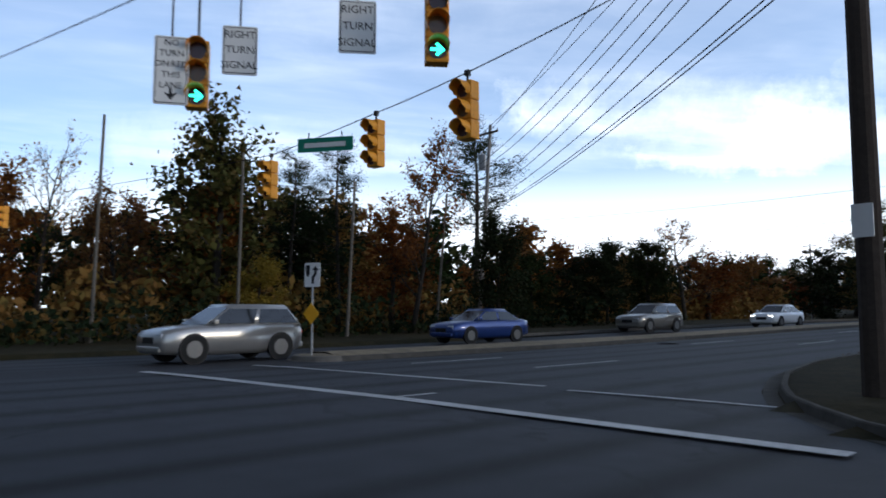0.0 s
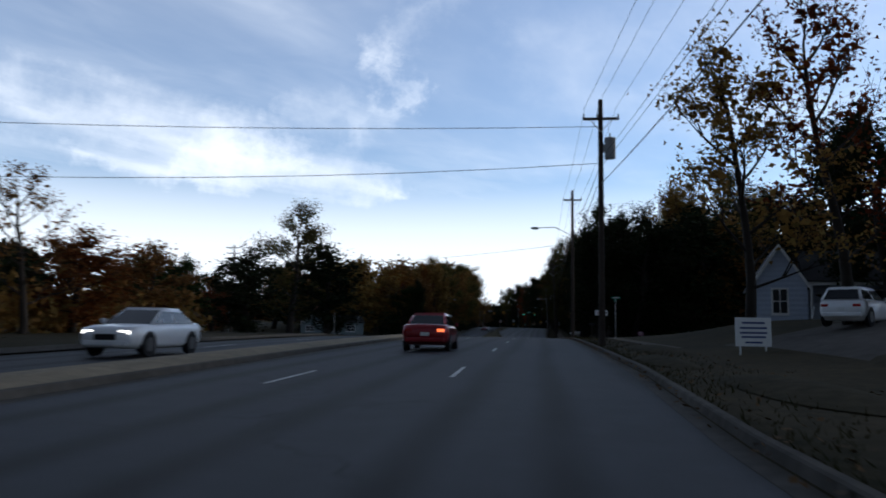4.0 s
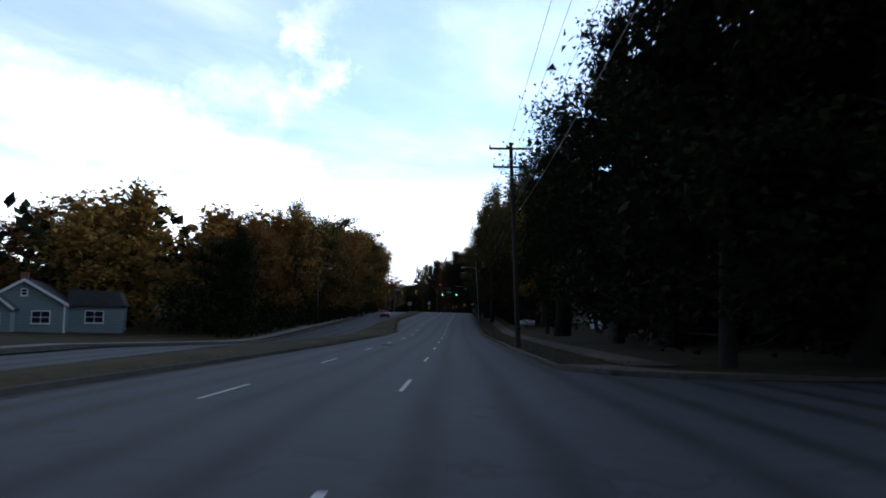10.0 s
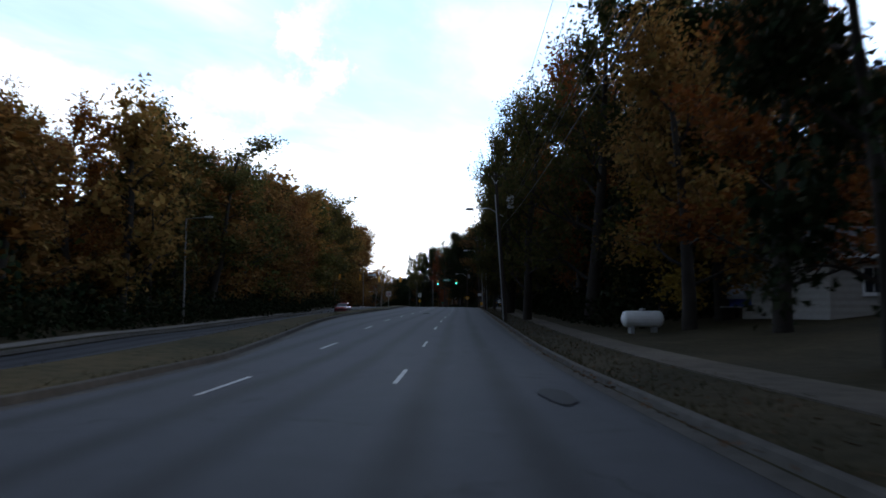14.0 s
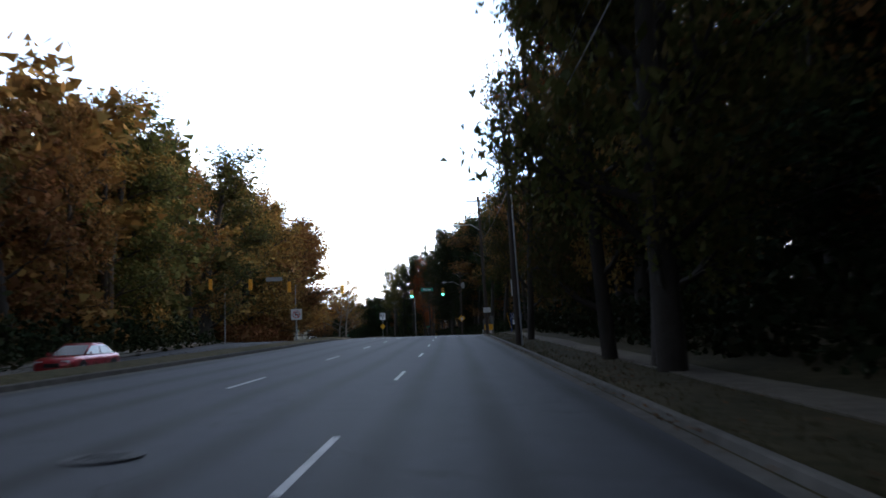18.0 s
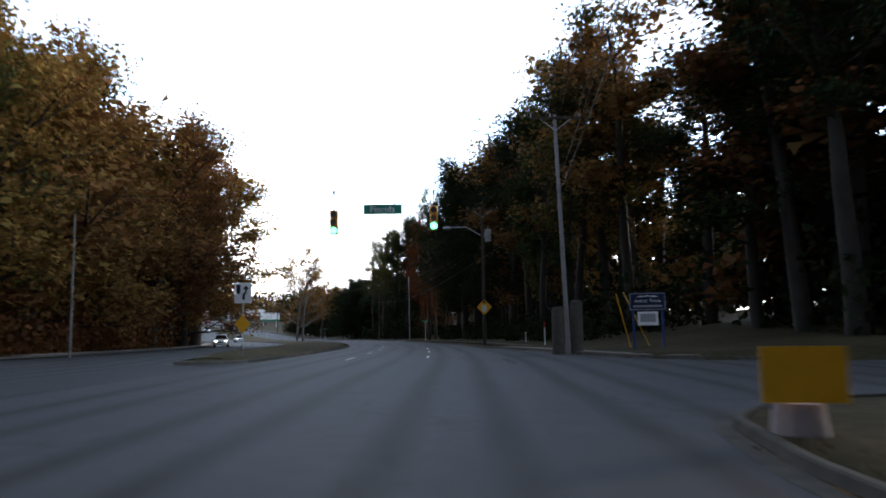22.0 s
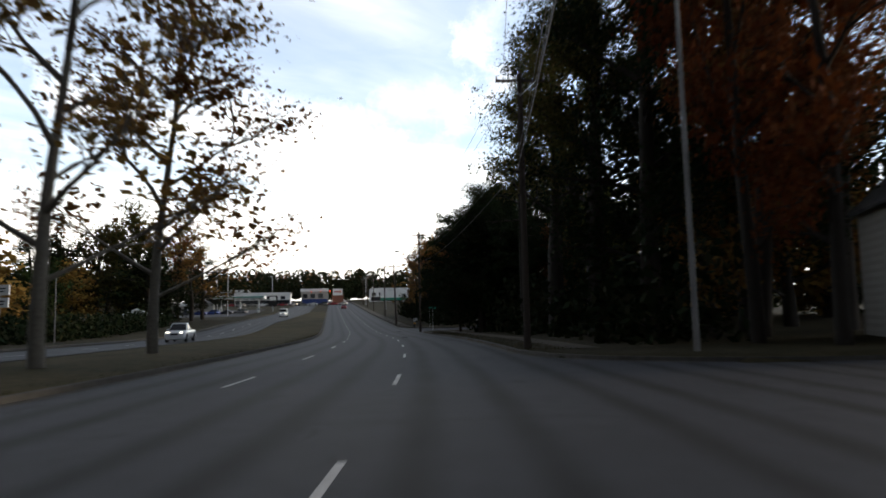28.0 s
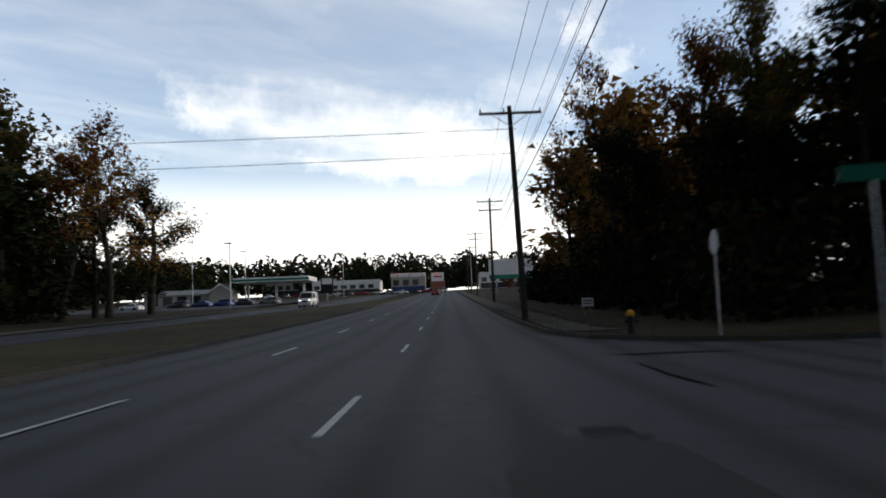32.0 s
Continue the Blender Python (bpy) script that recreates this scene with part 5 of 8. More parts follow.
# ---- signs and small things of the second stretch ----
mb = stand("mailbox", 9.3, 3.55, 6, None, "white mailbox with a red flag on a dark wooden post", "mailbox")
part("post", box(-0.06, 0.05, -0.3, 0.06, 0.17, 1.45, 0.01), POLE_WOOD, mb)
bm = bmesh.new()
prof = [(-0.14, 0), (0.14, 0), (0.14, 0.16)] + [(0.14 * math.cos(radians(a)), 0.16 + 0.1 * math.sin(radians(a))) for a in range(30, 151, 30)] + [(-0.14, 0.16)]
vs = [[bm.verts.new((x, y, z)) for y, z in prof] for x in (-0.3, 0.3)]
for i in range(len(prof)):
    j = (i + 1) % len(prof)
    bm.faces.new((vs[0][i], vs[0][j], vs[1][j], vs[1][i]))
bm.faces.new(vs[0][::-1])
bm.faces.new(vs[1])
bxm = part("box", bm, SIGN_WHITE, mb)
bxm.location = (0, 0.1, 1.45)
part("flag", box(-0.22, -0.06, 1.56, -0.02, -0.045, 1.6), SIGN_RED, mb, "red mailbox flag")
part("number_bar", box(0.03, -0.055, 1.53, 0.24, -0.044, 1.62), BLACK, mb)
for x in (-0.1, 0.08):
    rf = part("reflector", plate([(0.05 * math.cos(a), 0.05 * math.sin(a)) for a in np.linspace(0, 5.5, 8)], 0.0, 0.015), SIGN_RED, mb, "small red reflector")
    rf.location = (x, -0.02, 1.32)

sn = stand("street_sign", 41.4, 7.8, 10, None, "green street name blades on a thin steel post", "street sign")
post(sn, 3.7, 0.028)
part("blade", plate(rounded(0.9, 0.2, 0.02), -0.01, 0.01), SIGN_GREEN, sn).location = (0.05, 0, 3.75)
part("letter_bar", plate(rounded(0.62, 0.09, 0.01), -0.015, -0.011), SIGN_WHITE, sn).location = (0.05, 0, 3.75)
b2 = part("blade", plate(rounded(0.7, 0.2, 0.02), -0.01, 0.01), SIGN_GREEN, sn)
b2.matrix_basis = pose(0, 0.03, 3.52, 0, 0, 90)

ow = stand("one_way_sign", 52.4, -9.2, 14, 0.0, "black and white arrow sign on a steel post on the median", "road sign")
post(ow, 2.5)
part("board", plate(rounded(0.92, 0.32, 0.02), -0.01, 0.01), BLACK, ow).location = (0, 0, 2.3)
part("arrow", plate([(-0.4, 0.08), (0.2, 0.08), (0.2, 0.14), (0.42, 0), (0.2, -0.14), (0.2, -0.08), (-0.4, -0.08)], -0.016, -0.011), SIGN_WHITE, ow).location = (0, 0, 2.3)

lb = stand("sale_board", -3.4, 7.2, 12, None, "pale printed yard board on two posts", "sign board")
for x in (-0.45, 0.45):
    post(lb, 1.2, 0.03, SIGN_WHITE, x)
part("board", plate(rounded(1.25, 0.95, 0.02), -0.015, 0.015), SIGN_WHITE, lb).location = (0, 0, 0.85)
for k, (w, z) in enumerate(((0.8, 1.15), (0.95, 0.98), (0.95, 0.82), (0.85, 0.68), (0.6, 0.5))):
    part("letter_bar", plate(rounded(w, 0.06, 0.01), -0.02, -0.016), SIGN_BLUE, lb).location = (0, 0, z)

yd = stand("yard_sign", 67.2, 13.6, 0, None, "small pinkish yard sign stuck in the lawn", "yard sign")
part("board", plate(rounded(0.62, 0.5, 0.02), -0.008, 0.008), mat("pink_card", (0.5, 0.26, 0.36), 0.7, var=0.15, scale=4), yd).location = (0, 0, 0.62)
for z in (0.72, 0.58):
    part("letter_bar", plate(rounded(0.4, 0.07, 0.01), -0.012, -0.009), SIGN_WHITE, yd).location = (0, 0, z)
for x in (-0.2, 0.2):
    part("stake", rod((x, 0.01, -0.1), (x, 0.01, 0.4), 0.006, sides=5), STEEL, yd)

rs = stand("round_sign", 60, -38, 20, None, "grey octagonal sign back on a thin post", "road sign")
post(rs, 2.9)
part("board", plate([(0.38 * math.cos(radians(22.5 + 45 * i)), 0.38 * math.sin(radians(22.5 + 45 * i))) for i in range(8)], -0.01, 0.01), GREY_METAL, rs).location = (0, 0, 2.6)

tk = stand("propane_tank", 146, 9.4, 5, None, "white horizontal gas tank on short legs in a yard", "gas tank")
bm = rod((-0.85, 0, 0.75), (0.85, 0, 0.75), 0.42, sides=16)
for x in (-0.85, 0.85):
    bmesh.ops.create_uvsphere(bm, u_segments=16, v_segments=8, radius=0.42, matrix=Matrix.LocRotScale((x, 0, 0.75), None, (0.6, 1, 1)))
part("body", bm, SIGN_WHITE, tk)
part("dome", rod((0, 0, 1.15), (0, 0, 1.3), 0.16, sides=12), GREY_METAL, tk)
for x in (-0.6, 0.6):
    part("leg", box(x - 0.08, -0.3, 0, x + 0.08, 0.3, 0.4), GREY_METAL, tk)

# ---- second junction ----
for s, u, v, t in ((281.9, -0.6, 6.18, 0), (281.9, -5.0, 6.02, 0)):
    signal_head(s, u, v, t, "green", False, "yellow traffic signal with the green lens lit")
hung_sign("street_name_sign", 281.9, -2.85, 6.6, 0, 1.7, 0.44, ["Florida"], SIGN_GREEN, SIGN_WHITE, "green street name sign reading Florida on a span wire", size=0.4, wire_v=7.3)
for s, u, v, t in ((251, -16.2, 5.3, 200), (250, -19.8, 5.6, 190), (250.5, -23.9, 5.8, 195)):
    signal_head(s, u, v, t, "none", wire_v=6.9)
for s, u, v in ((268, -13.2, 6.0),):
    signal_head(s, u, v, 120, "none", wire_v=7.2)
hung_sign("hung_sign", 250.6, -17.6, 6.1, 180, 1.6, 0.4, ["x"], GREY_METAL, GREY_METAL, "grey back of a sign hanging from a span wire", wire_v=6.9, bars=True)
nu = stand("road_sign", 240.5, -13.4, 0, 2.5 + DIP(240.5), "white no U-turn sign with a red ring on a median post", "road sign")
part("board", plate(rounded(0.9, 0.9, 0.04), -0.018, 0.01), SIGN_WHITE, nu)
part("post", rod((0, 0.04, -2.6), (0, 0.04, 0.4), 0.035, sides=8), STEEL, nu)
bm = bmesh.new()
ring = [[bm.verts.new((r * math.cos(a), y, r * math.sin(a))) for r, y in ((0.32, -0.019), (0.27, -0.026), (0.32, -0.026))] for a in np.linspace(0, 2 * math.pi, 25)[:-1]]
for a, b in zip(ring, ring[1:] + ring[:1]):
    bm.faces.new((a[1], b[1], b[2], a[2]))
    bm.faces.new((a[0], a[2], b[2], b[0]))
part("ring", bm, SIGN_RED, nu)
part("slash", plate([(-0.22, 0.17), (-0.17, 0.22), (0.22, -0.17), (0.17, -0.22)], -0.026, -0.021), SIGN_RED, nu)
part("arrow", plate([(0.1, -0.2), (0.16, -0.2), (0.16, 0.1), (0.08, 0.18), (-0.04, 0.18), (-0.11, 0.1), (-0.11, 0.0), (-0.18, 0.0), (-0.08, -0.14), (0.02, 0.0), (-0.05, 0.0), (-0.05, 0.08), (0.0, 0.12), (0.06, 0.12), (0.1, 0.06)], -0.0205, -0.0185), BLACK, nu)
cable("span_wire", at(282, -24, 8.0), at(282, -5.0, 7.3), 0.3, 0.012)
cable("span_wire", at(282, -5.0, 7.3), at(282, -0.75, 7.3), 0.03, 0.012)
cable("span_wire", at(282, -0.75, 7.3), at(286.5, 6.0, 8.2), 0.1, 0.012)
cable("span_wire", at(252, -30, 7.6), at(250.3, -16, 6.9), 0.3, 0.012)
cable("span_wire", at(250.3, -16, 6.9), at(253, 3.5, 8.5), 0.5, 0.012)
cable("span_wire", at(250.3, -16, 6.9), at(282, -15.8, 7.2), 0.4, 0.012)
k2 = stand("median_sign", 283.2, -9.3, 0, 0.2, "white median sign with a black arrow above a yellow diamond", "road sign")
post(k2, 3.25)
part("board", plate(rounded(0.76, 0.92, 0.04), -0.01, 0.01), SIGN_WHITE, k2).location = (0, 0, 2.85)
part("arrow", plate(arrow_shape(1.0), -0.016, -0.011), BLACK, k2).location = (0.02, 0, 2.83)
part("island_mark", plate([(-0.3, 0.4), (-0.12, 0.4), (-0.12, 0.05), (-0.2, -0.05), (-0.3, 0.05)], -0.016, -0.011), BLACK, k2).location = (0, 0, 2.83)
part("diamond", plate([(0, 0.42), (0.36, 0), (0, -0.42), (-0.36, 0)], -0.01, 0.01), SIGN_YELLOW, k2).location = (0, -0.04, 1.45)
yb = stand("yellow_sign", 258.6, 4.0, -10, None, "yellow board on a pale plastic base at the corner", "road sign")
part("bucket", rod((0, 0.02, -0.1), (0, 0.02, 0.36), 0.33, 0.28, 14), mat("faded_plastic", (0.34, 0.28, 0.28), 0.7, var=0.2, scale=4), yb, "faded plastic base")
part("board", plate(rounded(0.92, 0.64, 0.02), -0.015, 0.015), SIGN_YELLOW, yb).location = (0, -0.3, 0.7)
sp = stand("speed_sign", 309.1, 3.7, 0, None, "yellow diamond sign with a reduced speed panel reading 35", "road sign")
dm = part("diamond", plate([(0, 0.62), (0.62, 0), (0, -0.62), (-0.62, 0)], -0.26, -0.235), SIGN_YELLOW, sp)
dm.location = (0, 0, 3.1)
part("panel", plate(rounded(0.34, 0.5, 0.02), -0.268, -0.262), SIGN_WHITE, sp).location = (0, 0, 3.0)
lettering("35", 0.3, BLACK, sp, 0, -0.27, 2.9)
part("letter_bar", plate(rounded(0.24, 0.05, 0.01), -0.274, -0.269), BLACK, sp).location = (0, 0, 3.17)
part("arrow", plate([(-0.06, 0.28), (0.06, 0.28), (0.06, 0.38), (0.15, 0.38), (0, 0.55), (-0.15, 0.38), (-0.06, 0.38)], -0.268, -0.262), BLACK, sp).location = (0, 0, 3.1)
part("bracket", box(-0.05, -0.24, 2.6, 0.05, -0.1, 3.5), STEEL, sp)
for x in (-0.65, 0.3):
    pr = stand("stone_pier", 287.4, 6.3 + x, 0, None, "tall rounded grey stone pier at the estate's entrance", "pier", "entrance piers")
    part("shaft", rod((0, 0, -0.2), (0, 0, 2.5), 0.33, 0.31, 14), KERBSTONE, pr)
    part("cap", rod((0, 0, 2.5), (0, 0, 2.62), 0.28, 0.2, 14), CONCRETE_DARK, pr)
am = stand("estate_sign", 287.5, 10.3, -12, 0.62, "navy estate sign with white scrollwork above a white panel", "sign board")
part("upper_board", box(-0.9, -0.06, 1.55, 0.9, 0.06, 2.45, 0.02), SIGN_BLUE, am)
part("edge_trim", plate(rounded(1.74, 0.84, 0.03), -0.066, -0.061), GREY_METAL, am).location = (0, 0, 2.0)
part("upper_face", plate(rounded(1.68, 0.78, 0.03), -0.071, -0.0665), SIGN_NAVY, am).location = (0, 0, 2.0)
part("scroll", plate([(-0.54, 0.0), (-0.33, 0.06), (-0.12, 0.024), (0, 0.096), (0.12, 0.024), (0.33, 0.06), (0.54, 0.0), (0.3, -0.018), (0, 0.018), (-0.3, -0.018)], -0.077, -0.072), SIGN_WHITE, am).location = (0, 0, 2.24)
lettering("Amber Trace", 0.24, SIGN_WHITE, am, 0, -0.075, 2.03)
part("letter_bar", plate(rounded(1.44, 0.1, 0.02), -0.077, -0.072), GREY_METAL, am).location = (0, 0, 1.76)
part("lower_panel", box(-0.5, -0.055, 0.78, 0.5, 0.055, 1.48, 0.015), SIGN_WHITE, am)
part("panel_face", plate(rounded(0.78, 0.42, 0.02), -0.062, -0.057), GREY_METAL, am).location = (0, 0, 1.16)
for x in (-0.72, 0.72):
    part("post", box(x - 0.06, -0.05, -0.5, x + 0.06, 0.05, 1.6), SIGN_BLUE, am)
for k, (u, ly, c) in enumerate(((9.9, -0.7, SIGN_YELLOW), (10.9, -1.3, SIGN_YELLOW))):
    gw = stand("guy_guard", 289.5, u, 0, None, "plastic guard on a slanting guy wire", "guy wire", "guy wires")
    part("guard", rod((0.0, 0, 0), (ly, 0, 2.9), 0.027, sides=6), c, gw)
for s, u, h, top in ((306, 8.0, 1.3, True), (318, 8.6, 0.9, False)):
    mk = stand("marker_post", s, u, 0, None, "white marker post with a red top in the verge" if top else "short white marker post in the verge", "marker post")
    part("post", rod((0, 0, -0.2), (0, 0, h), 0.045, sides=8), SIGN_WHITE, mk)
    if top:
        part("cap", rod((0, 0, h), (0, 0, h + 0.45), 0.047, sides=8), SIGN_RED, mk)
for s, u, h in ((170, -24, 9.0), (268, -27.5, 8.0), (298, -24, 9.5), (430, -33, 8), (455, -36, 7.5)):
    lp = stand("lamp_post", s, u, 0, None, "thin pale lamp post beyond the far carriageway", "lamp post")
    part("shaft", rod((0, 0, -0.2), (0, 0, h), 0.09, 0.06, 8), STEEL_POLE, lp)
    if s < 200:
        part("arm", rod((0, 0, h), (1.8, 0, h + 0.15), 0.035, sides=6), STEEL_POLE, lp)
        part("head", box(1.6, -0.12, h + 0.08, 2.3, 0.12, h + 0.22, 0.04), STEEL, lp)

# ---- last stretch ----
hy = stand("fire_hydrant", 485.0, 5.2, 0, None, "dark fire hydrant with a yellowish cap by the footway", "fire hydrant")
bm = rod((0, 0, 0), (0, 0, 0.6), 0.11, sides=12)
rod((0, 0, 0), (0, 0, 0.06), 0.17, sides=12, bm=bm)
part("barrel", bm, BLACK, hy)
bm = bmesh.new()
bmesh.ops.create_uvsphere(bm, u_segments=12, v_segments=6, radius=0.13, matrix=Matrix.Translation((0, 0, 0.62)))
part("bonnet", bm, YELLOW, hy)
part("nozzle", rod((-0.2, 0, 0.42), (0.2, 0, 0.42), 0.06, sides=10), BLACK, hy)
st = stand("stop_sign", 484.0, 7.4, -35, None, "stop sign seen nearly edge-on on a thin post", "stop sign")
post(st, 2.9)
part("board", plate([(0.38 * math.cos(radians(22.5 + 45 * i)), 0.38 * math.sin(radians(22.5 + 45 * i))) for i in range(8)], -0.01, 0.01), GREY_METAL, st).matrix_basis = pose(0, 0, 2.55, 0, 0, 122)
ss = stand("street_sign", 474.9, 6.65, -10, None, "green street name blade on a thin post", "street sign")
post(ss, 3.3, 0.028)
part("blade", plate(rounded(1.0, 0.26, 0.02), -0.01, 0.01), SIGN_GREEN, ss).location = (0, 0, 3.3)
sr = stand("street_sign", 377.2, 7.4, -18, None, "green street name blades on a post by the side street", "street sign")
post(sr, 3.2, 0.028)
part("blade", plate(rounded(0.95, 0.26, 0.02), -0.01, 0.01), SIGN_GREEN, sr).location = (0, 0, 3.35)
part("cross_blade", plate(rounded(0.9, 0.26, 0.02), -0.01, 0.01), SIGN_GREEN, sr).matrix_basis = pose(0, 0, 3.08, 0, 0, 78)
ys = stand("yard_sign", 502, 7.2, 0, None, "small white yard sign in the grass", "yard sign")
part("board", plate(rounded(0.62, 0.45, 0.02), -0.008, 0.008), SIGN_WHITE, ys).location = (0, 0, 0.7)
for z in (0.78, 0.64):
    part("letter_bar", plate(rounded(0.42, 0.06, 0.01), -0.012, -0.009), BLACK, ys).location = (0, 0, z)
for x in (-0.2, 0.2):
    part("stake", rod((x, 0.01, -0.1), (x, 0.01, 0.5), 0.006, sides=5), STEEL, ys)
bs = stand("business_sign", 456, -42, -25, None, "white roadside sign board on a post before the trees", "sign board")
part("post", rod((0, 0.06, -0.3), (0, 0.06, 6.0), 0.12, sides=10), STEEL_POLE, bs)
part("upper_board", box(-1.4, -0.1, 5.2, 1.4, 0.1, 6.3, 0.03), SIGN_WHITE, bs)
part("lower_board", box(-1.3, -0.1, 3.9, 1.3, 0.1, 4.9, 0.03), SIGN_WHITE, bs)
for z, w in ((5.9, 2.0), (5.6, 1.6), (4.55, 1.9), (4.25, 1.5)):
    part("letter_bar", plate(rounded(w, 0.14, 0.02), -0.12, -0.105), BLACK, bs).location = (0, 0, z)

# ---- iron covers and tar patches in the road, a cabinet, markers ----
IRON = mat("cast_iron", (0.012, 0.012, 0.013), 0.6, 0.5, var=0.3, scale=6, bump=0.6, bump_scale=50)
TAR = mat("tar_patch", (0.014, 0.014, 0.015), 0.8, var=0.3, scale=3, bump=0.3)
for s, u in ((-29.6, -6.4), (14.5, -5.2), (92, -4.4), (186, -3.9), (330, -5.0), (438, -0.2), (470.5, 1.4)):
    mc = stand("manhole_cover", s, u, 0, 0.03, "round dark cast-iron manhole cover set in the asphalt", "manhole cover", "manhole covers")
    part("ring", rod((0, 0, -0.02), (0, 0, 0.006), 0.42, sides=24), IRON, mc)
    part("lid", rod((0, 0, -0.02), (0, 0, 0.012), 0.33, sides=24), IRON, mc)
    for k in range(-2, 3):
        part("rib", box(-0.24, k * 0.1 - 0.012, 0.008, 0.24, k * 0.1 + 0.012, 0.018), IRON, mc)


def blotch(s, u, a, b, seed):
    """A ragged flat patch of tar."""
    g = random.Random(seed)
    rim = [(a * math.cos(w) * g.uniform(0.75, 1.15), b * math.sin(w) * g.uniform(0.75, 1.15)) for w in np.linspace(0, 2 * math.pi, 15)[:-1]]
    v = [at(s, u, 0.042)] + [at(s + x, u + y, 0.034) for x, y in rim]
    return tagged(mesh("tar_patch", v, [(0, i + 1, (i + 1) % 14 + 1) for i in range(14)], TAR), "ragged dark tar patch on the worn asphalt", "road patch", kind="structure")


for k, (s, u, a, b) in enumerate(((-25, -3.0, 1.0, 0.75), (468.5, 1.2, 2.2, 0.8), (476, 3.6, 2.4, 0.14), (480, 4.8, 0.2, 1.6), (284.5, 3.6, 1.5, 0.5), (279, 2.3, 3.2, 0.16), (424, 2.2, 1.4, 0.4), (120, 1.6, 1.2, 0.3))):
    blotch(s, u, a, b, k + 40)
cb = stand("utility_cabinet", -23.2, -25.4, 20, None, "small white utility cabinet at the foot of a leaning pole", "utility cabinet")
part("body", box(-0.45, -0.3, -0.1, 0.45, 0.3, 1.0, 0.03), SIGN_WHITE, cb)
part("lid", box(-0.5, -0.35, 1.0, 0.5, 0.35, 1.06, 0.02), SIGN_WHITE, cb)
part("handle", box(0.2, -0.33, 0.5, 0.26, -0.3, 0.62), BLACK, cb)
dm = stand("mailbox", -22.4, 3.1, 4, None, "dark mailbox on a stout dark post by the drive", "mailbox")
part("post", box(-0.09, -0.08, -0.2, 0.09, 0.1, 1.25, 0.02), POLE_WOOD, dm)
part("box", loft_box(0.3, 0.22, 0.26), BLACK, dm).location = (0, 0, 1.25)
part("flag", box(0.1, -0.13, 1.4, 0.24, -0.118, 1.44), SIGN_RED, dm, "small red flag")
db = stand("mailbox", 38.4, 5.4, 4, None, "dark mailbox on a thin post beside the footway", "mailbox")
part("post", box(-0.05, -0.02, -0.2, 0.05, 0.08, 1.1, 0.01), POLE_WOOD, db)
part("box", loft_box(0.26, 0.16, 0.2), BLACK, db).location = (0, 0, 1.1)
for s, u in ((44, -17.4), (35.8, -17.6)):
    mk = stand("marker_post", s, u, 0, None, "thin marker post in a pale concrete foot", "marker post", "marker posts")
    part("post", rod((0, 0, 0), (0, 0, 2.2), 0.03, sides=8), STEEL, mk)
    part("foot", box(-0.28, -0.22, -0.05, 0.28, 0.22, 0.28, 0.05), CONCRETE, mk, "pale concrete foot")


# ---- cars ----
GLASS_CAR = mat("tinted_glass", (0.015, 0.018, 0.022), 0.08, var=0.05, scale=1, spec=0.6)
TYRE = mat("tyre_rubber", (0.015, 0.015, 0.015), 0.85, var=0.15, scale=6)
RIM = mat("alloy_rim", (0.16, 0.165, 0.17), 0.4, 0.7, var=0.1, scale=4)
TAIL = mat("tail_lamp", (0.35, 0.015, 0.012), 0.25, var=0.05, scale=2, spec=0.5)
TAIL_ON = mat("lit_tail_lamp", (1.0, 0.16, 0.05), 0.3, var=0.0, scale=1, emit=1.6)
HEAD = mat("headlamp_glass", (0.5, 0.52, 0.55), 0.15, var=0.05, scale=2, spec=0.6)
PAINTS = {}


def car_paint(name, c, metal=0.35):
    if name not in PAINTS:
        PAINTS[name] = mat("car_paint_" + name, c, 0.28, metal, var=0.06, scale=1.5, spec=0.5)
        PAINTS[name].node_tree.nodes["Principled BSDF"].inputs["Coat Weight"].default_value = 0.6
    return PAINTS[name]


CARS = {  # length, half width, height, belt, hood end height, deck height, cabin base, cabin roof
    "sedan": (4.6, 0.9, 1.46, 0.94, 0.8, 0.99, (-1.85, 1.12), (-1.0, 0.2)),
    "suv": (4.5, 0.92, 1.62, 1.03, 0.86, 1.02, (-2.18, 1.0), (-1.75, 0.15)),
    "hatch": (3.85, 0.84, 1.5, 0.98, 0.8, 0.98, (-1.85, 0.95), (-1.55, 0.15)),
    "van": (5.6, 1.0, 2.1, 1.2, 1.0, 1.2, (-2.75, 1.75), (-2.65, 1.0)),
    "pickup": (5.6, 0.97, 1.8, 1.1, 1.0, 1.08, (-0.55, 1.25), (-0.3, 0.55)),
}


def loft(rings, close=True):
    bm = bmesh.new()
    vr = [[bm.verts.new(p) for p in ring] for ring in rings]
    k = len(rings[0])
    for a, b in zip(vr, vr[1:]):
        for j in range(k):
            bm.faces.new((a[j], a[(j + 1) % k], b[(j + 1) % k], b[j]))
    if close:
        bm.faces.new(vr[0][::-1])
        bm.faces.new(vr[-1])
    bmesh.ops.recalc_face_normals(bm, faces=bm.faces)
    for f in bm.faces:
        f.smooth = True
    return bm


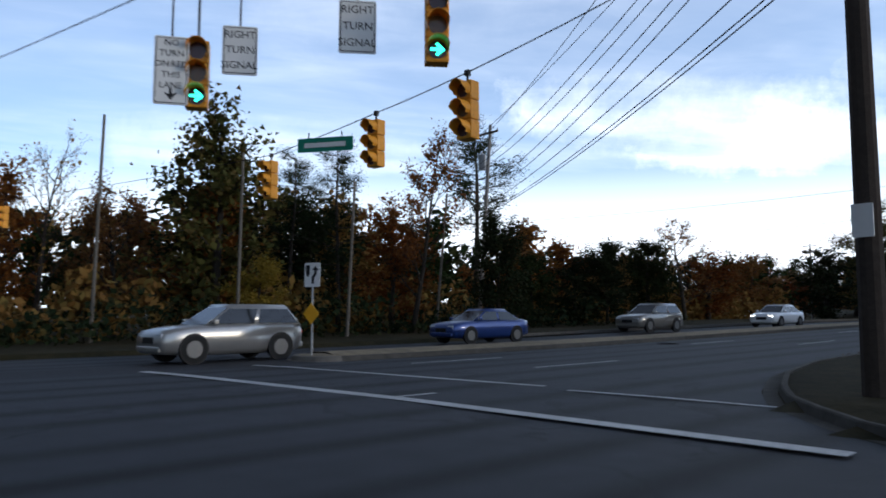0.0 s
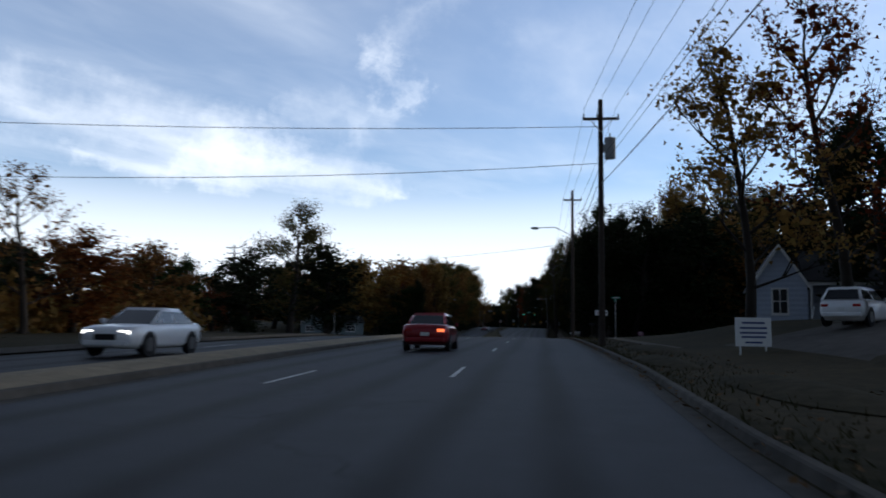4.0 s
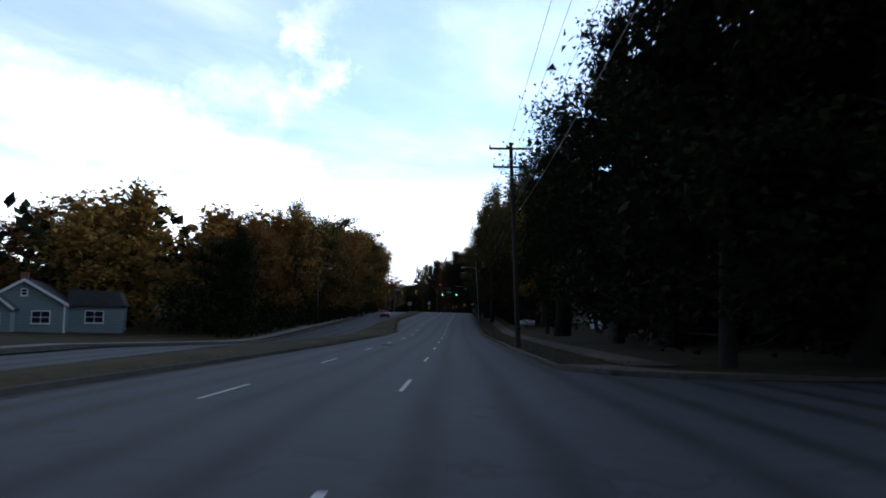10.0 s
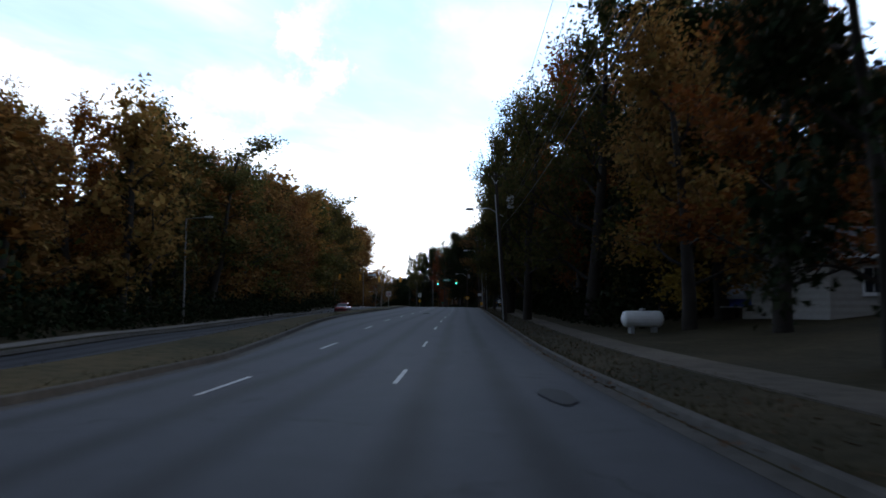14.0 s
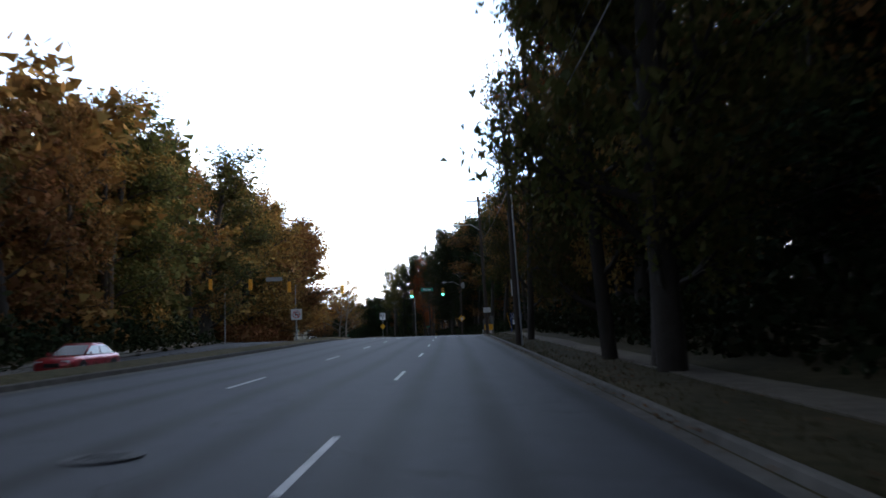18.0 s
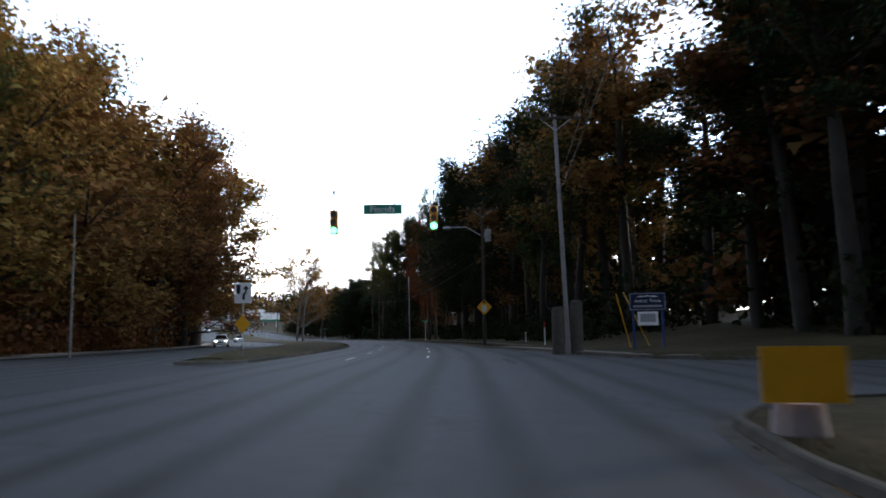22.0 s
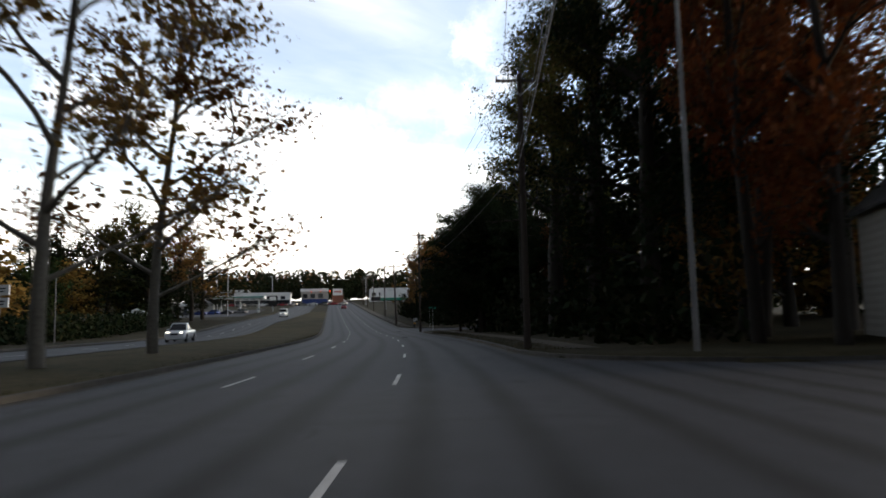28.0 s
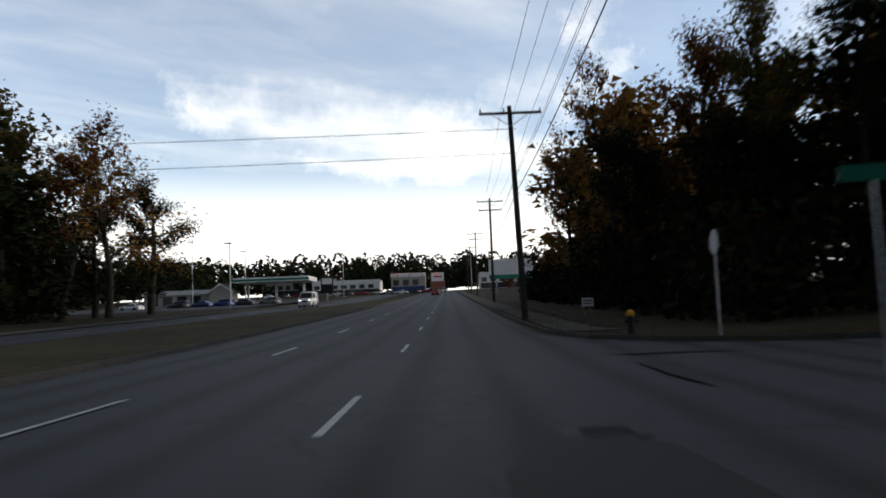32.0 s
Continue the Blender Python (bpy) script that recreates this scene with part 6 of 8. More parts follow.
def car(kind, s, u, turn, paint, label, on=False, indicator=False, v=0.02, group=""):
    L, w, H, belt, hood, deck, (b0, b1), (r0, r1) = CARS[kind]
    ob = stand("car" if kind in ("sedan", "hatch", "suv") else kind, s, u, turn, v, label, {"van": "van", "pickup": "pickup truck"}.get(kind, "car"), group)
    f, r = L / 2, -L / 2
    st = [(r, 0.42, deck - 0.22, w * 0.8), (r + 0.08, 0.3, deck - 0.05, w * 0.93), (r + 0.4, 0.24, deck, w), (b0 + 0.3, 0.2, belt, w), (0, 0.2, belt, w), (b1 - 0.1, 0.2, belt - 0.02, w), (b1 + 0.5, 0.2, belt - 0.05, w * 0.99), (f - 0.45, 0.22, (hood + belt) / 2 - 0.02, w * 0.97), (f - 0.14, 0.24, hood, w * 0.93), (f, 0.3, hood - 0.14, w * 0.8)]
    if kind == "pickup":
        st[3], st[4] = (b0, 0.3, deck, w), (b0 + 0.3, 0.3, belt, w)
    rings = []
    for y, zb, zt, hw in st:
        half = [(0.0, zb), (hw * 0.82, zb), (hw * 0.97, zb + 0.14), (hw, zb + (zt - zb) * 0.55), (hw * 0.975, zt - 0.08), (hw * 0.9, zt), (hw * 0.5, zt + 0.025), (0.0, zt + 0.03)]
        rings.append([(x, y, z) for x, z in half] + [(-x, y, z) for x, z in half[-2:0:-1]])
    body = part("body", loft(rings), paint, ob)
    # cabin with pillars, then panes a little proud of it
    cw, rw = w * 0.9, w * 0.7 if kind != "van" else w * 0.86
    base = [(-cw, b0), (cw, b0), (cw, b1), (-cw, b1)]
    roof = [(-rw, r0), (rw, r0), (rw, r1), (-rw, r1)]
    mid = H - 0.07
    rg = [[(x, y, belt - 0.03) for x, y in base], [(x, y, mid) for x, y in roof], [(x * 0.9, y * 0.94 + (r0 + r1) * 0.03, H) for x, y in roof]]
    cab = part("cabin", loft(rg), paint, ob)

    def pane(name, a, b, c, d, inset=(0.07, 0.1)):
        a, b, c, d = map(Vector, (a, b, c, d))
        n = (b - a).cross(d - a).normalized() * 0.012
        q = [a.lerp(b, inset[0]).lerp(d.lerp(c, inset[0]), inset[1]), b.lerp(a, inset[0]).lerp(c.lerp(d, inset[0]), inset[1]), c.lerp(d, inset[0]).lerp(b.lerp(a, inset[0]), inset[1]), d.lerp(c, inset[0]).lerp(a.lerp(b, inset[0]), inset[1])]
        bm = bmesh.new()
        lo, hi = [bm.verts.new(p - n * 0.5) for p in q], [bm.verts.new(p + n) for p in q]
        bm.faces.new(hi)
        for i in range(4):
            bm.faces.new((lo[i], lo[(i + 1) % 4], hi[(i + 1) % 4], hi[i]))
        return part(name, bm, GLASS_CAR, cab)

    zb = belt - 0.03
    P = lambda p, z: (p[0], p[1], z)
    pane("rear_window", P(base[0], zb), P(base[1], zb), P(roof[1], mid), P(roof[0], mid))
    pane("windscreen", P(base[2], zb), P(base[3], zb), P(roof[3], mid), P(roof[2], mid), (0.05, 0.06))
    cuts = (0, 0.5, 1) if kind != "pickup" else (0, 1)
    if kind == "van":
        cuts = (0.62, 0.8, 1)
    for sg in (-1, 1):
        for c0, c1 in zip(cuts, cuts[1:]):
            la = lambda t: (sg * cw, b0 + (b1 - b0) * t, zb)
            ra = lambda t: (sg * rw, r0 + (r1 - r0) * t, mid)
            q = (la(c0), la(c1), ra(c1), ra(c0)) if sg > 0 else (la(c1), la(c0), ra(c0), ra(c1))
            pane("side_window", *q, (0.05, 0.12))
        part("mirror", box(sg * cw - 0.04 + sg * 0.1, b1 - 0.35, belt, sg * cw + 0.04 + sg * 0.14, b1 - 0.2, belt + 0.15, 0.03), paint, ob)
    R = 0.33 if kind in ("sedan", "hatch") else 0.37
    for sg in (-1, 1):
        for y in (r + L * 0.19, f - L * 0.2):
            bm = rod((sg * (w - 0.2), y, R), (sg * (w + 0.012), y, R), R, sides=20)
            tyre = part("tyre", bm, TYRE, ob)
            rim = part("rim", rod((sg * (w - 0.1), y, R), (sg * (w + 0.02), y, R), R * 0.64, sides=16), RIM, tyre)
            # a black disc stands in for the shaded hollow round each wheel
            part("arch", rod((sg * (w - 0.12), y, R + 0.01), (sg * (w + 0.004), y, R + 0.01), R + 0.06, sides=20), BLACK, ob)
    for sg in (-1, 1):
        ht = belt - 0.2 if kind != "van" else 1.0
        part("tail_lamp", box(sg * w * 0.68 - 0.15, r - 0.01, deck - 0.27, sg * w * 0.68 + 0.13, r + 0.16, deck - 0.16, 0.03), TAIL_ON if indicator and sg > 0 else TAIL, ob)
        part("headlamp", box(sg * w * 0.62 - 0.17, f - 0.3, hood - 0.2, sg * w * 0.62 + 0.17, f - 0.02, hood - 0.06, 0.03), LAMP_ON if on else HEAD, ob)
    part("grille", box(-0.34, f - 0.1, hood - 0.34, 0.34, f + 0.015, hood - 0.16, 0.02), BLACK, ob)
    part("rear_plate", box(-0.16, r - 0.025, 0.56, 0.16, r + 0.05, 0.7), SIGN_WHITE, ob)
    part("rear_bumper", box(-w * 0.84, r - 0.03, 0.34, w * 0.84, r + 0.2, 0.5, 0.04), paint, ob)
    part("front_bumper", box(-w * 0.76, f - 0.2, 0.3, w * 0.76, f + 0.02, 0.46, 0.04), paint, ob)
    if kind == "van":
        for x in (-0.6, 0.6):
            part("roof_rack", box(x - 0.03, -2.2, H + 0.02, x + 0.03, 0.6, H + 0.1), STEEL, ob)
        for y in (-2.0, -0.8, 0.4):
            part("roof_rack", box(-0.7, y - 0.03, H + 0.06, 0.7, y + 0.03, H + 0.12), STEEL, ob)
    return ob


SILVER, BLUE, WHITE = car_paint("silver", (0.4, 0.39, 0.37), 0.6), car_paint("blue", (0.02, 0.05, 0.2)), car_paint("white", (0.75, 0.75, 0.75), 0.0)
RED, GREY, DARK = car_paint("red", (0.28, 0.012, 0.02)), car_paint("grey", (0.22, 0.21, 0.19), 0.5), car_paint("dark", (0.025, 0.027, 0.03))
car("suv", -46.2, -10.9, 184, SILVER, "silver estate car turning across the junction", group="cars on the far carriageway")
car("sedan", -33.0, -13.6, 180, BLUE, "dark blue saloon waiting beyond the median", group="cars on the far carriageway")
car("suv", -18.5, -14.4, 180, GREY, "grey-brown estate car on the far carriageway", group="cars on the far carriageway")
car("sedan", -6.5, -12.4, 180, WHITE, "white saloon on the far carriageway", True, group="cars on the far carriageway")
car("sedan", 1.0, -4.1, 0, RED, "dark red saloon with a lit indicator in the middle lane", indicator=True)
car("hatch", 2.2, 12.9, -40, WHITE, "white hatchback parked on the house's drive", v=None)
car("van", 270, 15.4, -90, WHITE, "white panel van with a roof rack on the side street", v=None)
car("sedan", 211, -17.0, 180, RED, "red saloon on the far carriageway", v=DIP(211))
car("suv", 352, -24.5, 184, WHITE, "white car with lit headlamps on the far carriageway", True, v=0.0)
car("pickup", 447, -21.5, 181, WHITE, "white pickup truck with lit headlamps", True, v=0.0)
car("van", 566, -19.5, 180, WHITE, "white delivery van with lit headlamps", True, v=0.0)
car("sedan", 640, -3.0, 0, RED, "small red saloon far down the road")


# ---- houses and the shops at the road's end ----
def siding(name, c):
    """Lapped boards: narrow shadow lines at board width."""
    m = mat(name, c, 0.75, var=0.12, scale=2.0)
    n, l = m.node_tree.nodes, m.node_tree.links
    co, sepn, w, b = n.new("ShaderNodeTexCoord"), n.new("ShaderNodeSeparateXYZ"), n.new("ShaderNodeMath"), n.new("ShaderNodeBump")
    l.new(co.outputs["Object"], sepn.inputs[0])
    w.operation = "PINGPONG"
    w.inputs[1].default_value = 0.16
    l.new(sepn.outputs[2], w.inputs[0])
    l.new(w.outputs[0], b.inputs["Height"])
    b.inputs["Strength"].default_value, b.inputs["Distance"].default_value = 0.6, 0.2
    l.new(b.outputs[0], n["Principled BSDF"].inputs["Normal"])
    return m


TEAL, PALE_BLUE, CREAM = siding("teal_siding", (0.2, 0.25, 0.255)), siding("pale_blue_siding", (0.44, 0.5, 0.6)), siding("cream_siding", (0.36, 0.33, 0.29))
TRIM = mat("white_trim", (0.75, 0.75, 0.73), 0.6, var=0.08, scale=3)
SHINGLE = mat("shingle", (0.07, 0.068, 0.068), 0.9, var=0.3, scale=5, bump=0.6, bump_scale=18)
PANE = mat("window_pane", (0.02, 0.024, 0.03), 0.06, var=0.05, scale=1, spec=0.6)
BRICK = mat("brick_wall", (0.24, 0.1, 0.07), 0.9, var=0.3, scale=6, bump=0.4)


def window(house, x, z, w, h, y, n=2):
    fr = part("window", box(x - w / 2 - 0.08, y - 0.05, z - h / 2 - 0.08, x + w / 2 + 0.08, y + 0.02, z + h / 2 + 0.08), TRIM, house)
    for i in range(n):
        x0 = x - w / 2 + w * i / n + 0.03
        for k in range(2):
            part("pane", box(x0, y - 0.06, z - h / 2 + h * k / 2 + 0.03, x0 + w / n - 0.06, y - 0.045, z - h / 2 + h * (k + 1) / 2 - 0.03), PANE, fr)
    part("sill", box(x - w / 2 - 0.12, y - 0.1, z - h / 2 - 0.14, x + w / 2 + 0.12, y, z - h / 2 - 0.08), TRIM, fr)


def gable(house, w, d, eave, ridge, wall, x=0.0, y=0.0, over=0.35):
    """A gabled block whose gable looks to -y."""
    out = [(x - w / 2, -0.6), (x + w / 2, -0.6), (x + w / 2, eave), (x, ridge), (x - w / 2, eave)]
    part("wall", plate(out, y, y + d), wall, house)
    k = (ridge - eave) / (w / 2)
    for sg in (-1, 1):
        e = (x + sg * (w / 2 + over), eave - over * k)
        o = [(x, ridge + 0.02), e, (e[0], e[1] + 0.16), (x, ridge + 0.18)]
        part("roof", plate(o, y - over, y + d + over), SHINGLE, house)
        o2 = [(x, ridge - 0.12), (e[0], e[1] - 0.14), (e[0], e[1] + 0.17), (x, ridge + 0.19)]
        part("gable_trim", plate(o2, y - over - 0.04, y - over - 0.004), TRIM, house)


h1 = stand("house", 119, -43.5, 20, None, "small grey-green weatherboard bungalow with white trim", "house")
gable(h1, 7.6, 9, 2.9, 5.2, TEAL)
gable(h1, 3.4, 2.0, 2.5, 3.9, TEAL, -2.4, -2.0)
part("wing_wall", box(3.8, 2.0, -0.6, 9.0, 8.0, 2.8), TEAL, h1)
part("wing_roof", plate([(3.8, 2.7), (9.3, 2.7), (8.6, 4.2), (3.8, 4.4)], 1.6, 8.4), SHINGLE, h1)
window(h1, 1.6, 1.5, 1.6, 1.2, 0)
window(h1, 6.3, 1.55, 1.7, 1.2, 2.0)
window(h1, 0, 4.0, 0.5, 0.6, 0, 1)
window(h1, -2.4, 1.4, 1.5, 1.0, -2.0)
part("chimney", box(-1.2, 4, 4.2, -0.5, 4.7, 6.2), BRICK, h1)
for x in (-4.0, 3.7):
    part("corner_board", box(x - 0.06, -0.05, -0.4, x + 0.1, 0.06, 2.9), TRIM, h1)

h2 = stand("house", 21.5, 16.2, -12, None, "pale blue weatherboard cottage with a steep gable and porch", "house")
gable(h2, 3.3, 6, 2.4, 4.9, PALE_BLUE, over=0.2)
window(h2, 0, 1.3, 0.9, 1.6, 0)
part("wing_wall", box(1.7, 1.8, -0.6, 9.5, 8, 2.8), PALE_BLUE, h2)
part("wing_roof", plate([(1.7, 2.8), (9.9, 2.8), (9.9, 4.9), (1.7, 4.9)], 4.4, 4.8), SHINGLE, h2)
bm = bmesh.new()
q = [bm.verts.new(p) for p in ((1.6, 0.0, 2.55), (9.9, 0.0, 2.55), (9.9, 4.6, 4.9), (1.6, 4.6, 4.9), (1.6, 0.0, 2.7), (9.9, 0.0, 2.7), (9.9, 4.6, 5.05), (1.6, 4.6, 5.05))]
for fc in ((0, 1, 2, 3), (7, 6, 5, 4), (0, 4, 5, 1), (1, 5, 6, 2), (2, 6, 7, 3), (3, 7, 4, 0)):
    bm.faces.new([q[i] for i in fc])
part("porch_roof", bm, SHINGLE, h2)
part("porch_beam", box(1.7, 0.1, 2.35, 9.8, 0.25, 2.58), TRIM, h2)
for x in (1.9, 4.4, 7.0, 9.6):
    part("porch_post", box(x - 0.07, 0.1, -0.3, x + 0.07, 0.24, 2.4), TRIM, h2)
part("porch_rail", box(4.4, 0.12, 0.75, 9.6, 0.2, 0.85), TRIM, h2)
part("stair_rail", rod((2.0, 0.0, 0.95), (1.7, -1.3, 0.2), 0.05, sides=6), TRIM, h2)
part("porch_floor", box(1.7, 0.0, -0.5, 9.8, 2.0, 0.15), CONCRETE, h2)
window(h2, 5.8, 1.5, 1.4, 1.2, 1.8)

h3 = stand("house", 143, 22.4, 12, None, "low cream house with a dark roof among the trees", "house")
part("wall", box(-5.5, 0, -0.6, 5.5, 7, 2.5), CREAM, h3)
bm = bmesh.new()
q = [bm.verts.new(c) for c in ((-6.0, -0.6, 2.45), (6.0, -0.6, 2.45), (6.0, 3.5, 4.3), (-6.0, 3.5, 4.3), (-6.0, 7.6, 2.45), (6.0, 7.6, 2.45))]
for fc in ((0, 1, 2, 3), (3, 2, 5, 4), (0, 3, 4), (1, 5, 2), (0, 4, 5, 1)):
    bm.faces.new([q[i] for i in fc])
part("roof", bm, SHINGLE, h3)
part("eaves_board", box(-6.0, -0.66, 2.3, 6.0, -0.6, 2.46), TRIM, h3)
window(h3, -3.2, 1.3, 1.0, 1.2, 0)
window(h3, 3.4, 1.3, 1.0, 1.2, 0)
part("door", box(-0.5, -0.04, -0.3, 0.4, 0.02, 1.9), TRIM, h3)
shed = stand("garden_shed", 126.6, 16.9, 10, None, "small pale gabled garden shed on the lawn", "shed")
gable(shed, 2.7, 3.2, 1.75, 2.6, mat("shed_boards", (0.5, 0.55, 0.66), 0.7, var=0.1, scale=2), over=0.15)

h4 = stand("house", 396.0, 19.9, -16, None, "tall cream weatherboard house with a steep gable", "house")
gable(h4, 6.4, 7, 5.4, 8.5, CREAM)
for x, z in ((-1.5, 5.0), (1.5, 5.0), (-1.5, 2.0), (1.5, 2.0)):
    window(h4, x, z, 1.0, 1.4, 0)
h5 = stand("house", 463.6, 16.2, 0, None, "bungalow with a white-trimmed porch gable behind the pines, shade put into its walls", "house")
# board colour darkened to carry the shade behind the bushes
gable(h5, 9.6, 4, 2.9, 4.9, mat("shaded_boards", (0.03, 0.034, 0.038), 0.85, var=0.3, scale=3, bump=0.3))
bm = rod((-5.0, -1.2, 3.3), (-3.9, -1.2, 4.62), 0.07, sides=6)
rod((-3.9, -1.2, 4.62), (-2.8, -1.2, 3.4), 0.07, sides=6, bm=bm)
part("porch_bargeboard", bm, TRIM, h5)
part("porch_roof", plate([(-5.0, 3.32), (-3.9, 4.64), (-2.8, 3.42), (-2.8, 3.32), (-3.9, 4.5), (-5.0, 3.22)], -1.18, 0.0), SHINGLE, h5)
for x in (-4.9, -2.9):
    part("porch_post", box(x - 0.07, -1.15, -0.4, x + 0.07, -1.01, 3.3), TRIM, h5)
for x in (-3.2, -1.2, 0.4, 2.2):
    window(h5, x, 1.9, 0.9, 1.4, 0)
h6 = stand("house", 520, -44, 15, None, "small white block building before the trees", "house")
gable(h6, 4.5, 5, 2.4, 3.4, TRIM)
window(h6, 0.5, 1.3, 1.0, 1.0, 0)
h7 = stand("house", 96, -62, 35, None, "white bungalow half hidden by trees", "house")
gable(h7, 8, 8, 2.6, 4.6, TRIM)
window(h7, -1.8, 1.4, 1.2, 1.2, 0)
window(h7, 1.8, 1.4, 1.2, 1.2, 0)

# filling station with its canopy
patch("car_park", [(575, -31), (650, -31), (650, -75), (575, -75)], 0.04, ASPHALT, "asphalt car park before the filling station", 10, "car park")
gs = stand("filling_station", 618, -52, 0, None, "low filling station shop with white fascia", "shop")
part("wall", box(-12, 0, -0.5, 2, 10, 3.2), CREAM, gs)
part("fascia", box(-12.3, -0.3, 2.7, 2.3, 10.2, 3.6), TRIM, gs)
for x in (-10, -7, -4, -1):
    part("shop_window", box(x - 1.0, -0.06, 0.5, x + 1.0, 0.02, 2.4), PANE, gs)
gable(gs, 5, 4, 3.0, 4.6, CREAM, 4.5, -1)
cn = stand("canopy", 622, -37, 0, None, "white flat canopy with a green stripe over fuel pumps", "canopy")
part("roof_slab", box(-8, -5, 4.6, 8, 5, 5.6, 0.05), TRIM, cn)
part("stripe", box(-8.03, -5.04, 4.85, 8.03, -5.005, 5.25), SIGN_GREEN, cn)
for x in (-6, 0, 6):
    part("column", box(x - 0.2, -0.2, -0.3, x + 0.2, 0.2, 4.6), TRIM, cn)
    pm = part("fuel_pump", box(x - 0.4, -1.2, 0, x + 0.4, -0.7, 1.6, 0.04), SIGN_WHITE, cn)
    part("screen", box(x - 0.25, -1.22, 1.0, x + 0.25, -1.195, 1.35), PANE, pm)
pl = stand("price_sign", 628, -27, 0, None, "dark and white price sign on a post at the filling station", "sign board")
part("board", box(-1.4, -0.2, 1.6, 1.4, 0.2, 5.2, 0.04), BLACK, pl)
part("panel", box(-1.1, -0.23, 3.6, 1.1, -0.205, 4.9), SIGN_WHITE, pl)
part("post", box(-0.2, -0.1, -0.3, 0.2, 0.1, 1.7), STEEL, pl)
for s, u, h in ((613, -52, 13.5), (627, -45, 12.0), (585, -36, 11), (690, -32, 13), (705, 8, 12)):
    lp = stand("lamp_post", s, u, 0, None, "tall grey car-park lamp post", "lamp post", "car-park lamps")
    part("shaft", rod((0, 0, -0.2), (0, 0, h), 0.12, 0.08, 8), STEEL, lp)
    part("head", box(-1.0, -0.2, h - 0.15, 0.3, 0.2, h + 0.05, 0.05), STEEL, lp)
for k, (s, u, c, kind) in enumerate(((600, -50, DARK, "suv"), (602, -46.5, BLUE, "sedan"), (604, -43, BLUE, "suv"), (606, -39.5, DARK, "sedan"), (598, -58, WHITE, "sedan"), (610, -35.5, GREY, "suv"))):
    car(kind, s, u, 70, c, "parked car in the filling station's car park", v=None, group="parked cars")
# shops and billboards at the far crossing
for s, u, w, d, h, m, lab in ((765, -16, 14, 10, 8, CREAM, "pale two-storey shop with a blue ground floor"), (790, -45, 30, 14, 6, TRIM, "long low white shop building"), (800, 30, 30, 14, 7, TRIM, "white shop building at the far crossing"), (860, -80, 40, 18, 8, CREAM, "long pale warehouse shop")):
    sh = stand("shop", s, u, 0, None, lab, "shop")
    part("wall", box(-w / 2, 0, -1, w / 2, d, h), m, sh)
    part("fascia", box(-w / 2 - 0.2, -0.25, h - 1.2, w / 2 + 0.2, 0, h + 0.3), TRIM, sh)
    part("lower_wall", box(-w / 2 + 0.3, -0.06, 0, w / 2 - 0.3, -0.005, h * 0.36), SIGN_BLUE if s == 765 else PANE, sh)
    for i in range(int(w // 4)):
        x = -w / 2 + 2 + i * 4
        part("shop_window", box(x - 1.2, -0.1, h * 0.42, x + 1.2, -0.062, h * 0.7), PANE, sh)
rb = stand("shop", 772, -4, 0, None, "orange-brick shop corner with a white sign", "shop")
part("wall", box(-3, 0, -1, 3, 8, 5), BRICK, rb)
part("sign_panel", box(-2.6, -0.2, 4.6, 2.6, 0.0, 8.2), TRIM, rb)
part("letter_bar", box(-1.8, -0.24, 6.2, 1.8, -0.205, 6.8), SIGN_RED, rb)
bb = stand("billboard", 613, 13, 0, None, "white billboard with a green strip beside the road", "billboard")
part("panel", box(-4.5, -0.2, 3.0, 4.5, 0.2, 7.0), SIGN_WHITE, bb)
part("strip", box(-4.5, -0.23, 3.0, 4.5, -0.205, 3.8), SIGN_GREEN, bb)
for x in (-3, 3):
    part("post", box(x - 0.15, -0.1, -0.3, x + 0.15, 0.1, 3.0), STEEL, bb)
for u in (-16, -12, -8, -3.5):
    signal_head(700, u, 6.2, 0, "red", False, "distant traffic signal with the red lens lit", wire_v=7.2)
cable("span_wire", at(700, -34, 8), at(700, 10, 8), 0.6, 0.014)
for k in range(14):
    kind, c, nm = (("sedan", WHITE, "white"), ("suv", DARK, "dark"), ("sedan", RED, "red"), ("suv", SILVER, "silver"), ("sedan", GREY, "grey"))[k % 5]
    car(kind, 716 + (k % 3) * 3.4, -62 + k * 4.6, 90, c, nm + " car waiting at the far crossing", on=k % 4 == 0, group="cars at the far crossing")
pk = stand("marker_board", 505, -52, 0, None, "low white marker board at a driveway", "sign board")
part("board", box(-0.5, -0.03, 0.2, 0.5, 0.03, 1.3), SIGN_WHITE, pk)
part("post", box(-0.04, 0.03, -0.2, 0.04, 0.1, 0.6), STEEL, pk)

# drive and grass mounds at the first house
patch("driveway", [(-23, 2.5), (4, 3.3), (6, 22), (-22, 20)], 0.03, CONCRETE_DARK, "worn concrete drive and forecourt", 14, "driveway")
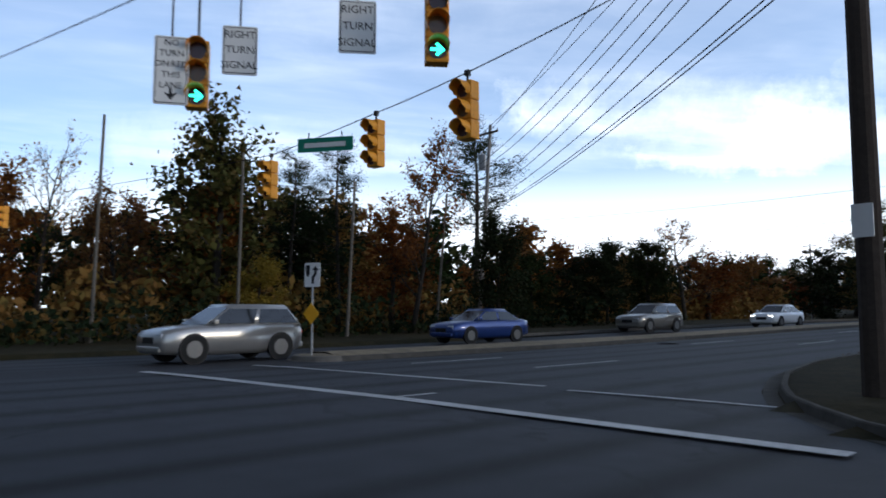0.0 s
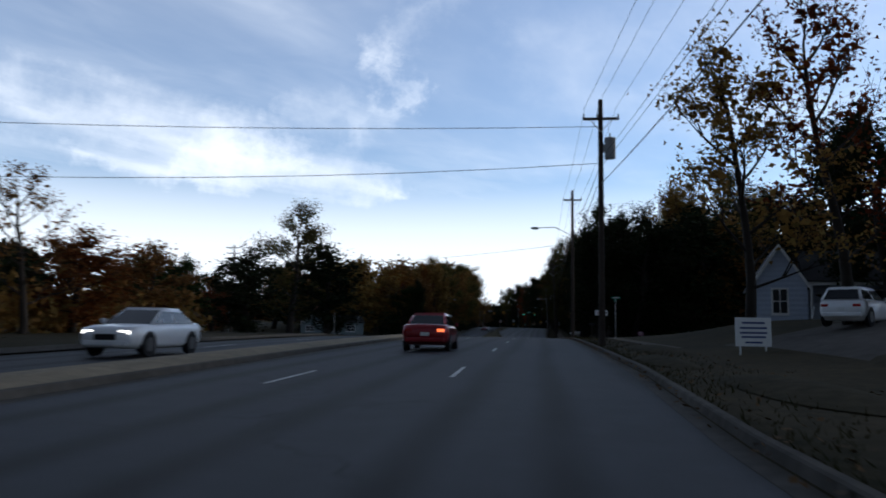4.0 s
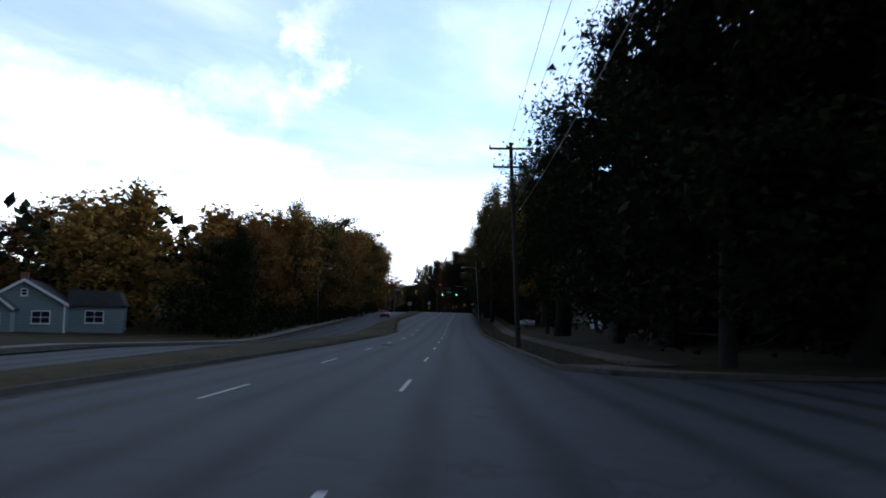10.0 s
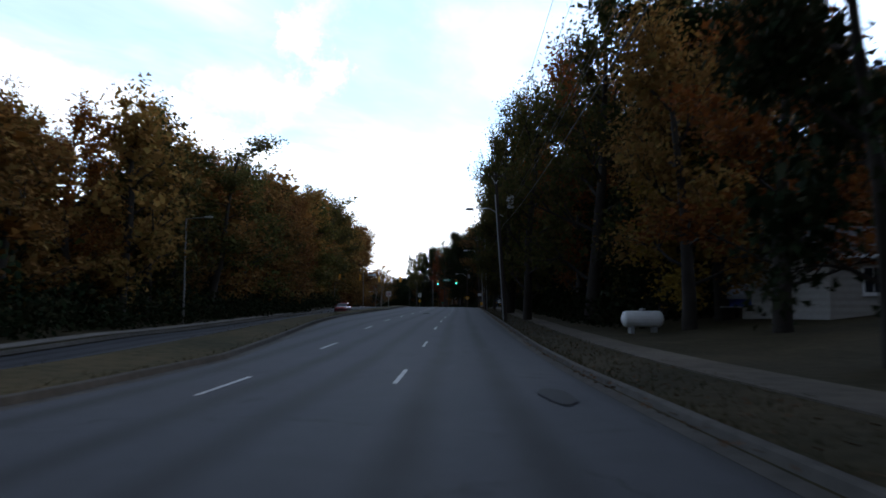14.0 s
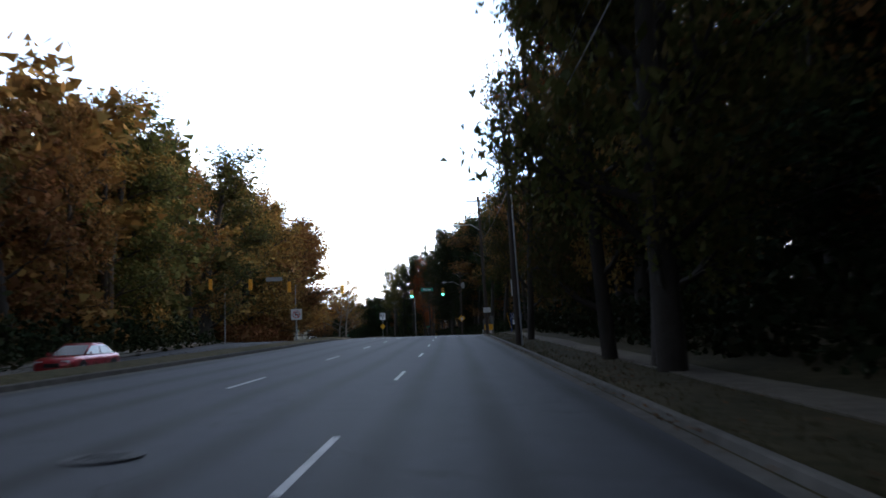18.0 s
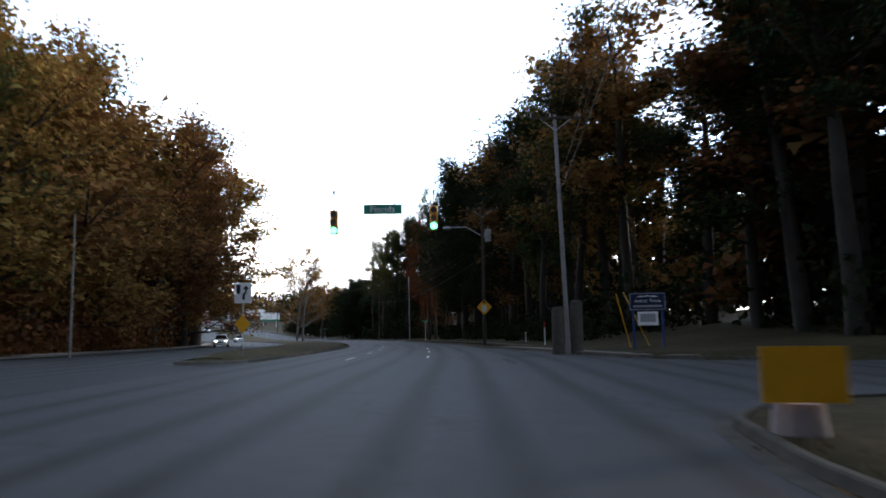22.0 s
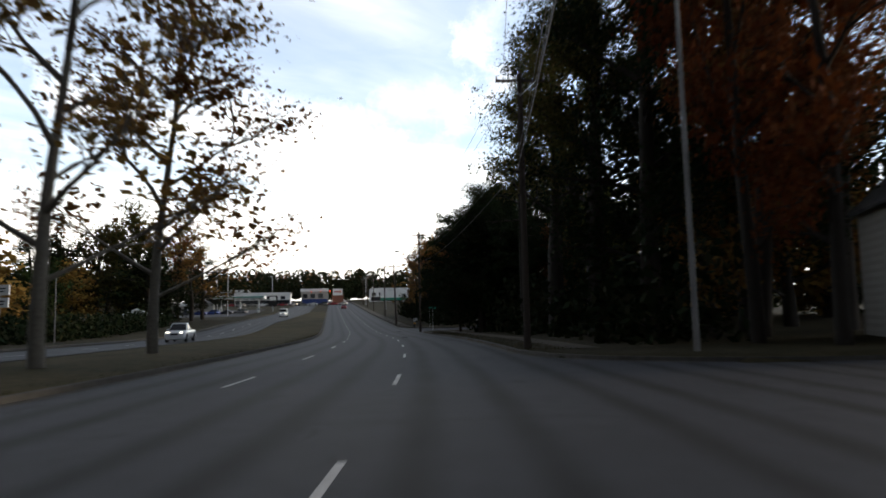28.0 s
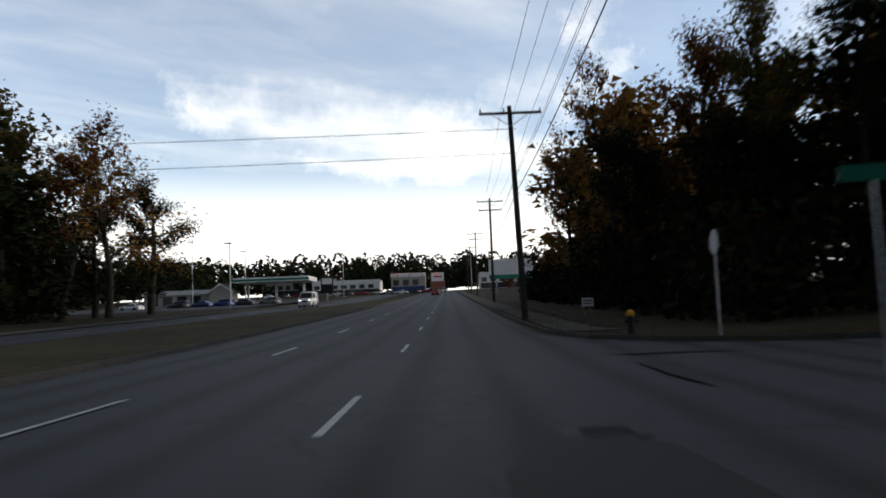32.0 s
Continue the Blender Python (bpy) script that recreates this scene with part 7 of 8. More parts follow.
for s, u, a, b in ((-15.6, 4.3, 3.6, 1.15), (-2.0, 7.6, 3.6, 1.0), (-13.4, 8.8, 5.0, 1.5), (-7.4, 3.5, 3.0, 0.85), (2.5, 5.0, 4.5, 1.3), (-27, 4.6, 4.5, 1.6)):
    v, f = [], []
    for i in range(7):
        for j in range(18):
            w = 2 * math.pi * j / 18
            k = i / 6
            ss_, uu = s + a * k * math.cos(w) * (1 + 0.12 * math.sin(3 * w)), u + b * k * math.sin(w) * (1 + 0.15 * math.cos(2 * w))
            v.append(at(ss_, uu, GROUND_V(ss_, uu) + 0.02 + 0.16 * (1 - k * k)))
    f = [(i * 18 + j, i * 18 + (j + 1) % 18, (i + 1) * 18 + (j + 1) % 18, (i + 1) * 18 + j) for i in range(6) for j in range(18)]
    tagged(mesh("grass_mound", v, f, GRASS, smooth=True), "low dark grass island in the concrete drive", "verge", kind="structure")

# a covered trailer in the yard beside the gas tank
tr = stand("covered_trailer", 149.5, 17.6, -70, None, "pale covered trailer with a blue tarpaulin skirt in the yard", "trailer")
part("cover", loft([[(x * k, y, 0.9 + z * k) for x, z in ((-0.9, 0), (0.9, 0), (0.8, 0.6), (0.3, 0.95), (-0.3, 0.95), (-0.8, 0.6))] for y, k in ((-2.6, 0.8), (-2.2, 1.0), (0, 1.06), (2.0, 0.95), (2.7, 0.5))]), mat("grey_cover", (0.3, 0.3, 0.33), 0.8, var=0.3, scale=2, bump=0.5, bump_scale=4), tr)
part("skirt", box(-0.92, -2.3, 0.45, 0.92, 2.1, 0.92, 0.04), mat("blue_tarpaulin", (0.015, 0.03, 0.2), 0.7, var=0.3, scale=2, bump=0.4, bump_scale=5), tr, "blue tarpaulin skirt")
for sg in (-1, 1):
    part("tyre", rod((sg * 0.75, 0, 0.3), (sg * 0.95, 0, 0.3), 0.3, sides=16), TYRE, tr)
part("drawbar", box(-0.05, -3.6, 0.42, 0.05, -2.2, 0.5), STEEL, tr)


# ---- the trees that stand out, along the road ----
tree("rust", -46.8, -41.3, 11.9, 2.5)
tree("bare", -45.1, -38.0, 13.2, 2.3)
tree("thin", -40.9, -37.8, 10.5, 2.6)
tree("brown", -38.6, -53.1, 11.7, 2.8)
tree("olive", -36.5, -33.4, 15.8, 3.8)
tree("gold", -36.3, -27.9, 5.0, 1.6)
tree("dark", -34.1, -37.8, 13.4, 3.8)
tree("brown", -34.0, -48.9, 11.6, 3.3)
tree("pine", -30.6, -34.6, 13.1, 2.2)
tree("pine", -28.1, -32.3, 13.6, 2.4)
tree("dark", -27.1, -37.6, 10.9, 3.6)
tree("thin", -26.9, -25.7, 13.5, 2.9)
tree("rust", -26.2, -28.9, 9.8, 2.5)
tree("cedar", -23.1, -21.2, 7.8, 1.9)
tree("cedar", -11.2, -29.9, 6.1, 2.0)
tree("dark", -7.9, -28.3, 6.0, 2.1)
tree("cedar", -5.1, -27.1, 7.4, 2.3)
tree("cedar", -0.9, -25.8, 7.5, 2.4)
tree("thin", 5.4, 9.7, 15.0, 4.0)
tree("thin", 9.6, 15.7, 17.7, 4.8)
tree("pine", 12.0, -60.5, 27.9, 5.5)
tree("bare", 13.0, -30.8, 11.1, 3.7)
tree("dark", 18.0, 21.5, 14.1, 3.4)
tree("rust", 18.8, -31.5, 8.1, 3.8)
tree("dark", 22.0, 28.0, 15.0, 5.0)
tree("dark", 27.0, 22.0, 15.0, 5.0)
tree("brown", 34.4, -34.3, 8.7, 3.7)
tree("dark", 51.6, -32.5, 10.8, 4.3)
tree("dark", 62.4, -25.9, 12.6, 4.6)
tree("cedar", 69.8, 8.7, 15.4, 4.1)
tree("dark", 70.3, 13.2, 15.5, 6.3)
tree("dark", 79.0, 16.0, 16.0, 5.5)
tree("olive", 83.1, -38.0, 21.8, 6.7)
tree("olive", 83.1, 31.6, 22.9, 6.0)
tree("dark", 86.7, 20.2, 16.6, 5.7)
tree("dark", 88.0, 12.0, 19.5, 5.5)
tree("dark", 89.1, 31.8, 24.8, 4.4)
tree("brown", 90.3, 23.0, 25.9, 5.4)
tree("dark", 90.5, 44.6, 17.9, 5.0)
tree("dark", 90.9, 12.4, 19.3, 7.2)
tree("dark", 91.1, 14.1, 22.1, 6.3)
tree("brown", 91.7, 25.4, 26.0, 6.0)
tree("dark", 93.1, 18.9, 23.1, 5.3)
tree("brown", 93.2, 25.0, 25.2, 6.6)
tree("olive", 94.1, 29.9, 28.3, 5.5)
tree("dark", 94.6, 10.5, 23.8, 5.5)
tree("middark", 96.0, 15.0, 22.0, 5.4)
tree("rust", 97.5, -57.3, 8.5, 5.1)
tree("olive", 98.8, 36.3, 25.8, 6.5)
tree("dark", 100.0, 11.5, 21.0, 5.4)
tree("brown", 116.3, -74.3, 15.4, 6.6)
tree("thin", 120.0, 14.0, 18.9, 2.8)
tree("olive", 121.7, -65.9, 13.1, 5.2)
tree("oldtree", 114.5, 9.8, 21.0, 5.0)
tree("dark", 124.0, 9.6, 16.0, 3.0)
tree("cedar", 130.5, -26.0, 12.7, 2.3)
tree("cedar", 131.0, -25.1, 12.7, 1.5)
tree("bare", 133.8, -30.0, 13.7, 4.3)
tree("olive", 137.0, -45.4, 17.1, 7.1)
tree("rust", 137.5, 13.0, 14.5, 4.8)
tree("brown", 145.0, 11.5, 17.0, 4.6)
tree("thin", 144.8, -30.0, 14.0, 2.8)
tree("brown", 146.4, -57.4, 14.4, 6.9)
tree("gold", 150.0, 13.0, 11.5, 3.4)
tree("brown", 150.0, 15.0, 24.0, 5.6)
tree("olive", 160.0, 9.0, 26.0, 5.6)
tree("rust", 176.0, 11.0, 27.0, 5.6)
tree("brown", 153.1, -66.8, 18.0, 7.5)
tree("brown", 156.8, -32.0, 16.8, 3.4)
tree("rust", 162.3, -30.0, 17.8, 3.6)
tree("brown", 163.8, -52.5, 17.9, 7.5)
tree("brown", 168.6, 20.0, 28.5, 5.5)
tree("olive", 170.5, 2.5, 22.2, 3.9)
tree("olive", 176.4, -31.0, 21.4, 4.7)
tree("brown", 176.8, -33.0, 22.4, 4.9)
tree("dark", 177.2, -94.2, 18.4, 6.9)
tree("brown", 184.4, -30.0, 21.2, 3.9)
tree("rust", 186.8, 18.0, 19.7, 4.1)
tree("brown", 188.1, 16.0, 27.0, 5.4)
tree("brown", 193.4, 14.0, 30.0, 5.2)
tree("brown", 193.5, 14.0, 23.6, 3.7)
tree("rust", 193.7, -29.0, 20.1, 4.1)
tree("olive", 197.5, 3.1, 26.9, 4.0)
tree("brown", 199.0, -30.0, 22.4, 3.3)
tree("olive", 199.3, 3.5, 29.2, 4.7)
tree("olive", 203.3, -28.0, 21.4, 3.8)
tree("olive", 203.6, 3.1, 24.3, 3.2)
tree("brown", 210.6, -28.0, 19.7, 4.5)
tree("olive", 216.0, -27.7, 22.1, 3.1)
tree("brown", 225.2, 12.0, 30.0, 5.2)
tree("olive", 228.9, 2.5, 28.9, 2.8)
tree("brown", 229.1, 12.0, 30.0, 7.5)
tree("brown", 231.5, -28.4, 23.3, 3.5)
tree("olive", 238.2, -28.6, 20.2, 4.6)
tree("brown", 242.5, -28.8, 23.1, 3.2)
tree("olive", 245.6, 13.0, 30.0, 5.5)
tree("dark", 249.0, 13.0, 27.0, 6.0)
tree("dark", 257.0, 15.0, 25.0, 6.0)
tree("thin", 250.0, -29.1, 23.4, 2.9)
tree("brown", 262.3, -29.8, 24.1, 4.7)
tree("olive", 268.8, -30.2, 26.3, 7.5)
tree("midbrown", 292.0, -36.0, 22.0, 7.2)
tree("brown", 300.0, -33.0, 24.0, 7.2)
tree("olive", 301.0, -32.1, 30.0, 5.9)
tree("midbrown", 308.0, -33.0, 20.0, 7.2)
tree("brown", 312.0, 16.0, 30.0, 4.1)
tree("brown", 315.8, -32.3, 26.5, 6.4)
tree("brown", 318.0, -33.5, 19.0, 6.6)
tree("midbrown", 328.0, -33.0, 18.0, 6.6)
tree("brown", 331.6, -32.5, 28.8, 6.3)
tree("olive", 332.5, 15.0, 30.0, 4.5)
tree("brown", 334.0, -29.8, 25.0, 7.5)
tree("brown", 337.0, -33.0, 16.0, 6.0)
tree("tallshade", 344.0, 13.0, 30.0, 4.5)
tree("pine", 344.8, 15.0, 30.0, 4.9)
tree("brown", 345.0, -30.2, 26.0, 7.5)
tree("midbrown", 351.0, -34.0, 27.0, 7.5)
tree("tallshade", 356.0, 11.0, 30.0, 5.1)
tree("brown", 358.0, -30.2, 25.0, 7.5)
tree("tallshade", 359.1, 10.0, 27.9, 5.1)
tree("brown", 359.7, -32.8, 27.6, 4.8)
tree("tallshade", 366.0, 11.5, 26.9, 5.6)
tree("tallshade", 371.8, 12.2, 27.5, 5.0)
tree("tallshade", 370.0, 15.5, 27.0, 5.2)
tree("rust", 398.0, 14.6, 15.5, 3.4)
tree("rust", 401.5, 13.2, 17.0, 3.6)
tree("rust", 376.0, 11.8, 11.5, 2.8)
tree("brown", 374.0, 13.4, 13.0, 3.2)
tree("pine", 375.5, 7.8, 28.0, 3.2)
tree("pine", 377.5, 9.3, 27.0, 3.0)
tree("pine", 373.5, 10.5, 27.0, 3.0)
tree("brown", 370.0, -30.0, 24.0, 7.5)
tree("brown", 366.0, -29.6, 26.0, 9.4)
tree("sycamore", 395.4, -12.3, 20.5, 6.0)
tree("bare", 417.0, -33.4, 27.5, 6.6)
tree("cedar", 414.5, -35.5, 12.0, 3.6)
tree("tallfine", 411.0, 12.2, 28.7, 5.4)
tree("tallfine", 405.5, 15.2, 28.0, 5.0)
tree("tallfine", 408.0, 21.0, 29.0, 5.6)
tree("tallshade", 414.0, 16.5, 28.0, 5.2)
tree("sycamore", 406.1, -12.4, 19.5, 6.0)
tree("brown", 409.5, 16.6, 22.0, 4.6)
tree("leggy", 424.5, 10.2, 27.0, 4.2)
tree("rust", 414.4, 21.8, 22.1, 4.6)
tree("leggy", 417.3, 11.0, 29.2, 4.4)
tree("olive", 437.2, 19.0, 13.5, 4.2)
tree("brown", 444.1, 16.1, 11.1, 2.6)
tree("dark", 445.6, 14.0, 12.6, 3.3)
tree("dark", 450.2, 12.3, 11.3, 4.1)
tree("cedar", 450.9, 6.0, 13.2, 5.5)
tree("bigpine", 452.5, 12.6, 17.0, 5.3)
tree("bigpine", 457.0, 7.6, 14.2, 4.5)
tree("tallshade", 453.5, 9.6, 17.0, 4.6)
tree("tallshade", 459.0, 10.6, 18.0, 4.0)
tree("tallshade", 449.5, 8.8, 16.0, 4.4)
tree("bigpine", 448.5, 10.2, 14.2, 5.2)
tree("pine", 433.5, 9.6, 26.0, 3.4)
tree("bigpine", 454.0, 18.5, 20.0, 5.5)
tree("pine", 496.4, 19.0, 16.5, 3.0)
tree("dark", 498.6, 18.2, 9.1, 3.7)
tree("olive", 500.0, 17.0, 17.7, 3.7)
tree("dark", 500.4, 14.9, 10.2, 3.9)
tree("brown", 504.2, 14.0, 17.7, 3.7)
tree("dark", 504.4, 11.0, 10.3, 3.5)
tree("thin", 508.5, 11.1, 17.4, 3.1)
tree("thin", 521.5, 9.9, 15.4, 2.8)
tree("dark", 539.7, -47.0, 17.5, 7.5)
tree("dark", 539.9, -64.5, 21.3, 6.6)
tree("olive", 544.0, -58.3, 24.8, 7.5)
tree("thin", 548.0, -44.7, 25.8, 7.5)
tree("thin", 548.1, -39.1, 22.0, 7.5)
tree("olive", 549.4, -51.5, 29.0, 7.5)
tree("pine", 553.6, -75.3, 22.6, 7.5)
tree("dark", 553.6, -43.3, 18.4, 5.1)
tree("dark", 557.2, -50.8, 14.8, 7.5)
tree("dark", 558.8, -38.5, 19.2, 5.2)
tree("olive", 561.2, -61.5, 26.0, 7.5)


# ---- fill of the woods behind the standing-out trees ----
def pick(g, kinds, hs):
    h = g.uniform(*hs)
    return g.choice(kinds), h, h * g.uniform(0.26, 0.34)


def wood_row(s0, s1, u0, u1, n, kinds, hs):
    g = random.Random(int(s0 * 7 + u0 * 3) + 1)
    for i in range(n):
        s = s0 + (s1 - s0) * (i + g.random()) / n
        k, h, r = pick(g, kinds, hs)
        tree(k, s, g.uniform(u0, u1), h, r)


def grove(s0, s1, u0, u1, n, kinds, hs, label):
    """Trees too deep in the woods to be told apart, as one mass with trunks and leaves."""
    g = random.Random(int(s0 * 7 + u0 * 3) + 1)
    vs, fs, ms, mats, base = [], [], [], [], 0
    for i in range(n):
        s, u = s0 + (s1 - s0) * (i + g.random()) / n, g.uniform(u0, u1)
        k, h, r = pick(g, kinds, hs)
        src = KINDS[k][i % len(KINDS[k])]
        h0, r0 = SIZE[src.name]
        m = np.array(Matrix.LocRotScale(at(s, u, GROUND_V(s, u)), Euler((0, 0, g.uniform(0, 6.28))), (r / r0, r / r0, h / h0)))
        for c in src.children:
            me = c.data
            v = np.empty(len(me.vertices) * 3)
            me.vertices.foreach_get("co", v)
            vs.append(v.reshape(-1, 3) @ m[:3, :3].T + m[:3, 3])
            fs += [tuple(q + base for q in p.vertices) for p in me.polygons]
            base += len(me.vertices)
            if me.materials[0] not in mats:
                mats.append(me.materials[0])
            ms.append(np.full(len(me.polygons), mats.index(me.materials[0])))
    ob = mesh("woods", np.concatenate(vs), fs, mats)
    ob.data.polygons.foreach_set("material_index", np.concatenate(ms))
    return tagged(ob, label, "woods", kind="stuff")


DEEP = "mass of dark autumn woods behind the roadside trees"
grove(-62, 0, -36, -60, 16, ("fardark", "farbrown", "farrust"), (9, 13), DEEP)
grove(0, 40, -40, -66, 9, ("fardark", "farbrown", "farrust"), (7, 10), DEEP)
grove(62, 122, -54, -92, 12, ("fardark", "farbrown", "farrust"), (10, 14), DEEP)
grove(126, 205, -32, -48, 17, ("farbrown", "farrust", "farolive", "farbrown"), (15, 20), DEEP)
grove(196, 256, -31, -44, 17, ("farolive", "farbrown", "farbrown", "farrust"), (19, 25), DEEP)
grove(294, 344, -35, -48, 11, ("farbrown", "farolive", "farbrown"), (15, 21), DEEP)
grove(17, 28, 26, 48, 8, ("fardark", "fardark", "farbrown"), (10, 15), DEEP)
grove(66, 130, 24, 48, 18, ("fardark", "fardark", "farbrown"), (14, 20), DEEP)
grove(150, 256, 22, 36, 20, ("fardark", "farbrown", "farolive"), (13, 19), DEEP)
grove(283, 300, 22, 44, 9, ("fardark", "farbrown", "fardark"), (18, 24), DEEP)
wood_row(285, 300, 19, 24, 7, ("slender", "pine", "slender"), (20, 26))
grove(300, 374, 24, 40, 10, ("farbrown", "farolive", "farrust"), (13, 19), DEEP)
grove(414, 456, 17, 36, 18, ("fardark", "farbrown", "fardark"), (12, 18), DEEP)
grove(488, 560, 15, 42, 20, ("fardark", "farbrown"), (13, 19), DEEP)
grove(440, 560, -44, -80, 18, ("fardark", "farolive", "farbrown"), (11, 16), DEEP)
grove(330, 372, -36, -50, 9, ("farbrown", "farolive"), (18, 24), DEEP)
grove(375, 440, -52, -95, 12, ("fardark", "farolive", "farbrown"), (10, 15), DEEP)
grove(650, 760, 18, 60, 12, ("fardark", "farbrown"), (8, 12), DEEP)
wood_row(128, 250, -26, -30, 13, ("midbrown", "midolive", "slender", "midbrown"), (9, 15))
wood_row(296, 340, -32, -35, 7, ("slender", "midbrown", "slender"), (10, 16))
wood_row(150, 256, 12, 22, 24, ("slender", "slender", "dark", "slender"), (17, 23))
wood_row(150, 258, 13, 16, 8, ("slender", "slender", "dark"), (10, 17))
wood_row(300, 372, 13, 22, 20, ("slender", "slender", "pine", "brown"), (18, 26))
wood_row(312, 370, 11, 14, 7, ("slender", "pine", "slender"), (14, 22))
wood_row(66, 112, 20, 26, 9, ("middark", "middark", "midbrown"), (15, 21))
wood_row(104, 112, 13, 16, 2, ("middark", "slender"), (13, 18))


def brush(name, s0, s1, u0, u1, h, leaf, label, per_m=60, size=0.16):
    """A ragged belt of undergrowth along a wood's edge."""
    g = np.random.RandomState(int(abs(s0 * 13 + u0 * 5)) + 3)
    n = int((s1 - s0) * per_m)
    ss_, t = g.uniform(s0, s1, n), g.rand(n)
    v, f = [], []
    for i in range(n):
        s = ss_[i]
        top = h * (0.55 + 0.3 * math.sin(s * 0.55) + 0.25 * math.sin(s * 1.7 + 1)) + 0.3
        u = u0 + (u1 - u0) * g.rand()
        c = at(s, u, GROUND_V(s, u) + top * (1 - t[i] ** 1.6))
        a = Vector(g.normal(size=3)).normalized()
        b = a.cross(Vector(g.normal(size=3))).normalized()
        w = size * g.uniform(0.6, 1.6)
        k = len(v)
        v += [c - a * w, c - b * w * 0.6, c + a * w, c + b * w * 0.6]
        f.append((k, k + 1, k + 2, k + 3))
    return tagged(mesh(name, v, f, leaf), label, "undergrowth", kind="stuff")


UNDER = "tangled undergrowth at the foot of the trees, shade put into its darker leaves"
# the dark-leaved belts hold the shade under the trees in their colour
for s0, s1, u0, u1, h, m in ((-62, -4, -24, -30, 2.2, LEAF_SHADED), (-62, 40, -31, -37, 3.5, LEAF_BROWN), (124, 250, -22.5, -26, 2.6, LEAF_SHADED), (126, 250, -27, -34, 5.0, LEAF_SHADED), (290, 342, -28.5, -34, 3.6, LEAF_BROWN),
                             (66, 112, 17, 25, 5.0, LEAF_SHADED), (150, 257, 8.2, 11, 2.2, LEAF_SHADED), (284, 300, 19, 25, 5.0, LEAF_SHADED), (152, 257, 12, 20, 5.5, LEAF_SHADED), (300, 374, 9, 12, 2.0, LEAF_SHADED), (300, 372, 13, 20, 6.0, LEAF_SHADED), (402, 458, 8.5, 14, 4.5, LEAF_SHADED), (488, 560, 9, 15, 4.5, LEAF_SHADED), (440, 520, -37, -44, 3.0, LEAF_SHADED), (376, 440, -46, -54, 4.0, LEAF_BROWN), (330, 374, -30, -36, 5.0, LEAF_BROWN), (17, 28, 24, 32, 3.5, LEAF_SHADED)):
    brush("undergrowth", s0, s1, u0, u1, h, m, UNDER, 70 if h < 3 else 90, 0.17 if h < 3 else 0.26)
# the tall belts are added as dark fill for bright gaps behind the trees
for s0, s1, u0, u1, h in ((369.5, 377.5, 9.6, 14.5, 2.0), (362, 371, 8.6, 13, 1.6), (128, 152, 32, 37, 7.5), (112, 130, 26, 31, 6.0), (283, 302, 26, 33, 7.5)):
    brush("undergrowth", s0, s1, u0, u1, h, LEAF_SHADED, "dense bushes by the lawn and side street, tall ones added as dark fill", 420, 0.16 if h < 3 else 0.3)


def far_woods(name, s0, s1, u0, u1, n, h, leaf, label):
    """A belt of distant crowns."""
    g = np.random.RandomState(int(abs(s0) + abs(u0)))
    v, f = [], []
    for _ in range(n):
        s, u, k = g.uniform(s0, s1), g.uniform(u0, u1), g.uniform(0.7, 1.25)
        base = at(s, u, GROUND_V(s, u))
        for _ in range(130):
            d = g.normal(size=3)
            d /= np.linalg.norm(d)
            c = base + Vector((d[0] * 4.2 * k, d[1] * 4.2 * k, h * k * (0.55 + 0.43 * d[2])))
            a = Vector(g.normal(size=3)).normalized()
            b = a.cross(Vector(g.normal(size=3))).normalized()
            w = g.uniform(0.6, 1.4)
            q = len(v)
            v += [c - a * w, c - b * w * 0.7, c + a * w, c + b * w * 0.7]
            f.append((q, q + 1, q + 2, q + 3))
    return tagged(mesh(name, v, f, leaf), label, "woods", kind="stuff")


far_woods("far_woods", 840, 1000, -260, 180, 330, 19, LEAF_SHADED, "distant autumn woods on the rise beyond the shops")
far_woods("far_woods", 1000, 1150, -330, 220, 230, 24, LEAF_BROWN, "distant brown woods on the skyline")
far_woods("far_woods", 640, 760, -150, -90, 50, 12, LEAF_SHADED, "distant dark woods behind the filling station")
far_woods("far_woods", 560, 660, -140, -85, 40, 13, LEAF_BROWN, "distant brown woods behind the filling station")
far_woods("far_woods", -120, 140, -150, -72, 110, 12, LEAF_SHADED, "dark woods far behind the houses")
far_woods("far_woods", -60, 560, 45, 90, 190, 15, LEAF_SHADED, "dark woods deep behind the roadside trees")
far_woods("far_woods", 140, 350, -85, -50, 80, 15, LEAF_SHADED, "dark woods deep behind the roadside trees")
far_woods("far_woods", -280, -110, -120, 120, 60, 13, LEAF_SHADED, "dark woods behind the first junction")


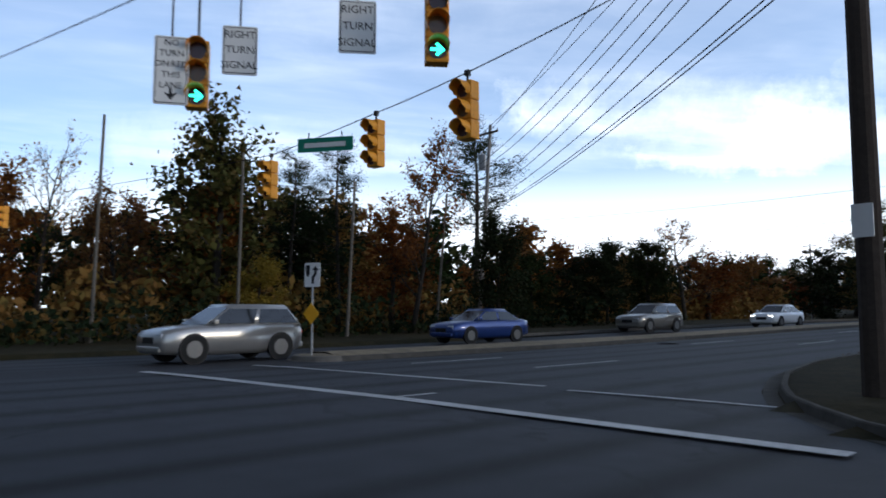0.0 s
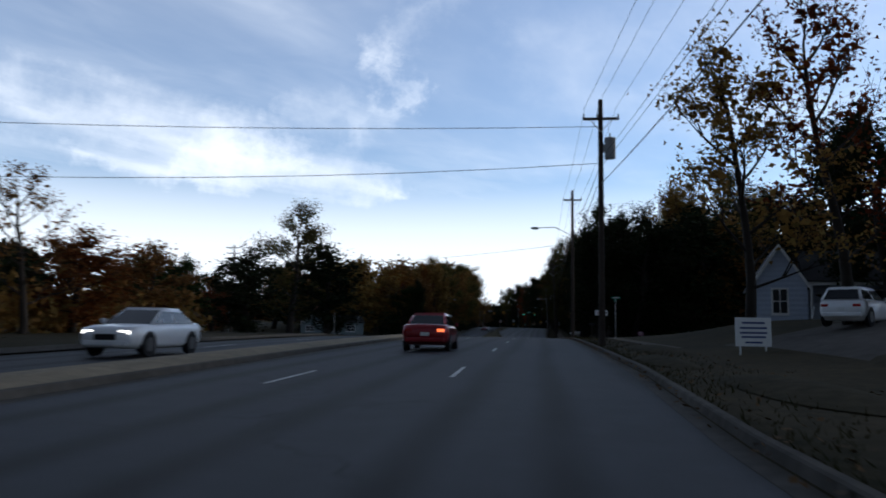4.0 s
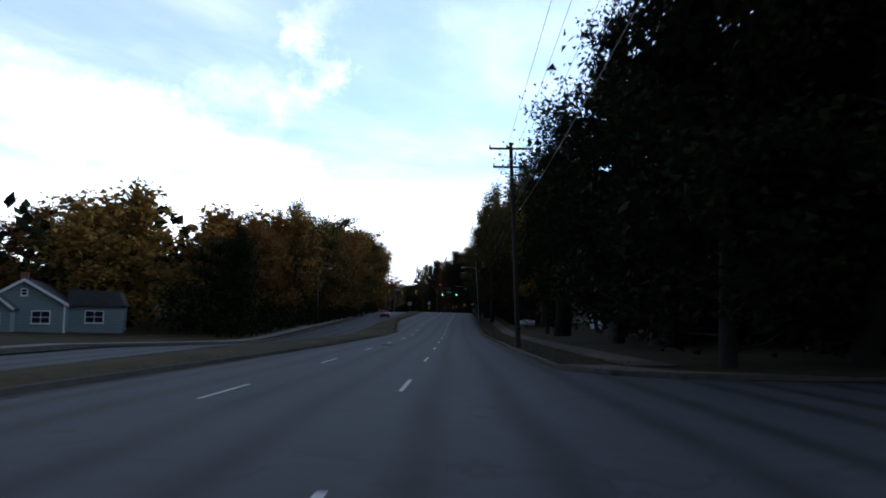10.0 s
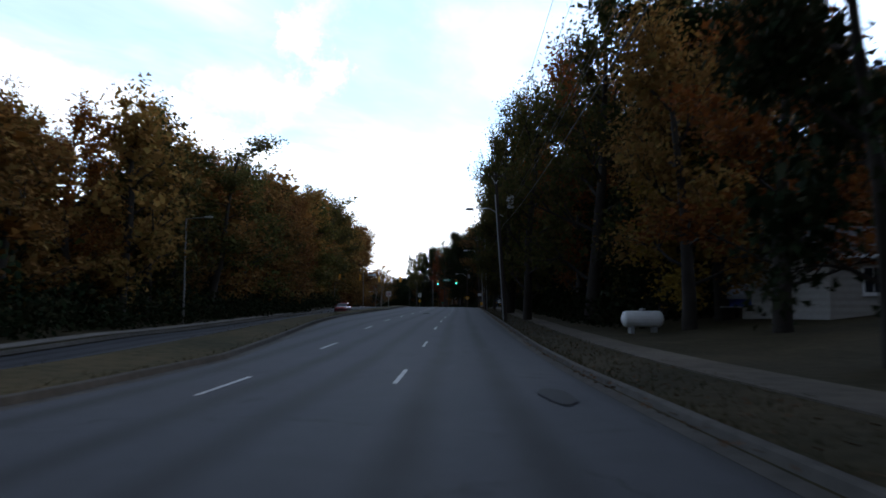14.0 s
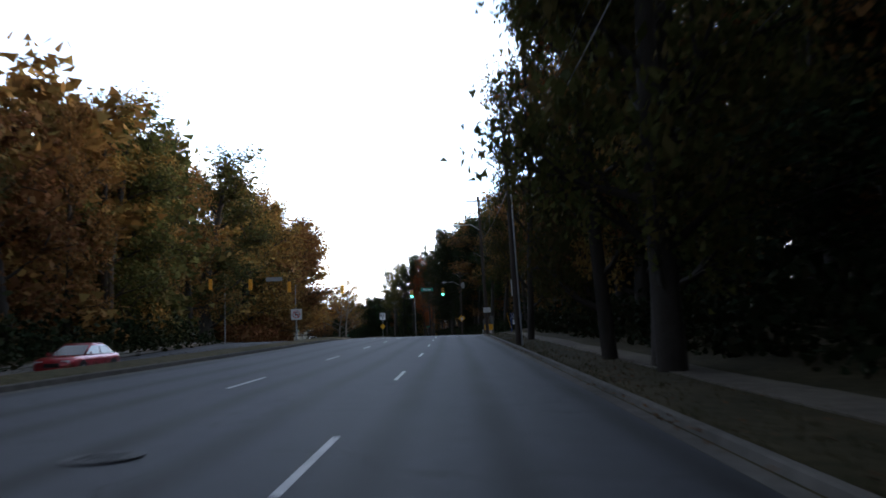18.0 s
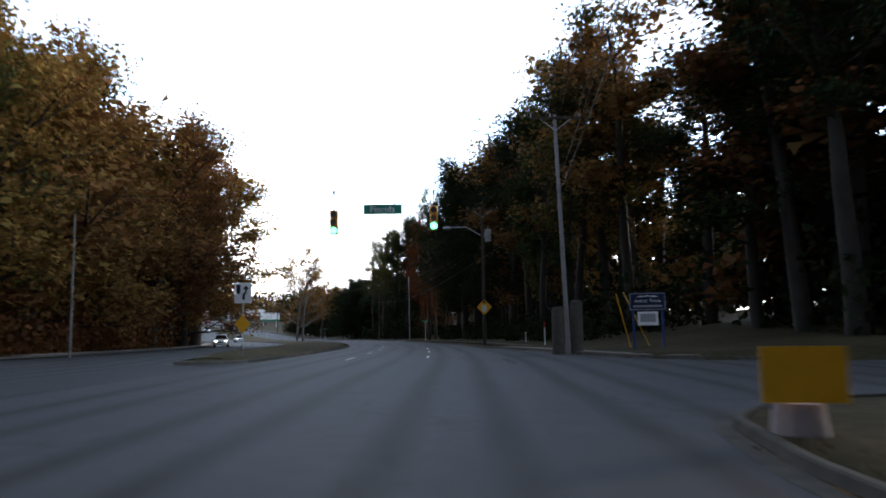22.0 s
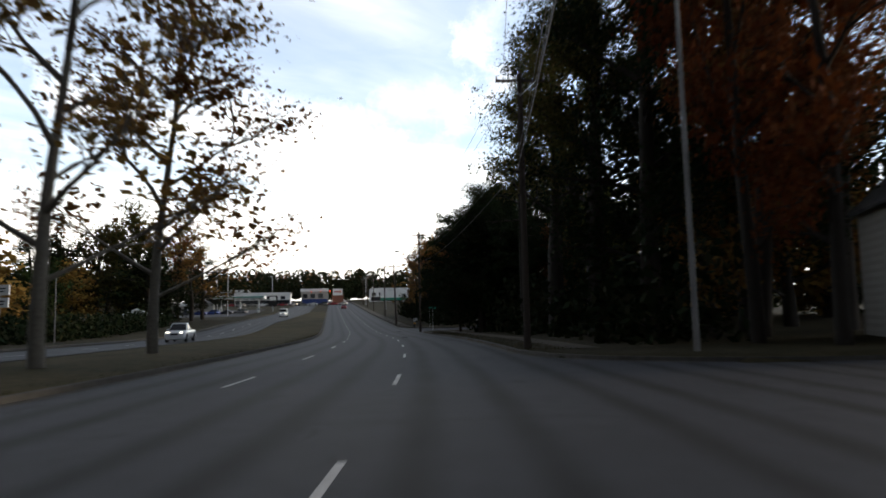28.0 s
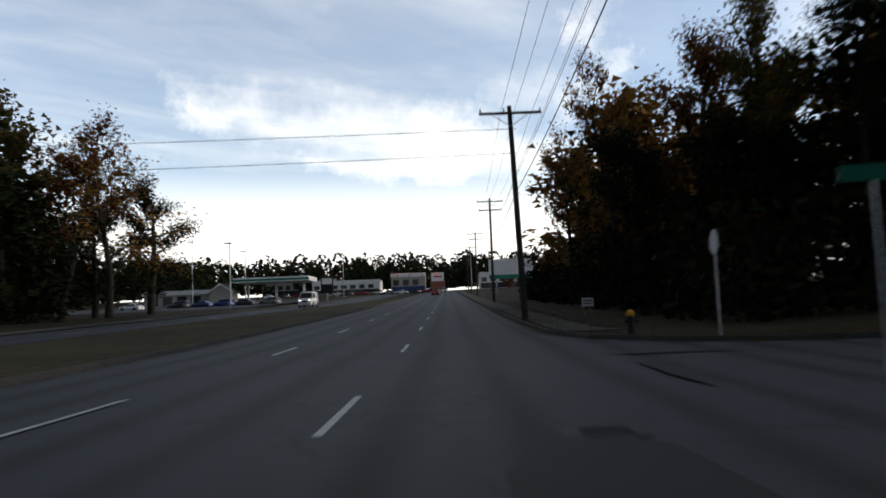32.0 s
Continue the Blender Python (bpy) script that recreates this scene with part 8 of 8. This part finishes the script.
def litter(name, s0, s1, edge, reach, n, m, label, seed, blade=False):
    """Fallen leaves, or blades of rough grass, along one edge; edge and reach are offsets as functions of s."""
    g = np.random.RandomState(seed)
    v, f = [], []
    for _ in range(n):
        s = g.uniform(s0, s1)
        u = edge(s) + reach * g.rand() ** 1.8
        c = at(s, u, max(GROUND_V(s, u), 0.1) + 0.015)
        a = g.uniform(0, 6.28)
        k = len(v)
        if blade:
            h, w = g.uniform(0.03, 0.12), 0.014
            lean = Vector((g.normal() * 0.05, g.normal() * 0.05, h))
            side = Vector((math.cos(a) * w, math.sin(a) * w, 0))
            v += [c - side, c + side, c + lean]
            f.append((k, k + 1, k + 2))
        else:
            w = g.uniform(0.03, 0.08)
            p, q = Vector((math.cos(a) * w, math.sin(a) * w, g.uniform(0, 0.03))), Vector((-math.sin(a) * w * 0.6, math.cos(a) * w * 0.6, g.uniform(0, 0.02)))
            v += [c - p, c - q, c + p, c + q]
            f.append((k, k + 1, k + 2, k + 3))
    return tagged(mesh(name, v, f, m), label, "grass" if blade else "fallen leaves", kind="stuff")


LEAF_DRY = leaf_mat("fallen_leaves", (0.12, 0.07, 0.03), (0.17, 0.1, 0.045), (0.09, 0.055, 0.03), 0.0, 0.8)
BLADE = leaf_mat("rough_grass", (0.05, 0.055, 0.02), (0.07, 0.065, 0.026), (0.1, 0.08, 0.04), 0.1, 0.5)
for i, (s0, s1) in enumerate(((-34, 40), (70, 258), (304, 373), (402, 463), (487, 520))):
    n = int(s1 - s0)
    litter("rough_grass", s0, s1, lambda s: KERB(s) + 0.16, 2.4, n * 44, BLADE, "ragged rough grass along the kerb", 300 + i, True)
    litter("fallen_leaves", s0, s1, lambda s: KERB(s) - 0.25, 4.5, n * 16, LEAF_DRY, "dry brown leaves scattered along the verge", 320 + i)
for i, (s0, s1) in enumerate(((60, 252), (281, 470))):
    n = int(s1 - s0)
    litter("rough_grass", s0, s1, lambda s: LEFT(s) - 0.18, -3.0, n * 26, BLADE, "ragged rough grass along the median", 340 + i, True)
    litter("fallen_leaves", s0, s1, lambda s: LEFT(s) - 0.1, -3.0, n * 10, LEAF_DRY, "dry brown leaves scattered on the median", 350 + i)


# the pattern trees are taken out of the scene once their copies stand
del KINDS["tallshade"]
for obs in KINDS.values():
    for ob in obs:
        for o in (*ob.children_recursive, ob):
            bpy.data.objects.remove(o)
